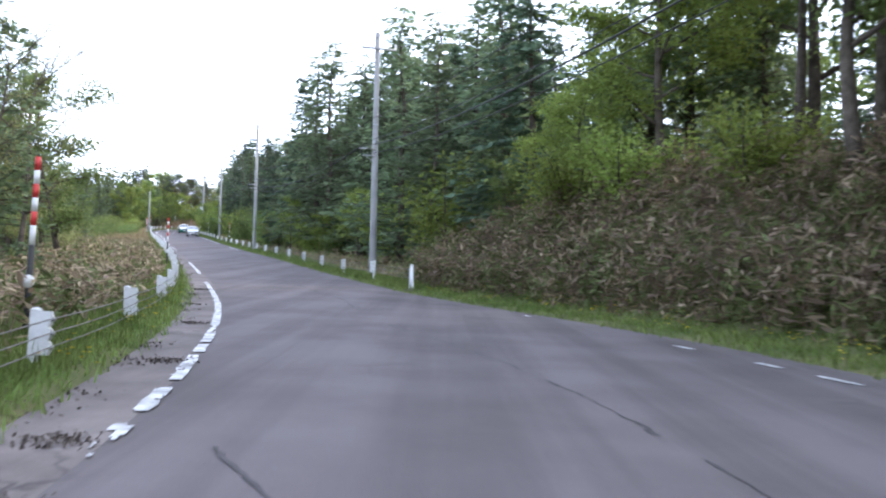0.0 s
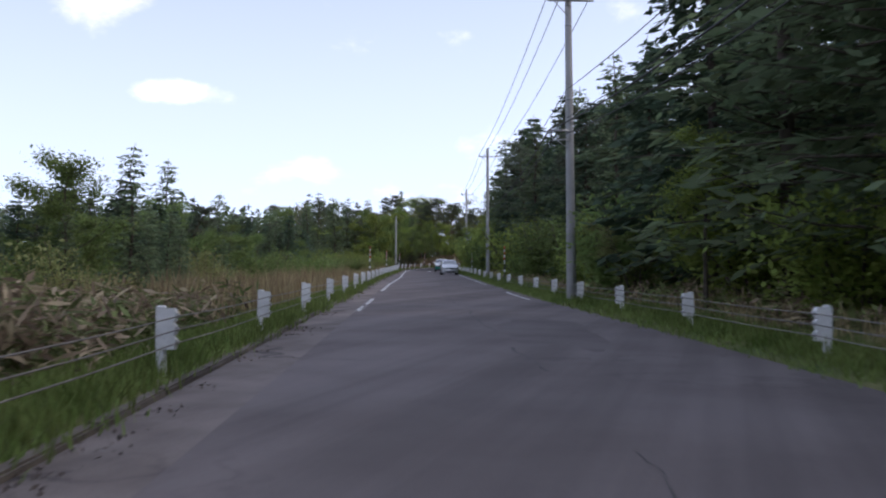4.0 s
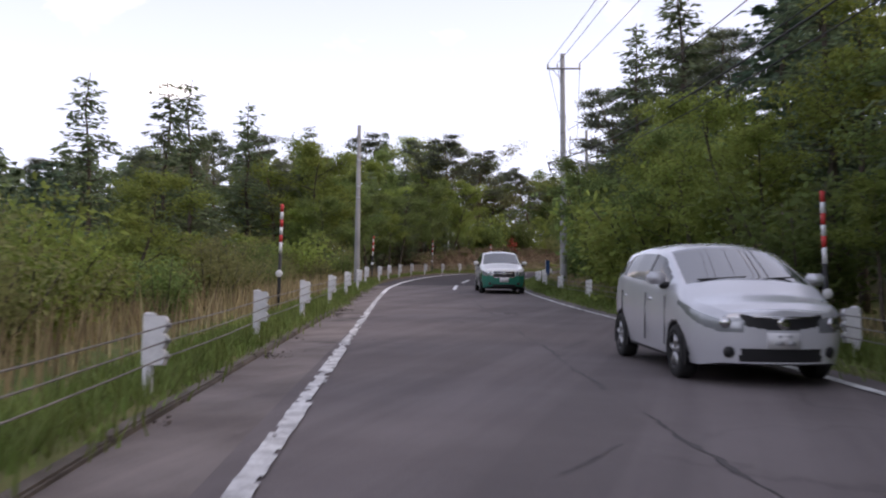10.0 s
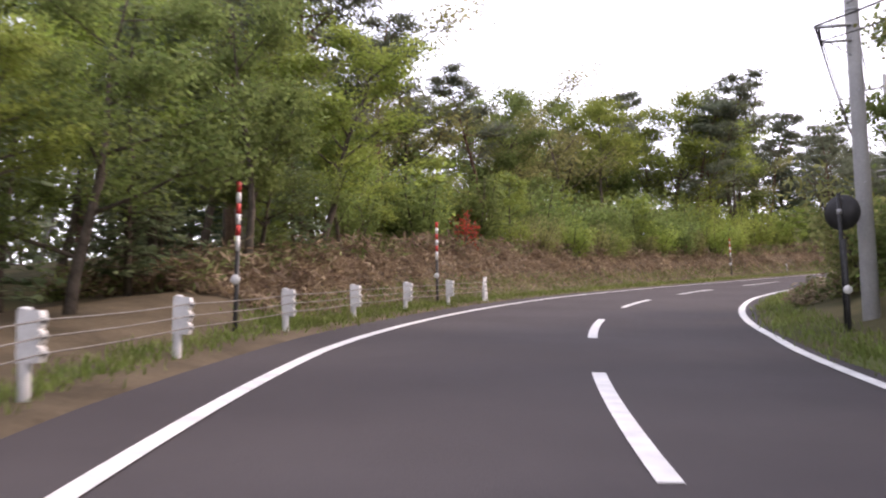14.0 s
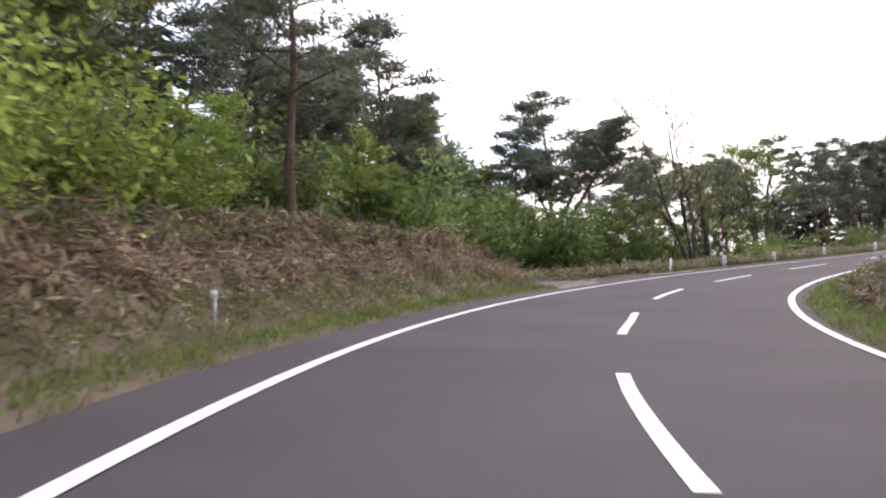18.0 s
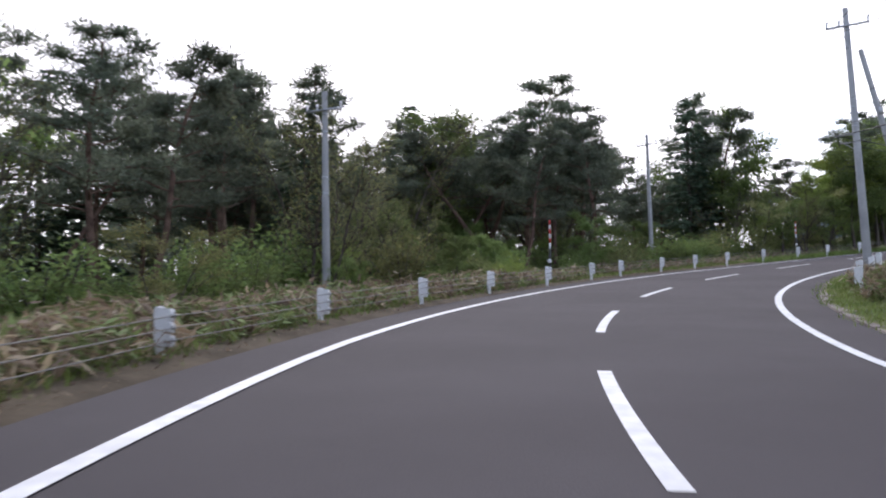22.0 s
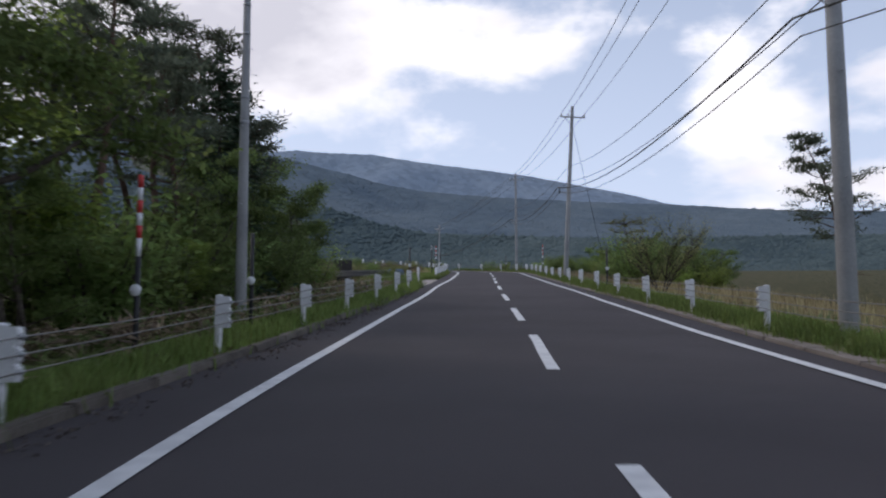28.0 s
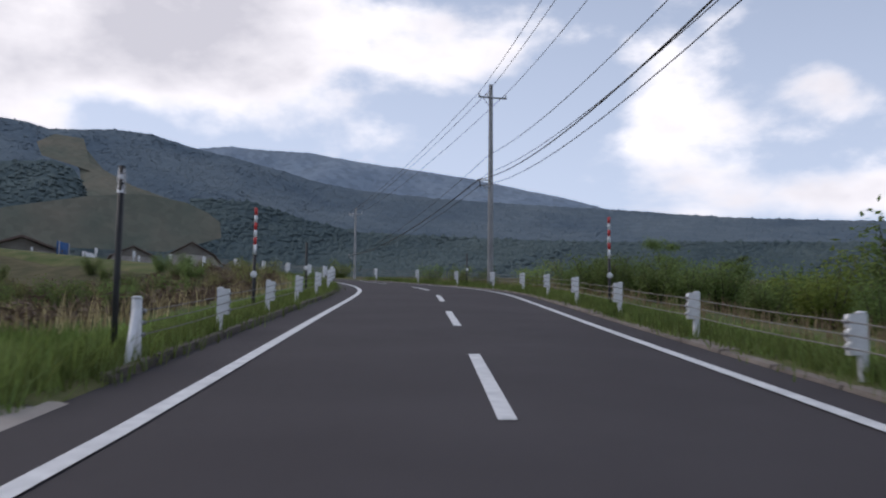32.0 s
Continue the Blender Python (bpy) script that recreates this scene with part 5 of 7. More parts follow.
# right: dark conifers along the straight
grove(58, 196, 9.2, 15, 52, [("spruce", 3), ("larch", 4), ("pine", 1)], 9.5, 13.5, 2.0)
grove(50, 200, 15, 38, 72, [("spruce", 4), ("pine", 2), ("larch", 1)], 12, 16, 2.6)
grove(150, 198, 7.2, 9.2, 14, [("light", 3), ("mid", 2)], 4.5, 7.5, 1.8)
grove(60, 200, 7.0, 9.6, 44, [("light", 2), ("bush_light", 3), ("bush_mid", 3), ("olive", 1)], 2.2, 5.2, 1.6)
grove(196, 226, 8, 20, 16, [("mid", 2), ("olive", 2), ("pine", 2)], 6, 11, 1.9)
grove(204, 226, 7.0, 9, 8, [("bush_mid", 2), ("bush_olive", 1), ("mid", 1)], 2.5, 4.5, 1.5)
# inside of the bend
grove(228, 345, 7.8, 11, 34, [("bush_mid", 3), ("bush_olive", 2), ("bush_light", 1)], 1.4, 2.6, 1.7)
grove(236, 270, 8.4, 13, 10, [("olive", 2), ("bare", 1), ("mid", 1)], 4, 6.5, 2.0)
grove(225, 335, 19, 42, 40, [("mid", 2), ("pine", 3), ("larch", 1)], 7, 10, 2.8)
# left: scrub below the straight, woods behind
grove(-20, 30, -12, -30, 16, [("mid", 2), ("olive", 2), ("larch", 1)], 4, 7.5, 2.4)
grove(20, 80, -16, -45, 28, [("larch", 3), ("mid", 2), ("olive", 1)], 5, 8, 2.6)
grove(76, 205, -8, -15, 50, [("bush_mid", 3), ("bush_olive", 3), ("mid", 1), ("larch", 3)], 2.4, 4.6, 1.7)
grove(80, 205, -17, -30, 105, [("larch", 3), ("spruce", 3), ("pine", 1), ("mid", 1)], 6.5, 9.8, 2.1)
grove(70, 215, -30, -75, 125, [("larch", 4), ("pine", 3), ("spruce", 2)], 8.5, 11.5, 2.8)
grove(150, 200, -4.8, -8, 26, [("bush_olive", 3), ("bush_mid", 2), ("bush_light", 1)], 1.6, 3.2, 1.5)
grove(150, 190, -6.0, -11, 26, [("light", 2), ("bush_light", 4), ("olive", 2)], 2.6, 4.6, 1.5)
grove(104, 152, -4.6, -8, 24, [("bush_mid", 3), ("bush_olive", 3)], 1.3, 2.4, 1.5)
grove(84, 205, -11, -18, 60, [("mid", 1), ("larch", 3), ("spruce", 2)], 4.6, 7.6, 1.7)
# left: mixed wood above the bank of the bend
grove(192, 226, -6.2, -10, 24, [("mid", 4), ("light", 3), ("larch", 2)], 4.5, 8.0, 1.7)
grove(196, 222, -10, -20, 17, [("light", 3), ("mid", 3), ("pine", 3)], 8.5, 11, 2.0)
grove(222, 300, -10, -20, 38, [("light", 4), ("mid", 2), ("olive", 2), ("pine", 4)], 9.5, 14.0, 2.0)
grove(200, 312, -20, -44, 46, [("pine", 4), ("mid", 2), ("spruce", 1), ("birch", 1)], 11, 14.5, 2.8)
grove(222, 274, -7.2, -10.5, 46, [("bush_light", 2), ("bush_mid", 2), ("light", 2), ("olive", 1)], 2.0, 5.0, 1.4)
# left: pines of the outer bend
grove(284, 308, -9.5, -15, 18, [("mid", 4), ("bush_mid", 2)], 4.0, 7.0, 1.7)
grove(298, 320, -9, -17, 26, [("bush_mid", 2), ("mid", 4), ("olive", 1)], 3.2, 6.0, 1.6)
grove(318, 345, -10, -16, 22, [("bush_mid", 4), ("mid", 2), ("olive", 1)], 2.0, 3.8, 1.7)
grove(346, 380, -15.6, -20, 22, [("bush_mid", 1), ("mid", 4)], 3.5, 6.5, 1.6)
grove(284, 306, -13, -24, 14, [("pine", 1)], 12, 14.5, 2.2)
grove(276, 330, -15, -36, 36, [("bush_mid", 3), ("mid", 2)], 2.2, 3.8, 1.8)
grove(296, 352, -16, -30, 24, [("pine", 6), ("bare", 1), ("mid", 1)], 11, 15, 2.6)
grove(330, 400, -16.5, -34, 50, [("pine", 6), ("spruce", 1), ("mid", 1)], 13, 16.5, 2.4)
grove(346, 378, -7.5, -13.5, 22, [("bush_mid", 3), ("bush_olive", 2)], 1.4, 2.8, 1.7)
grove(380, 392, -7.6, -12, 9, [("olive", 2), ("mid", 1), ("light", 2), ("bare", 2)], 4.8, 7.0, 1.7)
grove(390, 414, -6.8, -12, 20, [("olive", 2), ("mid", 2), ("light", 4)], 7.5, 11.0, 1.7)
grove(398, 413, -9, -14, 9, [("pine", 1)], 13.5, 15.5, 2.0)
grove(340, 400, -16, -42, 60, [("bush_mid", 3), ("mid", 2), ("olive", 1)], 2.6, 5.5, 2.0)
grove(286, 345, -16, -42, 44, [("bush_mid", 4), ("olive", 1)], 2.0, 3.4, 2.0)
grove(384, 420, -12, -26, 26, [("pine", 4), ("mid", 2)], 9, 11.5, 2.4)
grove(356, 410, -34, -62, 30, [("pine", 4), ("larch", 1)], 10, 13, 3.4)
# right: open slope after the bend
grove(440, 505, 7.4, 11, 34, [("bush_light", 1), ("bush_mid", 5), ("bush_olive", 1)], 1.2, 2.4, 1.5)
grove(360, 440, 11, 24, 18, [("bush_olive", 3), ("larch", 1), ("olive", 1)], 2, 4.5, 2.4)
grove(470, 500, 12, 22, 14, [("mid", 2), ("bush_mid", 2)], 2.5, 4.2, 2.0)
grove(430, 446, -7, -12, 8, [("bush_mid", 2), ("bush_olive", 2)], 1.0, 2.0, 1.5)
grove(441, 520, -14, -45, 46, [("bush_mid", 3), ("bush_olive", 4)], 0.9, 2.2, 2.2)
grove(462, 530, -9, -40, 60, [("bush_olive", 3), ("bush_mid", 3)], 1.2, 2.6, 1.8)
grove(464, 525, -5.6, -14, 26, [("bush_olive", 3), ("bush_mid", 3)], 0.8, 1.7, 1.6)
grove(449, 463, 8.6, 13, 16, [("mid", 3), ("bush_mid", 3)], 2.4, 3.8, 1.4)
grove(463, 500, 8.6, 16, 22, [("bush_mid", 4), ("bush_light", 1)], 1.2, 2.0, 1.5)
grove(505, 560, 8, 22, 26, [("bush_light", 2), ("bush_mid", 2)], 1.5, 3.0, 1.8)

# taller wood behind the bank of the bend, and what fills the edge of the wood further on
for name, s, lat, height in (("light", 264, -12.5, 14), ("pine", 268.5, -14.5, 15.5), ("light", 270.5, -11.4, 12.5), ("mid", 273.5, -14.2, 14.5), ("pine", 266.5, -18, 16), ("pine", 274.5, -18.2, 15.5), ("light", 260, -14.5, 14.5), ("mid", 257.5, -17, 15), ("pine", 279, -16.2, 14),
                             ("pine", 285.5, -15, 12.5), ("pine", 288.5, -18.5, 14), ("spruce", 284, -20, 14.5), ("pine", 281.8, -13.6, 12), ("light", 283.5, -9.6, 5), ("light", 286.8, -9.8, 4.4), ("bare", 344.5, -14.5, 9.5), ("bare", 347, -16.5, 10.5), ("bare", 350.5, -15.5, 9),
                             ("pine", 385.5, -15.5, 16.5), ("spruce", 383, -16, 15.5), ("pine", 387, -18.5, 17), ("light", 330, 9.6, 5.6), ("light", 335, 10.4, 5),
                             ("light", 12.5, 15.6, 17), ("mid", 17.5, 16.8, 18), ("light", 22.5, 15.2, 16.5), ("mid", 27.5, 16.4, 17), ("larch", 32, 15, 17), ("light", 8, 16.5, 17), ("larch", 62, 11.6, 15), ("larch", 57, 12.6, 15.5), ("larch", 66.5, 12.2, 15.5), ("larch", 70, 8.7, 16), ("larch", 76, 8.9, 16), ("spruce", 82, 9, 15), ("spruce", 146, 10.6, 14), ("spruce", 151, 11.5, 14.5), ("spruce", 141.5, 11.4, 14.5), ("spruce", 156, 12, 14), ("larch", 51, -10, 11), ("mid", 48, -9.6, 8), ("larch", 56, -12, 11.5), ("light", 199.5, -8.4, 10), ("pine", 202.5, -12, 11.5), ("mid", 203.5, -9.6, 10.5),
                             ("bush_mid", 446.6, -4.9, 1.3), ("bush_mid", 470, -8.5, 1.6), ("bush_mid", 474, -10.5, 1.8), ("bush_mid", 479, -9.5, 1.7)):
    at_road(name, s, lat, height)
grove(450, 468, 8.0, 12, 30, [("bush_mid", 4), ("mid", 3), ("light", 1)], 1.6, 2.5, 1.1)
grove(238, 263, -5.9, -7.4, 24, [("bush_light", 3), ("bush_mid", 2), ("bush_olive", 2)], 1.5, 2.8, 1.0)
grove(352, 384, -18, -36, 24, [("pine", 4), ("bare", 2)], 11.5, 13.8, 2.0)
grove(346, 398, -8.5, -15, 44, [("bush_mid", 3), ("mid", 2), ("light", 1), ("bush_olive", 1)], 2.0, 4.2, 1.3)
grove(396, 428, -6.6, -10, 30, [("bush_mid", 3), ("light", 2), ("mid", 1)], 2.2, 4.6, 1.2)
grove(276, 297, -9.5, -16, 20, [("bush_mid", 3), ("mid", 2), ("bush_light", 1)], 2.5, 5.0, 1.4)

# ---------------------------------------------------------------- low growth
def strewn(rnd, n, a, b, lat0, lat1, spots=0.0):
    """Places on the ground of a stretch; lat0 and lat1 may be curves. spots: how clumped."""
    s = rnd.uniform(a, b, n)
    lo, hi = (lat0(s) if callable(lat0) else lat0), (lat1(s) if callable(lat1) else lat1)
    lat = lo + (hi - lo) * rnd.rand(n)
    if spots:
        k = max(4, int(n * spots))
        j = rnd.randint(0, k, n)
        s, lat = s[j] + rnd.normal(0, 0.16, n), lat[j] + rnd.normal(0, 0.14, n)
    p = road_xyz(s, lat)
    p[:, 2] += profile(s, lat)
    return p


def blades(name, label, mat, n, a, b, lat0, lat1, low, high, width, lean=0.3, seed=1, spots=0.0, category="grass"):
    rnd = np.random.RandomState(seed)
    p = strewn(rnd, n, a, b, lat0, lat1, spots)
    h = rnd.uniform(low, high, n)[:, None]
    az = rnd.uniform(0, 6.283, n)
    side = np.stack([np.cos(az), np.sin(az), 0 * az], 1) * (width * rnd.uniform(0.6, 1.3, n))[:, None]
    bend = np.stack([-np.sin(az), np.cos(az), 0 * az], 1) * (lean * rnd.normal(0, 1, n))[:, None] * h + rnd.normal(0, 0.1, (n, 3)) * h
    up = np.array([0, 0, 1.0])
    v = np.stack([p - side, p + side, p + side * 0.7 + up * h * 0.6 + bend * 0.4, p + up * h + bend, p - side * 0.7 + up * h * 0.6 + bend * 0.4], 1)
    i = 5 * np.arange(n)[:, None]
    faces = np.concatenate([i + [0, 1, 2], i + [0, 2, 4], i + [4, 2, 3]]).tolist()
    return tagged(mesh_object(name, v.reshape(-1, 3), faces, mat), label, category, kind="stuff")


def sprays(name, label, mat, n, a, b, lat0, lat1, low, high, length, width, seed=1, spots=0.0, up=0.4, category="undergrowth"):
    rnd = np.random.RandomState(seed)
    p = strewn(rnd, n, a, b, lat0, lat1, spots)
    hump = 0.7 + 0.3 * np.sin(p[:, 0] * 1.3 + 1.5 * np.sin(p[:, 1] * 0.9)) * np.sin(p[:, 1] * 1.1 + p[:, 0] * 0.4)
    p[:, 2] += rnd.uniform(low, high, n) * rnd.uniform(0.5, 1, n) * (hump if high > 0.3 else 1)
    d = around(rnd, n, 0.5) + [0, 0, up]
    v, f_ = leaf_mesh(p, d, length * rnd.uniform(0.6, 1.3, n), width * rnd.uniform(0.6, 1.3, n), rnd)
    return tagged(mesh_object(name, v, f_, mat), label, category, kind="stuff")


def off(curve, d):
    return lambda s: curve(s) + d


DRY_LABEL, GREEN_LABEL = "withered straw-coloured bamboo grass on the bank", "green and brown bamboo grass leaves"
for k, (a, b, lat0, lat1, n, top) in enumerate(((-10, 38, off(edge_r, 1.0), off(edge_r, 6.5), 50000, 2.1), (-10, 74, off(edge_l, -1.0), off(edge_l, -5.5), 26000, 1.1), (214, 289.2, off(edge_l, -2.3), off(edge_l, -6.0), 46000, 1.1),
                                               (36, 130, off(edge_r, 1.4), off(edge_r, 4.5), 8000, 0.8), (292.4, 350, off(edge_l, -0.5), off(edge_l, -4.5), 17000, 0.75), (224, 350, off(edge_r, 0.9), off(edge_r, 4), 15000, 0.8), (350, 446, off(edge_l, -1.1), off(edge_l, -4.5), 13000, 0.65))):
    sprays("bamboo_grass", DRY_LABEL, SASA_DRY, n, a, b, lat0, lat1, 0.05, top, 0.33, 0.066, 100 + k, 0.06, 0.3)
    sprays("bamboo_grass", GREEN_LABEL, SASA_GREEN, int(n * (0.5 if a == 214 else 0.95)), a, b, lat0, lat1, 0.05, top * 0.95, 0.3, 0.062, 140 + k, 0.06, 0.3)
for k, (a, b, lat0, lat1, n, top) in enumerate(((72, 112, off(edge_l, -1.0), off(edge_l, -6.5), 11000, 1.15), (112, 200, off(edge_l, -1.0), off(edge_l, -6.5), 12000, 0.85), (358, 440, off(edge_r, 1.6), off(edge_r, 8), 12000, 0.5), (428, 448, off(edge_l, -1.5), off(edge_l, -9), 7000, 0.42), (464, 520, off(edge_l, -1.8), off(edge_l, -14), 6000, 0.7), (36, 200, off(edge_r, 1.3), off(edge_r, 3), 9000, 0.6), (440, 520, off(edge_r, 1.4), off(edge_r, 5), 3000, 0.5))):
    blades("dry_grass", "tall dry straw grass beside the barrier", STRAW, n, a, b, lat0, lat1, 0.25 * top, top, 0.012, 0.25, 200 + k, 0.25)
for k, (edge, d0, d1, a, b, n) in enumerate(((edge_l, -0.1, -1.2, -8, 62, 26000), (edge_l, -0.27, -1.2, 62, 186, 40000), (edge_l, -0.42, -1.1, 186, 215, 4500), (edge_r, 0.05, 1.2, -8, 212, 66000), (edge_l, -0.4, -1.5, 300, 371, 9000), (edge_l, -0.32, -1.5, 371, 446, 26000), (edge_r, 0.05, 1.2, 212, 350, 16000), (edge_r, 0.5, 1.8, 344, 520, 58000), (edge_l, -0.25, -1.8, 463, 520, 26000), (edge_l, -0.15, -1.5, 213, 286, 30000))):
    blades("verge_grass", "fresh green grass on the road verge", GRASS, n, a, b, off(edge, d0), off(edge, d1), 0.04, 0.17, 0.012, 1.0, 300 + k, 0.3)
for k, (edge, d0, d1, a, b) in enumerate(((edge_l, -0.15, -0.9, -4, 34), (edge_r, 0.2, 1.3, 0, 34))):
    rnd = np.random.RandomState(400 + k)
    p = strewn(rnd, 260, a, b, off(edge, d0), off(edge, d1), 0.3)
    p[:, 2] += rnd.uniform(0.12, 0.26, len(p))
    c = np.repeat(p, 6, 0)
    ang = np.tile(np.arange(6) * math.pi / 3, len(p))
    d = np.stack([np.cos(ang), np.sin(ang), 0 * ang + 0.2], 1)
    v, f_ = leaf_mesh(c + d * 0.012, d, np.full(len(c), 0.032), np.full(len(c), 0.026), rnd)
    tagged(mesh_object("dandelion_flowers", v, f_, YELLOW), "yellow dandelion flowers in the verge grass", "flowers", kind="stuff")

# fuller tufts that hide the feet of the barrier posts
for k, (curve, a, b, n, way) in enumerate(((post_l1, -4, 192, 40000, -1), (post_r1, 33, 209, 36000, 1), (post_l2, 371, 446, 17000, -1), (post_r2, 336, 520, 38000, 1), (post_l3, 462, 520, 13000, -1))):
    blades("verge_grass", "taller grass tufts round the barrier posts", GRASS, n, a, b, off(curve, -0.14 * way), off(curve, 0.6 * way), 0.12, 0.34, 0.011, 0.7, 330 + k, 0.2)
sprays("bamboo_grass", "low withered bamboo grass on the cut slope", SASA_DRY, 15000, 214, 287, off(edge_l, -1.5), off(edge_l, -2.8), 0.02, 0.5, 0.28, 0.06, 186, 0.05, 0.3)
sprays("fallen_leaves", "brown fallen bamboo grass leaves on the bank", SASA_DRY, 26000, 214, 286, off(edge_l, -0.9), off(edge_l, -3.2), 0.01, 0.12, 0.2, 0.05, 180, 0.0, 0.0, "leaf litter")
sprays("fallen_leaves", "brown fallen leaves below the barrier", SASA_DRY, 9000, 300, 440, off(edge_l, -0.1), off(edge_l, -1.6), 0.0, 0.03, 0.1, 0.04, 181, 0.0, 0.0, "leaf litter")
blades("verge_grass", "thick fresh grass tuft at the end of the kerb", GRASS, 9000, 460.9, 465.5, off(edge_l, -0.35), off(edge_l, -3.4), 0.12, 0.45, 0.012, 0.8, 352, 0.3)
BRACKEN = leafy("brown withered scrub", (0.10, 0.07, 0.05), (0.21, 0.15, 0.105), thin=0.15, island=0.45)
sprays("bracken", "brown withered bracken and scrub below the road", BRACKEN, 42000, 464, 520, off(edge_l, -2.6), off(edge_l, -17), 0.05, 0.85, 0.3, 0.05, 188, 0.05, 0.35)
MULCH_BITS = leafy("dark damp leaf mulch", (0.065, 0.05, 0.042), (0.14, 0.112, 0.09), thin=0.0, island=0.4)
sprays("leaf_mulch", "dark crumbled leaf mulch washed onto the shoulder", MULCH_BITS, 1500, 3, 36, off(line_l, -0.85), off(line_l, -0.02), 0.012, 0.03, 0.05, 0.03, 182, 0.006, 0.0, "leaf litter")
sprays("leaf_mulch", "dark leaf mulch along the foot of the kerb", MULCH_BITS, 2400, 0, 186, off(edge_l, 0.02), off(edge_l, 0.22), 0.0, 0.025, 0.05, 0.03, 183, 0.05, 0.0, "leaf litter")
sprays("leaf_mulch", "brown litter in the gutter of the bend", MULCH_BITS, 3200, 396, 445, off(edge_l, 0.02), off(edge_l, 0.25), 0.0, 0.025, 0.05, 0.03, 184, 0.05, 0.0, "leaf litter")


def far_woods(name, label, places, leaf, low, high, seed):
    """Distant trees, joined: drooping sprays round an upright axis and a thin stem each."""
    rnd = np.random.RandomState(seed)
    xy = np.array(places)
    z = ground_z(xy[:, 0], xy[:, 1])
    centres, ways, lengths = [], [], []
    for (x, y), g in zip(xy, z):
        h, n = rnd.uniform(low, high), 110
        u = rnd.uniform(0.12, 1, n)
        reach = 0.24 * h * (1 - u) ** 0.7 * rnd.uniform(0.3, 1, n) + 0.1
        az = rnd.uniform(0, 6.283, n)
        centres.append(np.stack([x + reach * np.cos(az), y + reach * np.sin(az), g + u * h], 1))
        ways.append(np.stack([np.cos(az), np.sin(az), -0.2 + rnd.normal(0, 0.3, n)], 1))
        lengths.append(rnd.uniform(0.5, 1.1, n))
    v, f_ = leaf_mesh(np.concatenate(centres), np.concatenate(ways), np.concatenate(lengths), np.concatenate(lengths) * 0.55, rnd)
    tagged(mesh_object(name, v, f_, leaf), label, "woods", kind="stuff")


def scatter(a, b, lat0, lat1, count, seed, clear=-40):
    r = random.Random(seed)
    out = []
    while len(out) < count:
        x, y, _ = road_xyz(r.uniform(a, b), r.uniform(lat0, lat1))
        s_, l_ = nearest([x], [y])
        if l_[0] < clear or l_[0] > 30:
            out.append((float(x), float(y)))
    return out


far_woods("far_woods", "dense conifer woods inside the bend", scatter(-20, 215, 34, 90, 420, 3), NEEDLE, 9, 14, 31)
far_woods("far_woods", "mixed woods on the slope below the road", scatter(-20, 330, -50, -120, 520, 4), NEEDLE_LARCH, 8, 13, 32)
far_woods("far_woods", "dense dark pine woods behind the outer bend", scatter(218, 280, -28, -62, 170, 5, -26) + scatter(352, 412, -28, -62, 190, 7, -26), NEEDLE_PINE, 9, 14, 33)
far_woods("far_woods", "low young pines on the slope below the bend", scatter(280, 352, -30, -80, 160, 8, -28), NEEDLE_PINE, 3.5, 6, 35)
far_woods("far_woods", "mixed woods above the start of the bend", scatter(170, 222, -24, -50, 130, 6, -22), NEEDLE_LARCH, 8, 12, 34)

# ---------------------------------------------------------------- pads beside the road
def pad(name, a, b, edge, depth, mat, label, side=-1, skew=0.0, drop=0.06):
    s = stations(a, b, 0.8)
    offs = np.r_[-0.3, np.linspace(0.02, depth, 9)]
    lats = [(lambda q, o=o: edge(q) + side * o) for o in offs]
    rnd = np.random.RandomState(int(a))
    heights = [(lambda q, o=o: profile(q, edge(q) + side * o) * smooth(np.full_like(q, o), 2, 9) * 0.6 + 0.02 - drop * (o < 0) + rnd.uniform(-0.012, 0.012, len(q)) * (o > 0.3)) for o in offs]
    if side < 0:
        lats, heights = lats[::-1], heights[::-1]
    return tagged(strip(name, s, lats, heights, mat), label, "gravel pad", kind="structure")


CONCRETE_PALE = material("pale dusty concrete", (0.26, 0.225, 0.2), (0.42, 0.375, 0.335), scale=0.8, rough=0.95, bump=0.3, fine=24, coords_from="World")
pad("pavement", 286.0, 293.4, edge_l, 7.0, GRAVEL, "loose grey gravel lay-by beside the bend")
pad("pavement", 447.2, 461.6, edge_l, 24.0, CONCRETE_PALE, "pale concrete side road joining the main road")
blades("verge_grass", "fresh green grass on the road verge", GRASS, 9000, 443.0, 447.8, off(edge_l, -0.2), off(edge_l, -2.5), 0.2, 0.6, 0.012, 0.8, 350, 0.1)

tagged(strip("pavement", stations(297.6, 302.0, 0.7), [lambda s: edge_l(s) + 0.02, lambda s: edge_l(s) + 0.24], [0.035, 0.03], CONCRETE_PALE), "narrow pale concrete strip at the barrier's end", "concrete strip", kind="structure")

# loose stones on the lay-by
rnd = np.random.RandomState(71)
p = strewn(rnd, 1500, 286.2, 292.6, off(edge_l, -0.1), off(edge_l, -4.5))
corners = np.array([(1, 0, 0), (0, 1, 0), (-1, 0, 0), (0, -1, 0), (0, 0, 0.7), (0, 0, -0.4)])
v = p[:, None] + corners[None] * rnd.uniform(0.6, 1.3, (len(p), 6, 3)) * (0.012 + 0.03 * rnd.uniform(0, 1, (len(p), 1, 1)) ** 3)
quads = np.array([(0, 1, 4), (1, 2, 4), (2, 3, 4), (3, 0, 4), (1, 0, 5), (2, 1, 5), (3, 2, 5), (0, 3, 5)])
STONE = material("grey stones", (0.13, 0.115, 0.105), (0.36, 0.33, 0.3), scale=9, rough=0.95, bump=0.2, fine=40, island=0.5)
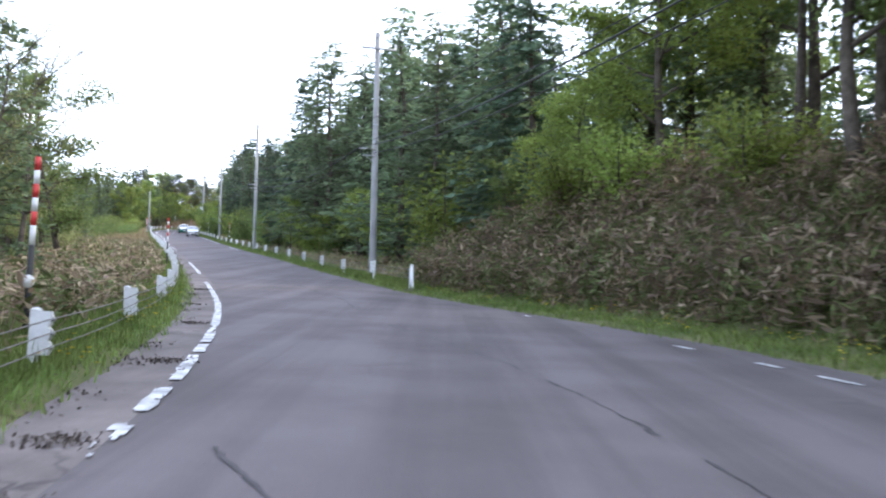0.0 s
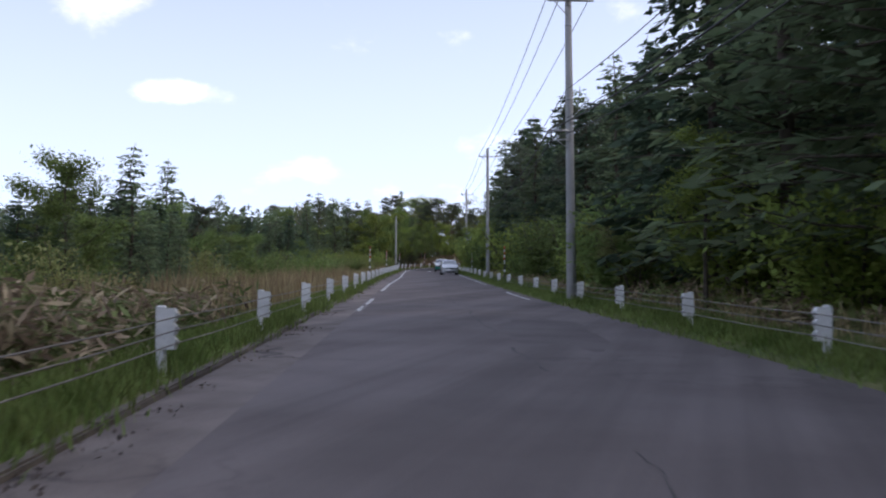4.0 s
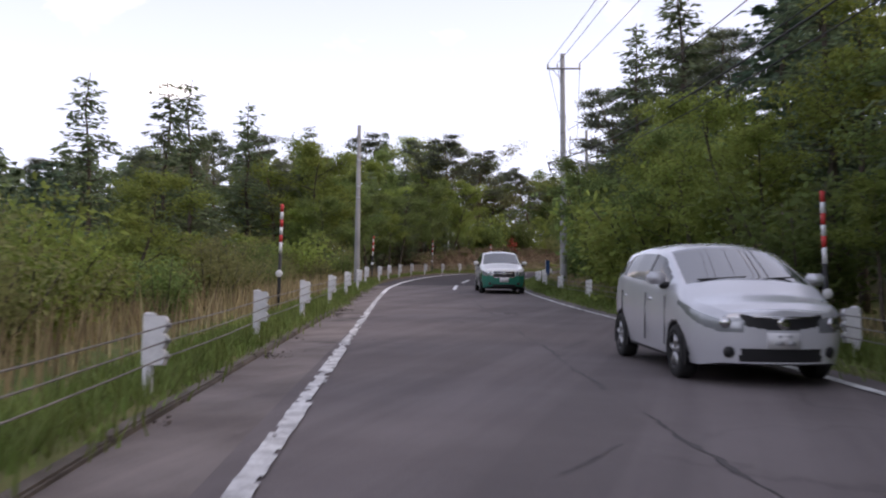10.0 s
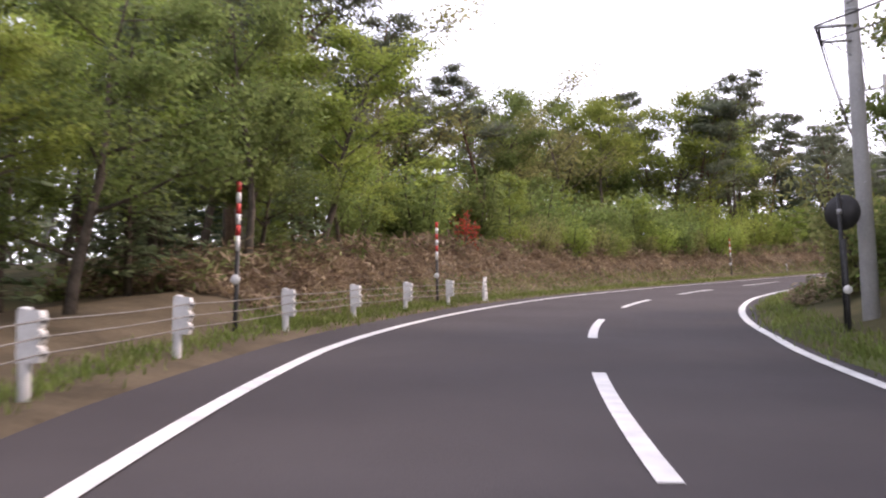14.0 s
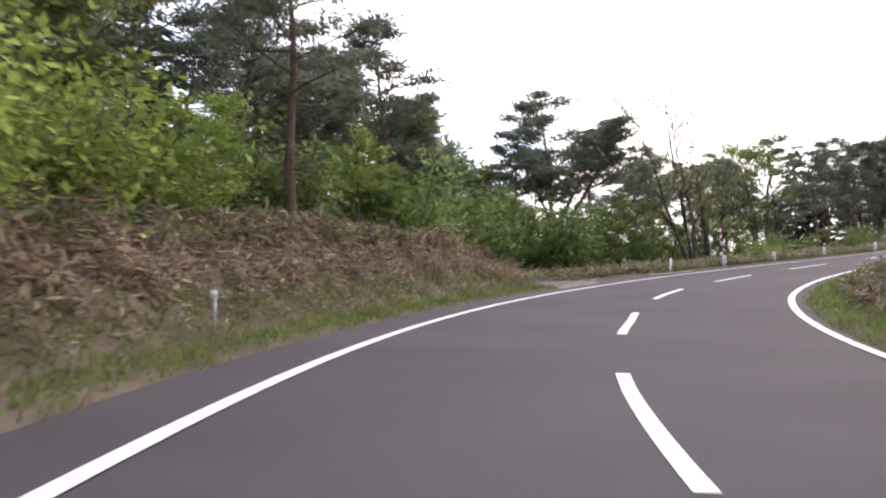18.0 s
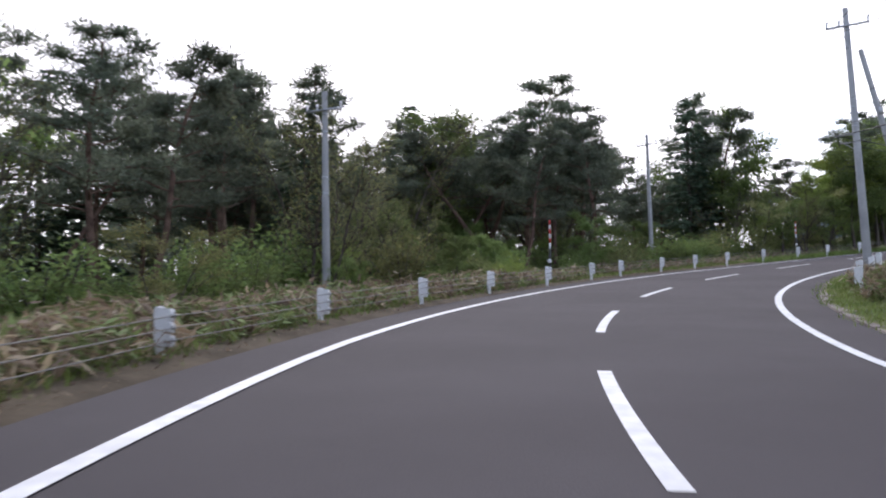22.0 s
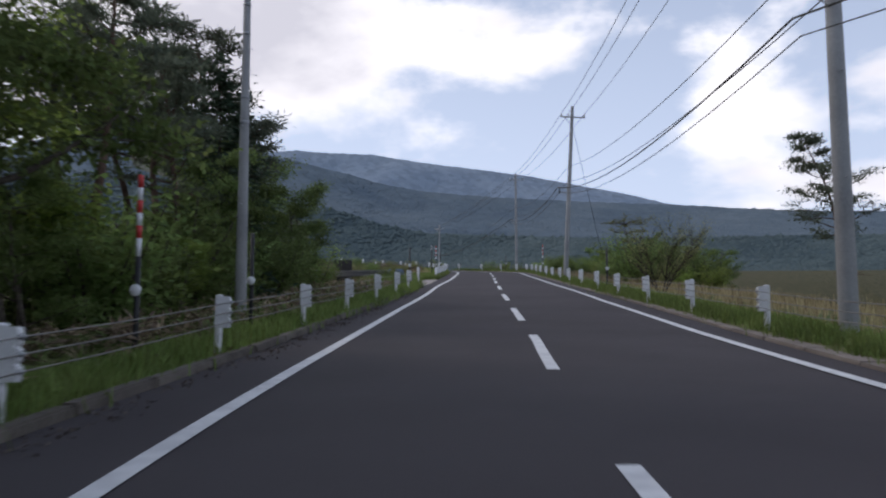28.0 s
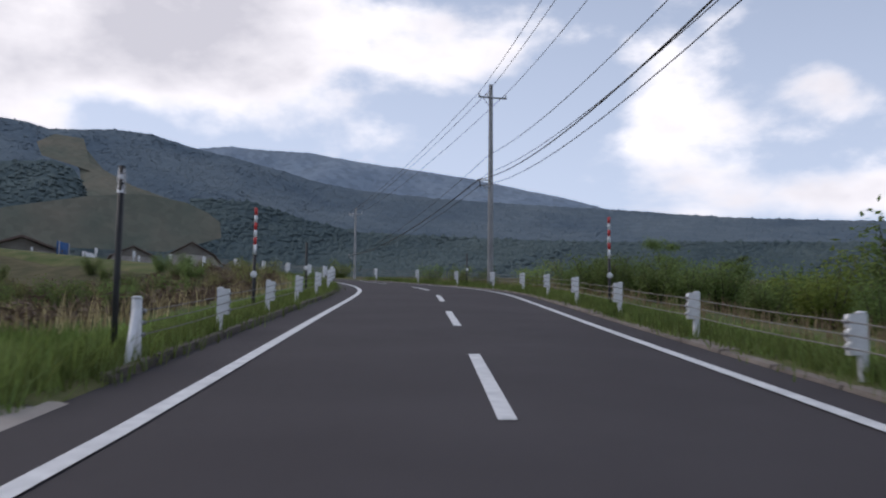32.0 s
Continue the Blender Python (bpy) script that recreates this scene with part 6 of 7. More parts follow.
tagged(mesh_object("loose_stones", v.reshape(-1, 3), [tuple(int(i) for i in q) for q in (quads[None] + 6 * np.arange(len(p))[:, None, None]).reshape(-1, 3)], STONE), "loose grey stones scattered over the lay-by", "stones", kind="stuff")

# kerbs: single stones laid end to end
def kerb_run(a, b, edge, side, width, height, label, mat=KERB):
    holder = tagged(new("kerb"), label, "kerb", kind="structure")
    bm = box(bmesh.new(), (-0.985, -width / 2, -0.25), (0.985, width / 2, height), 0.02)
    me = bpy.data.meshes.new("kerb_stone")
    bm.to_mesh(me); bm.free()
    me.materials.append(mat)
    rnd = random.Random(int(a))
    k = 0
    s = a
    while s < b:
        p = road_xyz(s, float(edge(s)) + side * (width / 2 + 0.0))
        ob = new("kerb_stone", me)
        ob.parent = holder
        slope = math.degrees(math.atan2(float(np.interp(s + 1, SS, CZ) - np.interp(s - 1, SS, CZ)), 2))
        ob.matrix_basis = pose(p[0], p[1], p[2] + rnd.uniform(-0.012, 0.012), 0, -slope, heading(s) + math.degrees(math.atan2(-float(edge(s + 1) - edge(s - 1)), 2)) + rnd.uniform(-0.4, 0.4))
        s += 2.0


kerb_run(24, 184, edge_l, -1, 0.14, 0.045, "low dark weathered kerb along the old road")
kerb_run(396, 445, edge_l, -1, 0.16, 0.10, "low weathered kerb below the grass verge")
kerb_run(464, 520, edge_l, -1, 0.16, 0.10, "low weathered kerb past the side road")
kerb_run(314, 520, edge_r, 1, 0.42, 0.045, "broad brown gutter kerb along the bend", GUTTER)

# soil washed onto the shoulder, and patches in the old road
PATCH = asphalt("patched asphalt", (0.112, 0.096, 0.095), (0.148, 0.129, 0.127), 0.1, 0.8)
PATCH_DARK = asphalt("dark tarred patch", (0.098, 0.084, 0.083), (0.136, 0.118, 0.116), 0.1, 0.8)


def blot(name, s, lat, length, width, mat, label, seed, ragged=0.35, height=0.02):
    """A ragged flat patch lying on the road."""
    rnd = np.random.RandomState(seed)
    n = 44
    a = np.linspace(0, 2 * np.pi, n, endpoint=False)
    r = 1 + ragged * sum(np.sin(k_ * a + rnd.uniform(0, 6.28)) * rnd.uniform(0.3, 1) / k_ ** 0.8 for k_ in range(2, 10)) * 0.5
    ring_ = road_xyz(s + length / 2 * np.cos(a) * r, lat + width / 2 * np.sin(a) * r, height)
    mid = road_xyz(np.array([s]), np.array([lat]), height + 0.008)
    verts = np.concatenate([mid, ring_])
    return tagged(mesh_object(name, verts, [(0, 1 + k, 1 + (k + 1) % n) for k in range(n)], mat), label, "road patch", kind="structure")


for k, (s, lat, length, width, mat) in enumerate(((90.5, 2.4, 2.6, 1.1, PATCH_DARK), (88.4, 0.8, 0.7, 2.2, PATCH_DARK), (112, 2.6, 6, 1.6, PATCH), (124, 3.0, 3.0, 1.4, PATCH), (141, 0.3, 0.6, 0.4, PATCH), (141.5, 1.3, 0.6, 0.4, PATCH), (140, 2.6, 3, 0.8, PATCH_DARK), (72, 2.6, 9, 1.6, PATCH), (166, 2.4, 4, 0.6, PATCH_DARK), (161, 0.9, 0.7, 0.3, PATCH_DARK))):
    blot("asphalt_patch", s, lat, length, width, mat, "uneven asphalt repair patch in the old road", 950 + k, 0.7 if width > 0.6 else 1.0, 0.016)

# the old paving joint: a wandering tar-filled crack with short branches
TAR = material("tar in the paving joint", (0.042, 0.037, 0.036), (0.085, 0.074, 0.073), scale=3, rough=0.8, bump=0.3, fine=30, coords_from="World")
seam_lat = keyed((0, 2.3), (9, 2.2), (14, 1.9), (19, 1.4), (28, 1.75), (45, 1.12), (60, 1.45), (90, 1.6), (103, 1.92), (135, 2.2), (166, 1.9), (177, 1.72), (186, 1.6))


def crack(s0, s1, lat0, lat1, wide, seed, gaps=0.0, follow=None):
    rnd = np.random.RandomState(seed)
    s = stations(s0, s1, 0.12)
    n = len(s)
    wander = np.cumsum(rnd.normal(0, 0.012, n))
    wander -= np.linspace(wander[0], wander[-1], n)
    lat = (follow(s) if follow else np.linspace(lat0, lat1, n)) + wander + rnd.normal(0, 0.008, n)
    w = wide * rnd.uniform(0.35, 1.3, n) * (0.6 + 0.4 * np.sin(s * 1.7 + seed))
    rows_ = np.stack([road_xyz(s, lat - w / 2, 0.0165), road_xyz(s, lat + w / 2, 0.0165)], 1).reshape(-1, 3)
    keep = np.convolve(rnd.rand(n), np.ones(25) / 25, "same") > gaps
    faces = [(2 * k, 2 * k + 1, 2 * k + 3, 2 * k + 2) for k in range(n - 1) if keep[k]]
    if faces:
        tagged(mesh_object("road_crack", rows_, faces, TAR), "dark tar-filled crack in the old asphalt", "road crack", kind="structure")


for k in range(9):
    crack(2 + 20 * k, 21.5 + 20 * k, 0, 0, 0.07, 700 + k, 0.44, seam_lat)
rnd = random.Random(77)
for k in range(34):
    s0 = rnd.uniform(3, 182)
    base_lat = float(seam_lat(s0)) if k % 2 else rnd.uniform(-0.6, 4.0)
    run = rnd.uniform(0.5, 2.4)
    crack(s0, s0 + run, base_lat, base_lat + rnd.uniform(-0.9, 0.9), 0.045, 740 + k)

# ---------------------------------------------------------------- things beside the bend
BLUE = material("blue banner cloth", (0.02, 0.07, 0.20), (0.05, 0.14, 0.32), scale=4, rough=0.8, bump=0.1)
BLUEGREY = material("blue grey painted steel", (0.10, 0.14, 0.19), (0.17, 0.22, 0.28), scale=4, rough=0.6, bump=0.1)
TAN = material("stained concrete block", (0.36, 0.29, 0.18), (0.55, 0.47, 0.33), scale=4, rough=1, bump=0.4)
BROWNSTONE = material("reddish weathered stone", (0.09, 0.06, 0.05), (0.19, 0.13, 0.11), scale=3, rough=1, bump=0.5)
DARK = material("dark weathered timber", (0.02, 0.018, 0.016), (0.05, 0.045, 0.04), scale=5, rough=1, bump=0.4)
MIRROR = bpy.data.materials.new("mirror")
MIRROR.use_nodes = True
MIRROR.node_tree.nodes["Principled BSDF"].inputs["Metallic"].default_value = 1.0
MIRROR.node_tree.nodes["Principled BSDF"].inputs["Roughness"].default_value = 0.04

banner = tagged(new("banner"), "narrow blue banner on a thin pole behind the barrier", "banner")
part("pole", lathe(bmesh.new(), [(0.018, -0.3), (0.018, 1.55)], 8), STEEL, banner)
bm = bmesh.new()
cols_ = []
for i in range(5):
    cols_.append([bm.verts.new((0.02 + 0.055 * i, 0.03 * math.sin(i * 1.3 + j), 0.5 + 0.2 * j)) for j in range(6)])
for a, b in zip(cols_, cols_[1:]):
    for j in range(5):
        bm.faces.new((a[j], b[j], b[j + 1], a[j + 1]))
bmesh.ops.solidify(bm, geom=bm.faces[:], thickness=0.006)
part("cloth", bm, BLUE, banner, "blue cloth")
banner.matrix_basis = stand(200.5, 5.6, -0.32, rz=-90)

mirror = tagged(new("traffic_mirror"), "round convex traffic mirror on a dark pole", "traffic mirror")
part("pole", lathe(bmesh.new(), [(0.04, -0.4), (0.04, 2.5)], 10), BLACK, mirror)
bm = lathe(bmesh.new(), [(0.02, -0.10), (0.2, -0.06), (0.33, 0.0), (0.34, 0.03), (0.31, 0.03)], 24)
bmesh.ops.transform(bm, matrix=pose(-0.12, 0, 2.15, 0, -90, 0) @ pose(0, 0, 0, 0, 0, 0), verts=bm.verts)
part("back_shell", bm, BLACK, mirror, "dark back shell")
bm = lathe(bmesh.new(), [(0.31, 0.032), (0.2, 0.055), (0.02, 0.07)], 24)
bmesh.ops.transform(bm, matrix=pose(-0.12, 0, 2.15, 0, -90, 0), verts=bm.verts)
part("mirror_face", bm, MIRROR, mirror, "convex mirror face")
part("clamp", box(bmesh.new(), (-0.1, -0.04, 2.1), (0.05, 0.04, 2.2), 0.01), STEEL, mirror)
mirror.matrix_basis = stand(216.2, 5.8, rz=150)


def w_beam(bm, a, b):
    """A corrugated guard rail beam from a to b."""
    a, b = Vector(a), Vector(b)
    along = (b - a).normalized()
    side = Vector((-along.y, along.x, 0))
    prof = [(0.0, -0.16), (0.05, -0.12), (0.05, -0.06), (0.0, -0.02), (0.0, 0.02), (0.05, 0.06), (0.05, 0.12), (0.0, 0.16)]
    rows_ = [[bm.verts.new(p + side * d + Vector((0, 0, z))) for d, z in prof] for p in (a, b)]
    for k in range(7):
        bm.faces.new((rows_[0][k], rows_[0][k + 1], rows_[1][k + 1], rows_[1][k]))
    bmesh.ops.solidify(bm, geom=bm.faces[:], thickness=0.006)
    return bm


rail = tagged(new("guard_rail"), "grey steel guard rail along the side road", "guard rail")
base = stand(448.2, -4.9)
inv = base.inverted()
ends_ = [np.array(stand(448.4 + 0.42 * k, -5.0 - 4.0 * k) @ Vector((0, 0, 0))) for k in range(5)]
for k, (a, b) in enumerate(zip(ends_, ends_[1:])):
    a_, b_ = inv @ Vector(a), inv @ Vector(b)
    part("beam", w_beam(bmesh.new(), a_ + Vector((0, 0, 0.62)), b_ + Vector((0, 0, 0.62))), STEEL, rail)
for e in ends_:
    q = inv @ Vector(e)
    part("post", rod(bmesh.new(), q + Vector((-0.09, 0, -0.5)), q + Vector((-0.09, 0, 0.82)), 0.06, 10), BLUEGREY, rail)
rail.matrix_basis = base
cap = tagged(new("rail_terminal"), "blue grey steel end cap of a guard rail", "guard rail")
part("cap_box", box(bmesh.new(), (-0.2, -0.22, 0.42), (0.25, 0.22, 0.8), 0.05), BLUEGREY, cap)
part("post", lathe(bmesh.new(), [(0.06, -0.3), (0.06, 0.45)], 10), BLUEGREY, cap)
cap.matrix_basis = stand(447.9, -4.45)
block = tagged(new("concrete_block"), "small tan concrete block with an iron rod", "concrete block")
bm = box(bmesh.new(), (-0.2, -0.24, -0.05), (0.2, 0.24, 0.36), 0.012)
for v in bm.verts:
    if v.co.z > 0.2:
        v.co.x *= 1.25; v.co.y *= 1.2
part("block", bm, TAN, block)
part("rod", rod(bmesh.new(), (0, 0.1, 0.36), (0.02, 0.1, 0.56), 0.018, 6), BLACK, block)
part("rod", rod(bmesh.new(), (0.05, -0.3, 0.06), (0.1, -1.1, 0.05), 0.016, 6), BLACK, block)
block.matrix_basis = stand(457.4, -4.95, rz=20)
pillar = tagged(new("gate_pillar"), "squat reddish stone gate pillar with dark top boards", "pillar")
part("stone", box(bmesh.new(), (-0.35, -0.42, -0.3), (0.35, 0.42, 1.3), 0.04), BROWNSTONE, pillar)
part("board", box(bmesh.new(), (-0.3, -1.5, -0.3), (0.25, -0.46, 1.35), 0.03), DARK, pillar, "dark timber boarding")
pillar.matrix_basis = stand(453.5, -9.2, rz=10)
sign = copy_thing(MARKERS[0], stand(456.5, -11.0))
notice = tagged(new("notice_plate"), "small white notice plate on a marker pole", "sign")
part("plate", box(bmesh.new(), (-0.08, -0.14, 1.35), (-0.06, 0.14, 1.75), 0.01), WHITE, notice)
for k in range(3):
    part("text_bar", box(bmesh.new(), (-0.085, -0.09, 1.45 + 0.09 * k), (-0.08, 0.09, 1.49 + 0.09 * k)), BLACK, notice)
part("strap", box(bmesh.new(), (-0.06, -0.03, 1.5), (0.04, 0.03, 1.56), 0.004), STEEL, notice)
notice.matrix_basis = stand(456.5, -11.0)
reflector = tagged(new("delineator"), "short white delineator stake in the grass bank", "delineator")
part("stake", lathe(bmesh.new(), [(0.02, -0.2), (0.02, 0.6)], 8), STEEL, reflector)
part("reflector", box(bmesh.new(), (-0.03, -0.05, 0.5), (-0.02, 0.05, 0.62), 0.008), WHITE, reflector)
reflector.matrix_basis = stand(265.5, -4.2)


# ---------------------------------------------------------------- oncoming cars, at rest in their lane
def glossy(name, colour, rough=0.25, metal=0.0, coat=0.6):
    m = material(name, tuple(c * 0.92 for c in colour), colour, scale=1.5, rough=rough, metal=metal, bump=0.0)
    m.node_tree.nodes["Principled BSDF"].inputs["Coat Weight"].default_value = coat
    return m


SILVER = glossy("silver car paint", (0.66, 0.67, 0.70), 0.25, 0.3)
CARWHITE = glossy("white car paint", (0.74, 0.74, 0.72))
CARGREEN = glossy("dark green car paint", (0.02, 0.17, 0.12))
GLASS = glossy("dark window glass", (0.02, 0.023, 0.024), 0.06, 0.0, 0.0)
WINDSCREEN = glossy("raked windscreen glass", (0.05, 0.054, 0.055), 0.03, 0.0, 1.0)
WINDSCREEN.node_tree.nodes["Principled BSDF"].inputs["IOR"].default_value = 1.9
WINDSCREEN.node_tree.nodes["Principled BSDF"].inputs["Specular IOR Level"].default_value = 0.5
TYRE = material("tyre rubber", (0.012, 0.012, 0.012), (0.03, 0.03, 0.03), rough=0.9, bump=0.2)
TRIM = glossy("black plastic trim", (0.015, 0.015, 0.016), 0.5, 0, 0)
LAMP = glossy("clear headlamp over a dark bowl", (0.36, 0.38, 0.40), 0.12, 0.5, 1.0)
ALLOY = glossy("alloy wheel", (0.5, 0.5, 0.51), 0.3, 0.7, 0.2)
CHROME = glossy("chrome", (0.6, 0.6, 0.6), 0.12, 1.0, 0)


def car(label, length, width, height, nose_z, hood_z, cowl_z, cowl, wind_top, body_mat, low_mat, wheel_r, axles, tall):
    """A car along x with its nose at +x: one smooth shell cut into body, glass, lamps, grille and arches. d runs in metres from the nose."""
    thing = tagged(new("car"), label, "car")
    h, w = height, width / 2
    two_tone = low_mat is not body_mat
    ds = np.unique(np.round(np.r_[0, 0.02, 0.05, 0.09, np.arange(0.12, length - 0.12, 0.032), length - 0.1, length - 0.06, length - 0.025, length], 3))

    def along(*pairs, blur=9):
        p = np.array(pairs, float)
        g = np.linspace(0, length, 401)
        fine = np.interp(g, p[:, 0], p[:, 1])
        fine = np.convolve(np.r_[[fine[0]] * blur, fine, [fine[-1]] * blur], np.ones(2 * blur + 1) / (2 * blur + 1), "valid")
        return np.interp(ds, g, fine)

    L_ = length
    tail = L_ - (0.42 if tall else 0.30)
    half = w * along((0, 0.68), (0.06, 0.78), (0.14, 0.87), (0.3, 0.95), (0.65, 0.995), (0.9, 1.0), (L_ - 0.8, 1.0), (L_ - 0.25, 0.965), (L_, 0.86))
    sill = along((0, 0.25), (0.25, 0.2), (0.9, 0.2), (L_ - 0.6, 0.22), (L_, 0.36)) + (0.05 if tall else 0)
    belt = along((0, nose_z - 0.08), (0.15, nose_z - 0.02), (0.5, hood_z - 0.06), (cowl, cowl_z - 0.05), (cowl + 0.9, cowl_z - 0.02), (L_ - 0.6, cowl_z + 0.08), (L_, cowl_z))
    edge_z = along((0, nose_z), (0.12, nose_z + 0.06), (0.5, hood_z), (cowl - 0.05, cowl_z), (cowl + 0.04, cowl_z + 0.03), (wind_top, h - 0.13), (wind_top + 0.35, h - 0.085), (tail - 0.9, h - 0.08), (tail, h - 0.14), (L_ - 0.06, cowl_z + 0.12), (L_, cowl_z + 0.02), blur=6)
    top_z = along((0, nose_z + 0.03), (0.12, nose_z + 0.10), (0.5, hood_z + 0.055), (cowl - 0.05, cowl_z + 0.06), (cowl + 0.04, cowl_z + 0.09), (wind_top, h - 0.05), (wind_top + 0.35, h - 0.005), (tail - 0.9, h), (tail, h - 0.06), (L_ - 0.06, cowl_z + 0.17), (L_, cowl_z + 0.05), blur=6)
    edge_w = half * along((0, 0.90), (0.5, 0.86), (cowl, 0.88), (wind_top, 0.765), (wind_top + 0.6, 0.745), (tail, 0.73), (L_, 0.86))
    low_n, up_n, glass_n, roof_n = 16, 12, 14, 10
    rows_ = []
    for i in range(len(ds)):
        x = L_ / 2 - ds[i]
        mid = sill[i] + (belt[i] - sill[i]) * 0.62
        col = [(half[i] * (0.93 + 0.07 * math.sin(t_ * 1.571)), sill[i] + (mid - sill[i]) * t_) for t_ in np.arange(low_n) / low_n]
        col += [(half[i] * (1 - 0.03 * t_ * t_), mid + (belt[i] - mid) * t_) for t_ in np.arange(up_n) / up_n]
        c0, c1 = half[i] * 0.97, edge_w[i]
        col += [(c0 + (c1 - c0) * (t_ - 0.10 * math.sin(math.pi * t_)), belt[i] + (edge_z[i] - belt[i]) * t_) for t_ in np.arange(glass_n) / glass_n]
        col += [(c1 * (1 - t_), edge_z[i] + (top_z[i] - edge_z[i]) * (1 - (1 - t_) ** 2.4)) for t_ in (np.arange(roof_n) / roof_n) ** 1.3]
        rows_.append([(x, y, z) for y, z in col] + [(x, 0.0, top_z[i])] + [(x, -y, z) for y, z in col[::-1]])
    m_ = len(rows_[0])
    n_half = (m_ - 1) // 2
    k_glass, k_roof = low_n + up_n, low_n + up_n + glass_n
    pieces = {}

    def lamp_side(d, z):
        """The part of the headlamp that wraps round onto the wing."""
        reach = 0.50 if tall else 0.74
        lo = nose_z - 0.20 + (0.10 if tall else 0.26) * d / reach
        hi = nose_z - 0.02 + (0.04 if tall else 0.12) * d / reach
        return d < reach and lo < z < hi

    for i in range(len(ds) - 1):
        d = (ds[i] + ds[i + 1]) / 2
        for j in range(m_ - 1):
            k = j if j < n_half else m_ - 2 - j
            side = 0 if j < n_half else 1
            quad = (rows_[i][j], rows_[i + 1][j], rows_[i + 1][j + 1], rows_[i][j + 1])
            y = abs(sum(p[1] for p in quad)) / 4
            z = sum(p[2] for p in quad) / 4
            if k < k_glass and any((d - a) ** 2 + (z - wheel_r) ** 2 < (wheel_r * 1.17) ** 2 for a in axles):
                continue
            name = "body"
            if k >= k_roof and cowl + 0.03 < d < wind_top - 0.0 and y < edge_w[i] * 0.955:
                name = "windshield"
            elif k >= k_roof and tail + 0.06 < d < L_ - 0.08 and y < edge_w[i] * 0.86:
                name = "rear_window"
            elif k_glass <= k < k_roof and d > cowl + 0.30 and d < tail - 0.02 and belt[i] + 0.035 < z < edge_z[i] - 0.055 and edge_z[i] - belt[i] > 0.2:
                bars = (cowl + 0.62, axles[0] + 1.22, axles[1] - 0.12)
                name = "pillar_trim" if any(abs(d - b) < 0.045 for b in bars[1:]) else ("front_window", "rear_door_window", "quarter_window")[sum(d > b for b in bars[1:])] + "_%d" % side
            elif k < k_glass and lamp_side(d, z):
                name = "headlight_%d" % side
            elif k < k_glass and tail + 0.12 < d and belt[i] - 0.26 < z < belt[i] - 0.02:
                name = "tail_light_%d" % side
            elif two_tone and z < nose_z - 0.17 + 0.1 * d and d < axles[0]:
                name = "bumper"
            elif z < 0.30 and tall or z < 0.24 and axles[0] < d < axles[1]:
                name = "sill_trim_%d" % side
            pieces.setdefault(name, []).append(quad)
    # nose and tail: rows across from side to side, bowed
    shares = np.linspace(1, -1, 41)
    for end, row in ((0, rows_[0]), (1, rows_[-1])):
        grid = [[(p[0] + ((0.11 + 0.05 * math.cos(3.6 * (p[2] - 0.45))) if end == 0 else -0.05) * (1 - q * q) ** 0.8, p[1] * q, p[2]) for q in shares] for p in row[:n_half + 1]]
        for j in range(n_half):
            for c in range(40):
                quad = (grid[j][c], grid[j + 1][c], grid[j + 1][c + 1], grid[j][c + 1])
                y = abs(sum(p[1] for p in quad)) / 4 / w
                z = sum(p[2] for p in quad) / 4
                side = 0 if c < 20 else 1
                name = "body"
                if end == 0:
                    lamp_lo = nose_z - 0.20 + (0.06 if tall else 0.0) * (0.8 - y)
                    if y > (0.51 if tall else 0.47) and lamp_lo < z < nose_z - 0.02 - (0.0 if tall else 0.10 * (0.8 - y)):
                        name = "headlight_%d" % side
                    elif tall and y < 0.47 and nose_z - 0.25 < z < nose_z - 0.03:
                        name = "grille"
                    elif not tall and y < 0.50 and nose_z - 0.17 + 0.05 * (y / 0.5) ** 2 < z < nose_z - 0.055 + 0.05 * (y / 0.5) ** 2:
                        name = "grille"
                    elif y < 0.5 and (z < 0.38 if tall else 0.27 < z < 0.40):
                        name = "intake"
                    elif two_tone and z < nose_z - 0.17:
                        name = "bumper"
                elif y > 0.6 and cowl_z - 0.26 < z < cowl_z - 0.02:
                    name = "tail_light_%d" % side
                elif 0.28 < z < 0.44:
                    name = "rear_bumper"
                pieces.setdefault(name, []).append(quad)
    looks = {"windshield": (WINDSCREEN, "windscreen reflecting the bright sky"), "pillar_trim": (TRIM, ""), "bumper": (low_mat, "dark green front bumper"), "sill_trim": (TRIM, ""), "grille": (TRIM, "black grille"), "intake": (TRIM, ""), "headlight": (LAMP, "clear headlight"), "tail_light": (RED, ""), "body": (body_mat, ""), "rear_bumper": (low_mat, "")}
    for name, quads in pieces.items():
        bm = bmesh.new()
        for q in quads:
            pts = [p for k, p in enumerate(q) if (Vector(p) - Vector(q[k - 1])).length > 1e-5]
            if len(pts) > 2:
                bm.faces.new([bm.verts.new(p) for p in pts])
        bmesh.ops.remove_doubles(bm, verts=bm.verts[:], dist=0.0008)
        bmesh.ops.recalc_face_normals(bm, faces=bm.faces[:])
        stem = name.rsplit("_", 1)[0] if name[-1] in "01" else name
        mat, text = looks.get(stem, (GLASS, ""))
        part(stem, bm, mat, thing, text)
    # nose details sit on the bowed front
    front = L_ / 2 + 0.11

    def nose_x(z, y=0.0):
        return L_ / 2 + (0.11 + 0.05 * math.cos(3.6 * (z - 0.45))) * (1 - min(1, abs(y) / (w * 0.7)) ** 2) ** 0.8

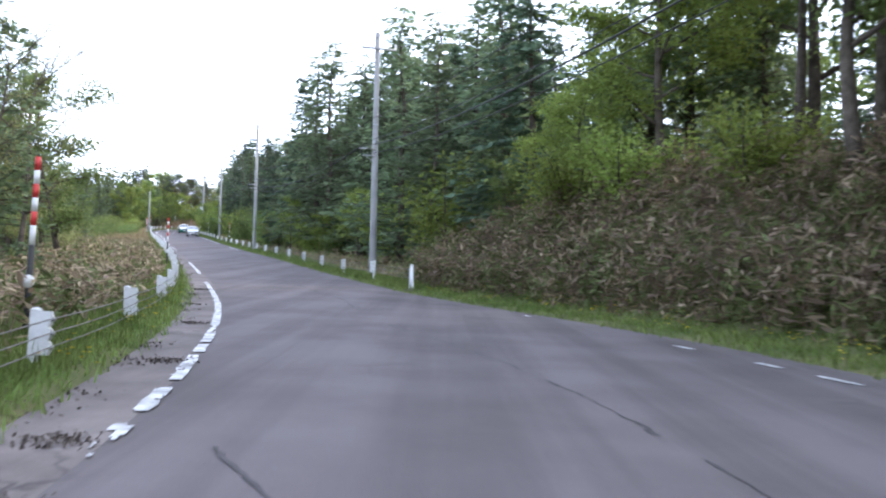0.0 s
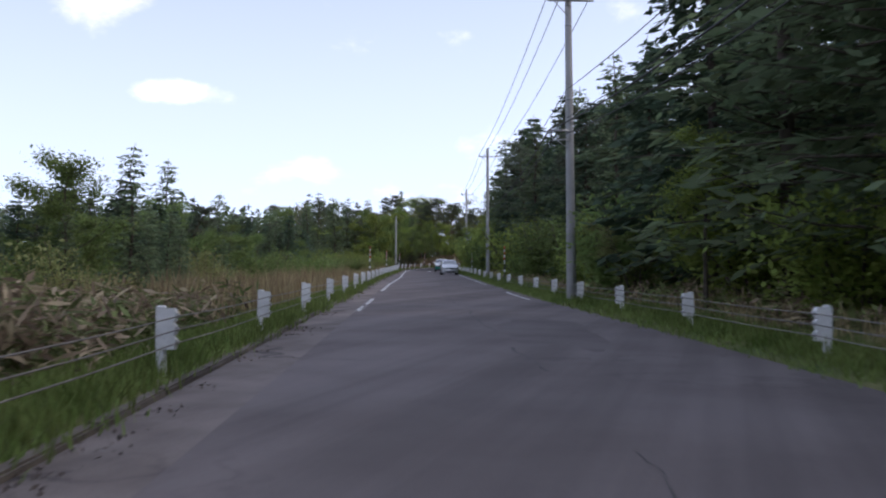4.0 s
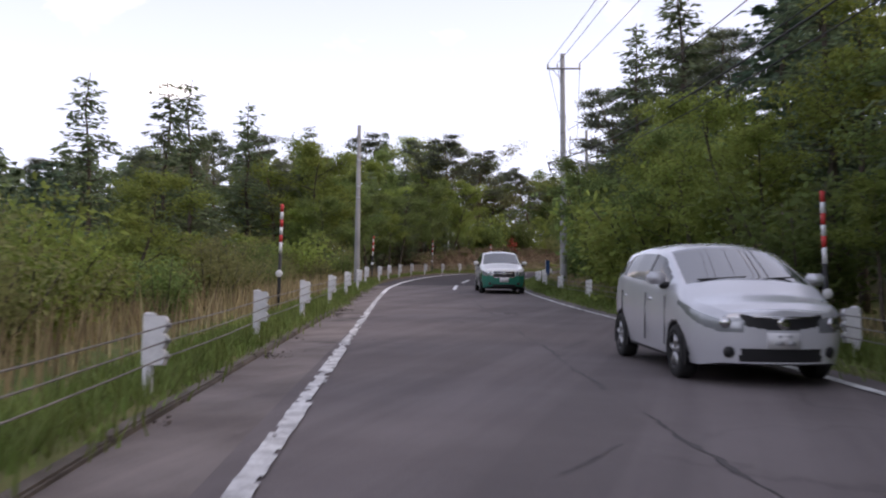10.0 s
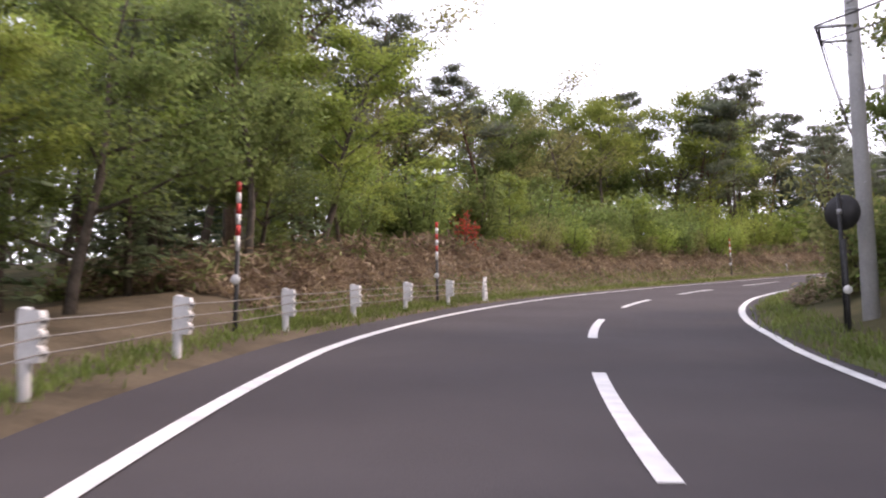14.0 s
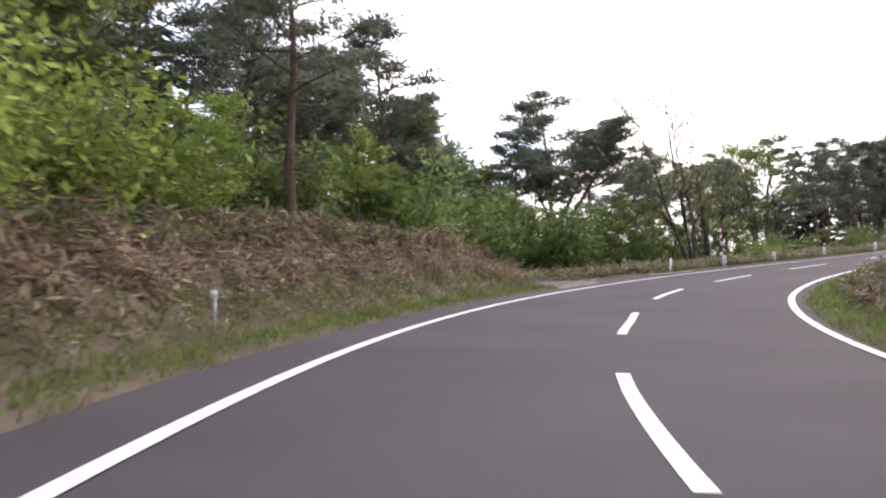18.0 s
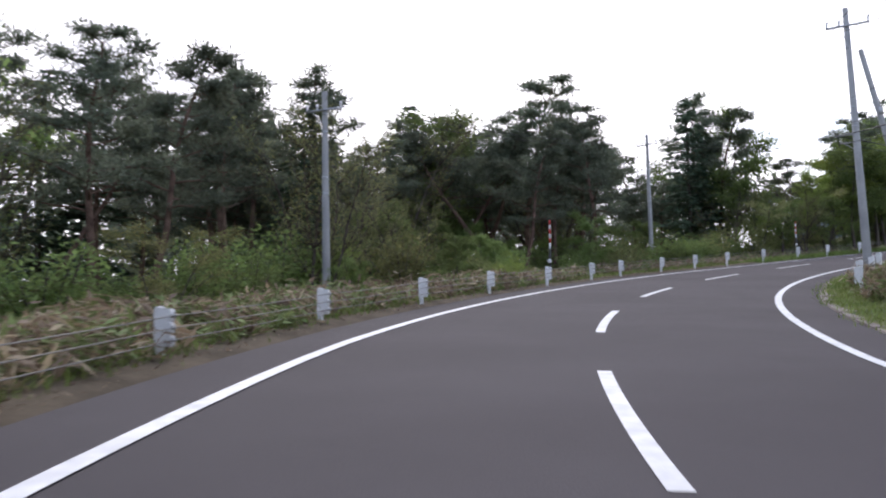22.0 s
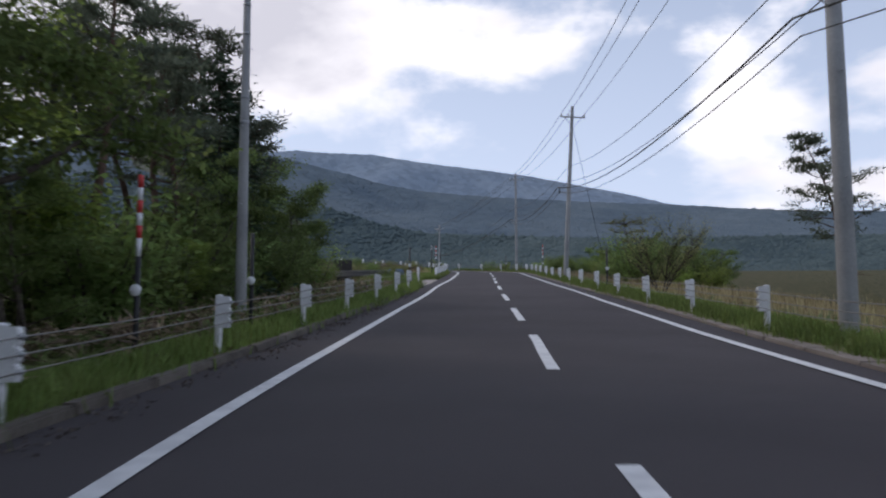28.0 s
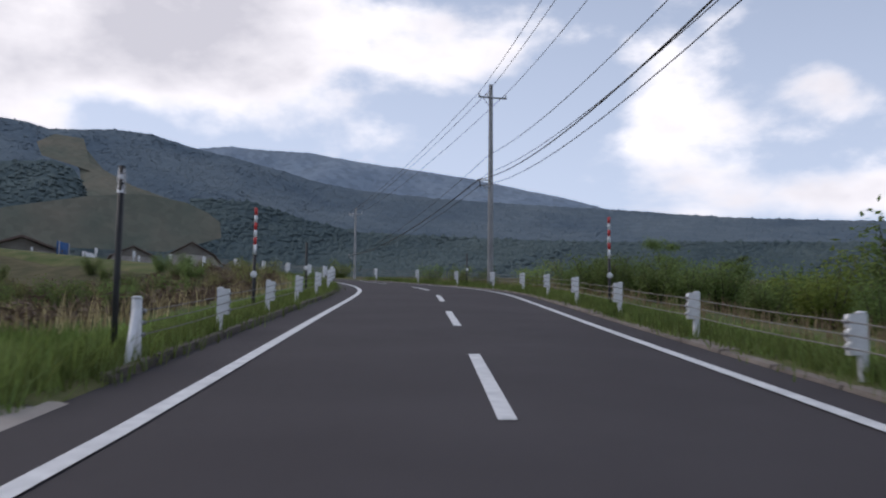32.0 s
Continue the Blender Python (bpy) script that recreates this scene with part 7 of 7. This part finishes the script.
    if tall:
        g0, g1, gw = nose_z - 0.25, nose_z - 0.03, w * 0.47
        gx = nose_x((g0 + g1) / 2, gw * 0.5)
        for y0, y1, z0, z1, x in ((-gw * 0.96, gw * 0.96, g1 - 0.015, g1 + 0.02, nose_x(g1, gw * 0.6)), (-gw * 0.96, gw * 0.96, g0 - 0.02, g0 + 0.015, nose_x(g0, gw * 0.6)), (-gw - 0.015, -gw + 0.03, g0, g1, nose_x(g0, gw)), (gw - 0.03, gw + 0.015, g0, g1, nose_x(g0, gw)), (-gw * 0.95, gw * 0.95, g1 - 0.085, g1 - 0.05, gx)):
            part("grille_frame", box(bmesh.new(), (x - 0.10, y0, z0), (x + 0.018, y1, z1), 0.01), CHROME, thing, "chrome grille frame")
        badge_z, plate_z = g1 - 0.068, 0.47
    else:
        badge_z, plate_z = nose_z - 0.10, 0.40
        part("grille_bar", box(bmesh.new(), (nose_x(badge_z) - 0.06, -w * 0.36, nose_z - 0.045), (nose_x(badge_z) - 0.004, w * 0.36, nose_z - 0.03), 0.006), CHROME, thing)
    part("badge", lathe(bmesh.new(), [(0.065, 0), (0.06, 0.014), (0.03, 0.018)], 16), CHROME, thing, "plain chrome badge").matrix_basis = pose(nose_x(badge_z) + 0.006, 0, badge_z, 0, 90, 0)
    px = nose_x(plate_z + 0.08) + 0.004
    plate = part("number_plate", box(bmesh.new(), (px - 0.03, -0.165, plate_z), (px + 0.012, 0.165, plate_z + 0.165), 0.006), WHITE, thing, "white number plate with plain bars")
    for y, ww, z, hh in ((-0.04, 0.06, 0.13, 0.016), (0.05, 0.06, 0.13, 0.016), (-0.045, 0.09, 0.058, 0.04), (0.075, 0.09, 0.058, 0.04)):
        part("plate_bar", box(bmesh.new(), (px + 0.012, y - ww / 2, plate_z + z - hh / 2), (px + 0.016, y + ww / 2, plate_z + z + hh / 2)), STEEL, plate)
    for sgn in (1, -1):
        lz = nose_z - 0.10
        part("lamp_lens", lathe(bmesh.new(), [(0.052, 0.0), (0.058, 0.014), (0.03, 0.028)], 14), CHROME, thing, "round headlamp reflector").matrix_basis = pose(nose_x(lz, w * 0.66) - 0.002, sgn * w * 0.66, lz, 0, 84, sgn * 24)
        fz = 0.40 if tall else 0.36
        part("fog_light", lathe(bmesh.new(), [(0.05, 0.0), (0.06, 0.014), (0.02, 0.03)], 12), TRIM, thing).matrix_basis = pose(nose_x(fz, w * 0.62) - 0.004, sgn * w * 0.62, fz, 0, 90, sgn * 18)
        xm = L_ / 2 - cowl - 0.42
        mirror_ = part("mirror", box(bmesh.new(), (xm - 0.08, sgn * (w + 0.09) - 0.10, cowl_z + 0.02), (xm + 0.06, sgn * (w + 0.09) + 0.10, cowl_z + 0.165), 0.03), body_mat, thing)
        part("mirror_arm", box(bmesh.new(), (xm - 0.03, min(sgn * w * 0.9, sgn * (w + 0.05)), cowl_z - 0.03), (xm + 0.03, max(sgn * w * 0.9, sgn * (w + 0.05)), cowl_z + 0.05), 0.012), TRIM, mirror_)
        for d in (axles[0] + 1.02, axles[1] - 0.30):
            part("door_handle", box(bmesh.new(), (L_ / 2 - d - 0.1, sgn * w * 0.985 - 0.02, cowl_z - 0.18), (L_ / 2 - d + 0.09, sgn * w * 0.985 + 0.02, cowl_z - 0.145), 0.01), body_mat, thing)
        for d in (axles[0] + 0.38, axles[0] + 1.22, axles[1] - 0.12):
            z0 = 0.34 if d < axles[1] - 0.4 else 0.62
            part("door_gap", box(bmesh.new(), (L_ / 2 - d - 0.004, sgn * w * 0.994 - 0.01, z0), (L_ / 2 - d + 0.004, sgn * w * 0.994 + 0.004, cowl_z - 0.1)), TRIM, thing)
    if two_tone:
        part("door_emblem", lathe(bmesh.new(), [(0.17, 0.0), (0.165, 0.004), (0.12, 0.005)], 24), STEEL, thing, "round grey door emblem").matrix_basis = pose(L_ / 2 - axles[0] - 0.78, -w - 0.003, 0.80, 90, 0, 0)
    part("underbody", box(bmesh.new(), (-L_ * 0.46, -w * 0.80, 0.2), (L_ * 0.47, w * 0.80, 0.55), 0.05), TRIM, thing)
    part("dashboard", box(bmesh.new(), (-L_ * 0.32, -w * 0.7, 0.5), (L_ / 2 - cowl - 0.12, w * 0.7, cowl_z - 0.06), 0.05), TRIM, thing)
    for d in axles:
        x = L_ / 2 - d
        for sgn in (1, -1):
            wheel = new("wheel")
            wheel.parent = thing
            wheel.matrix_basis = pose(x, sgn * (w - 0.10), wheel_r, -90 * sgn, 0, 0)
            part("tyre", lathe(bmesh.new(), [(wheel_r * 0.62, -0.1), (wheel_r * 0.95, -0.1), (wheel_r, -0.06), (wheel_r, 0.06), (wheel_r * 0.95, 0.09), (wheel_r * 0.68, 0.10), (wheel_r * 0.64, 0.06)], 30), TYRE, wheel)
            part("rim", lathe(bmesh.new(), [(wheel_r * 0.62, 0.0), (wheel_r * 0.68, 0.095), (wheel_r * 0.62, 0.098), (wheel_r * 0.56, 0.03), (0.03, 0.04)], 28), TRIM, wheel)
            for k in range(5):
                part("spoke", box(bmesh.new(), (-0.032, 0.02, 0.055), (0.032, wheel_r * 0.63, 0.095), 0.012), ALLOY, wheel).matrix_basis = pose(0, 0, 0, 0, 0, 72 * k)
            arch = bmesh.new()
            arcs = [[arch.verts.new((x + r_ * math.cos(a), sgn * y_, wheel_r + r_ * math.sin(a))) for a in np.linspace(-0.35, math.pi + 0.35, 25)] for r_, y_ in ((wheel_r * 1.24, w * 0.97), (wheel_r * 1.13, w * 0.985), (wheel_r * 1.13, w * 0.55))]
            for p, q in zip(arcs, arcs[1:]):
                for k in range(24):
                    arch.faces.new((p[k], p[k + 1], q[k + 1], q[k]))
            part("wheel_arch", arch, TRIM, thing)
    xw, zw = L_ / 2 - cowl - 0.06, cowl_z + 0.105
    for y in (-0.32, 0.22):
        part("wiper", rod(bmesh.new(), (xw, y - 0.25, zw - 0.02), (xw - 0.05, y + 0.32, zw + 0.015), 0.01, 5), TRIM, thing)
    return thing


def park(ob, s, lat, turn_):
    p = road_xyz(s, lat, 0.012)
    slope = math.degrees(math.atan2(float(np.interp(s + 1, SS, CZ) - np.interp(s - 1, SS, CZ)), 2))
    ob.matrix_basis = pose(p[0], p[1], p[2], 0, slope, heading(s) + 180 + turn_)


park(car("silver compact hatchback facing the oncoming lane", 3.9, 1.70, 1.525, 0.76, 0.88, 1.0, 0.80, 1.68, SILVER, SILVER, 0.295, (0.80, 3.30), False), 152.2, 3.7, 2)
park(car("white and dark green sport utility car on the road", 4.5, 1.76, 1.64, 0.89, 0.99, 1.08, 1.20, 1.92, CARWHITE, CARGREEN, 0.34, (0.92, 3.54), True), 180.1, 3.2, 2)

# ---------------------------------------------------------------- mountains and the slope with the lodge
def forest_far(name, low, high, scale, bump=0.6, cell=0.12, spread_=0.3):
    """Far forest: broad tone, and crowns that differ one from the next."""
    m = material(name, low, high, scale=scale, rough=1, bump=bump, fine=0.11, coords_from="World", spec=0.0)
    n, l = m.node_tree.nodes, m.node_tree.links
    for n_ in n:
        if n_.type == "BUMP":
            n_.inputs["Distance"].default_value = 5.0
    geo = n.new("ShaderNodeNewGeometry")
    vor = n.new("ShaderNodeTexVoronoi"); vor.inputs["Scale"].default_value = cell
    l.new(geo.outputs["Position"], vor.inputs["Vector"])
    tone = n.new("ShaderNodeMapRange"); tone.inputs["To Min"].default_value, tone.inputs["To Max"].default_value = 1 - spread_, 1 + spread_
    sep = n.new("ShaderNodeSeparateColor"); l.new(vor.outputs["Color"], sep.inputs[0]); l.new(sep.outputs[0], tone.inputs["Value"])
    hsv = n.new("ShaderNodeHueSaturation"); l.new(tone.outputs[0], hsv.inputs["Value"])
    bsdf = n["Principled BSDF"]
    l.new(bsdf.inputs["Base Color"].links[0].from_socket, hsv.inputs["Color"]); l.new(hsv.outputs["Color"], bsdf.inputs["Base Color"])
    return m


# Haze is painted into the hill colours, which turn blue-grey with distance.
HILL = forest_far("wooded mountainside with painted haze", (0.105, 0.14, 0.172), (0.17, 0.205, 0.225), 0.006, 0.3, 0.08, 0.08)
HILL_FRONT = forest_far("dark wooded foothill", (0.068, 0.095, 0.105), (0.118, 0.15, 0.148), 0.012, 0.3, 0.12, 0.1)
# Farthest ridge: the strongest haze, mixed into its pale blue base colour.
HILL_FAR = forest_far("distant mountain with painted haze", (0.21, 0.26, 0.32), (0.27, 0.32, 0.37), 0.006, 0.6, 0.05, 0.12)
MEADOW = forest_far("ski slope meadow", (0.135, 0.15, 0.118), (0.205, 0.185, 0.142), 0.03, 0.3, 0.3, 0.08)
# Crowns carry the same painted haze tint as their slopes.
HILL_TREES = material("far crowns with painted haze", (0.11, 0.145, 0.176), (0.172, 0.208, 0.226), scale=0.006, rough=1, bump=0, fine=0.1, island=0.07, coords_from="World", spec=0.0)
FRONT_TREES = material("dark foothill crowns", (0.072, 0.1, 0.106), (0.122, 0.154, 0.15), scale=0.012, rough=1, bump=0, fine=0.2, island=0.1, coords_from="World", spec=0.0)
VIEW_X, VIEW_Y, VIEW_Z = 126.4, 219.4, 43.5


def ridge_place(az, r, el):
    a, e = np.radians(az), np.radians(el)
    return np.stack([VIEW_X - np.sin(a) * r, VIEW_Y + np.cos(a) * r, VIEW_Z + np.tan(e) * r], -1)


def rough_noise(az, u, seed):
    rnd = np.random.RandomState(seed)
    total = 0
    for k in range(1, 7):
        total = total + np.sin(az * rnd.uniform(0.3, 0.7) * k + u * rnd.uniform(1, 3) * k + rnd.uniform(0, 6)) / k
    return total


def ridge(name, label, crest, az0, az1, near_, far_, low, mat, seed, trees, grown=None):
    az = np.arange(az0, az1, -0.12)
    rows_ = np.r_[np.linspace(0, 1, 15), 1.25]
    rnd = np.random.RandomState(seed)
    top = crest(-az)
    tips = trees * np.convolve(rnd.rand(len(az)), np.ones(2) / 2, "same")
    cols__ = []
    for u in rows_:
        r = near_ + (far_ - near_) * u + 0.009 * near_ * rough_noise(az, u * 3, seed) * (u < 1)
        el = low + (top - low) * min(u, 1) ** 1.15 - (1.5 if u > 1 else 0) + 0.14 * rough_noise(az, u * 4, seed + 1) * math.sin(math.pi * min(u, 1))
        cols__.append(ridge_place(az, r, el + (tips if u == 1 else 0)))
    m_ = len(rows_)
    verts = np.stack(cols__, 1).reshape(-1, 3)
    faces = [(i * m_ + j, (i + 1) * m_ + j, (i + 1) * m_ + j + 1, i * m_ + j + 1) for i in range(len(az) - 1) for j in range(m_ - 1)]
    if grown:
        # crowns standing on the slope: small ragged cones, thicker towards the crest
        count, tall_, leaf = grown
        i, j = rnd.randint(0, len(az) - 1, count), rnd.randint(1, 15, count)
        grid = verts.reshape(len(az), m_, 3)
        a_, b_ = rnd.rand(count, 1), rnd.rand(count, 1)
        p = grid[i, j - 1] * (1 - b_) * (1 - a_) + grid[i + 1, j - 1] * (1 - b_) * a_ + grid[i, j] * b_ * (1 - a_) + grid[i + 1, j] * b_ * a_
        hh = tall_ * rnd.uniform(0.6, 1.3, count)
        v, f_ = [], []
        for k in range(5):
            ang = k * 2 * math.pi / 5 + rnd.uniform(0, 0.6, count)
            rr = hh * rnd.uniform(0.4, 0.7, count)
            v.append(p + np.stack([np.cos(ang) * rr, np.sin(ang) * rr, -0.1 * hh], 1))
        v.append(p + np.stack([hh * 0, hh * 0, hh * 0.34], 1) + rnd.normal(0, 0.06, (count, 3)) * hh[:, None])
        v = np.stack(v, 1).reshape(-1, 3)
        base_ = 6 * np.arange(count)[:, None]
        f_ = np.concatenate([base_ + [k, (k + 1) % 5, 5] for k in range(5)]).tolist()
        tagged(mesh_object("hill_trees", v, f_, leaf), "far woods covering the foot of the mountain", "woods", kind="stuff")
    return tagged(mesh_object(name, verts, faces, mat), label, "mountain", kind="structure")


crest_near = keyed((84, 2), (92, 6), (98, 9.2), (103, 11.4), (107.9, 13.1), (109.3, 13.0), (110.5, 12.7), (113.8, 13.0), (115.9, 12.9), (118.4, 12.25), (120.4, 11.9), (123.3, 11.25), (125.3, 10.7), (127.9, 10.25), (132, 9.9), (136.6, 9.6), (143.2, 9.15), (149.5, 8.55), (155.4, 8.15), (170, 7.3), (200, 6.0))
crest_far = keyed((100, 11), (118, 12.2), (120.4, 12.5), (121.6, 12.4), (124.9, 12.35), (127.9, 11.9), (131.9, 11.4), (134.6, 11.0), (139.9, 9.9), (142.5, 9.2), (150, 8.0), (170, 6))
crest_front = keyed((84, 3), (100, 9.3), (107.9, 10.8), (110.9, 11.05), (111.9, 10.7), (112.4, 9.8), (113, 8.0), (116, 7.0), (117.5, 8.6), (118.5, 9.5), (121.7, 9.4), (125, 8.4), (128, 7.85), (140, 7.4), (150, 7.2), (170, 6.4), (200, 5))
ridge("backdrop", "distant mountain ridge in painted blue haze", crest_far, -100, -170, 2400, 3300, 5.0, HILL_FAR, 3, 0.05)
ridge("backdrop", "long forested mountainside under clouds, tinted with painted haze", crest_near, -84, -200, 900, 1800, 5.0, HILL, 4, 0.06, (30000, 6.0, HILL_TREES))
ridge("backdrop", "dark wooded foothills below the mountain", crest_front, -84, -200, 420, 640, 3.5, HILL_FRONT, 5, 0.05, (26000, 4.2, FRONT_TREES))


def slope_patch(name, label, outline, r0, r1, mat):
    """Open meadow lying on the mountainside: the outline runs in (azimuth, elevation)."""
    n = len(outline)
    az = np.array([-p[0] for p in outline]); el = np.array([p[1] for p in outline])
    r = r0 + (r1 - r0) * (el - el.min()) / (el.max() - el.min())
    pts = ridge_place(az, r, el)
    mid = ridge_place(np.array([az.mean()]), np.array([(r0 + r1) / 2]), np.array([el.mean()]))
    return tagged(mesh_object(name, np.concatenate([mid, pts]), [(0, 1 + k, 1 + (k + 1) % n) for k in range(n)], mat), label, "meadow", kind="structure")


slope_patch("ski_slope", "open ski slope meadow on the mountain", ((109.9, 12.0), (110.8, 12.5), (112.3, 12.4), (112.5, 11.8), (113.4, 10.8), (115.5, 9.75), (117.0, 9.4), (115.5, 8.0), (112.5, 8.0), (112.2, 10.7), (111.8, 11.1), (110.2, 11.3)), 720, 860, MEADOW)
slope_patch("ski_slope", "broad grassy foot of the ski slope", ((108.5, 8.4), (112.5, 9.25), (115.5, 9.6), (117.9, 9.25), (119.2, 8.7), (119.9, 8.2), (120.0, 7.3), (117, 6.4), (112, 6.4), (108, 6.6), (106.5, 7.6)), 395, 415, MEADOW)

LODGEWALL = material("lodge wall", (0.28, 0.25, 0.22), (0.42, 0.39, 0.35), scale=0.5, rough=0.9, bump=0.1)
ROOF = material("brown roof sheet", (0.09, 0.06, 0.05), (0.16, 0.11, 0.09), scale=0.8, rough=0.8, bump=0.2)


def house(label, x, y, turn_, length, depth, wall_h, roof_h):
    z = float(ground_z([x], [y])[0])
    thing = tagged(new("house"), label, "house")
    part("wall", box(bmesh.new(), (-length / 2, -depth / 2, -2), (length / 2, depth / 2, wall_h), 0.03), LODGEWALL, thing)
    bm = bmesh.new()
    a = [bm.verts.new((sx * (length / 2 + 0.5), y_, z_)) for sx in (-1, 1) for y_, z_ in ((-depth / 2 - 0.6, wall_h - 0.1), (0, wall_h + roof_h), (depth / 2 + 0.6, wall_h - 0.1), (depth / 2 + 0.6, wall_h + 0.1), (0, wall_h + roof_h + 0.25), (-depth / 2 - 0.6, wall_h + 0.1))]
    for k in range(6):
        bm.faces.new((a[k], a[(k + 1) % 6], a[6 + (k + 1) % 6], a[6 + k]))
    bm.faces.new(a[:6][::-1]); bm.faces.new(a[6:])
    part("roof", bm, ROOF, thing, flat=True)
    for sx in (-1, 1):
        bm = bmesh.new()
        bm.faces.new([bm.verts.new(p) for p in ((sx * length / 2, -depth / 2, wall_h), (sx * length / 2, depth / 2, wall_h), (sx * length / 2, 0, wall_h + roof_h))])
        bmesh.ops.solidify(bm, geom=bm.faces[:], thickness=0.1)
        part("gable", bm, LODGEWALL, thing, flat=True)
    for k in range(int(length / 3)):
        px = -length / 2 + 1.5 + 3 * k
        for sy in (-1, 1):
            win = part("window", box(bmesh.new(), (px - 0.6, sy * depth / 2 - 0.06, 1.0), (px + 0.6, sy * depth / 2 + 0.06, 2.2), 0.02), WHITE, thing)
            part("pane", box(bmesh.new(), (px - 0.5, sy * depth / 2 - 0.08, 1.1), (px + 0.5, sy * depth / 2 + 0.08, 2.1)), GLASS, win)
    thing.matrix_basis = pose(x, y, z, 0, 0, turn_)
    return thing


house("pale ski lodge with a shallow brown roof", 352, 96, -35, 22, 10, 4.2, 3.0)
house("low pale building near the ski lodge", 322, 128, -20, 14, 8, 3.4, 2.0)
house("long low shed with a brown roof", 239, 179.6, -20, 16, 7, 2.2, 1.3)


def billboard(label, x, y, turn_, wide, tall, mat, bars):
    z = float(ground_z([x], [y])[0])
    thing = tagged(new("billboard"), label, "billboard")
    part("board", box(bmesh.new(), (-wide / 2, -0.05, 1.2), (wide / 2, 0.05, 1.2 + tall), 0.02), mat, thing)
    for sx in (-0.4, 0.4):
        part("leg", box(bmesh.new(), (sx * wide - 0.06, 0.05, -0.5), (sx * wide + 0.06, 0.15, 1.2 + tall), 0.01), STEEL, thing)
    for k in range(bars):
        part("text_bar", box(bmesh.new(), (-wide * 0.38, -0.07, 1.2 + tall * (0.2 + 0.3 * k)), (wide * (0.3 - 0.1 * k), -0.05, 1.2 + tall * (0.32 + 0.3 * k))), BLACK if mat is WHITE else WHITE, thing)
    thing.matrix_basis = pose(x, y, z, 0, 0, turn_)


billboard("blue roadside billboard with white bars", 230, 178.5, 130, 2.6, 1.9, BLUE, 2)
billboard("white roadside billboard with dark bars", 229.5, 175.8, 130, 3.2, 1.7, WHITE, 2)
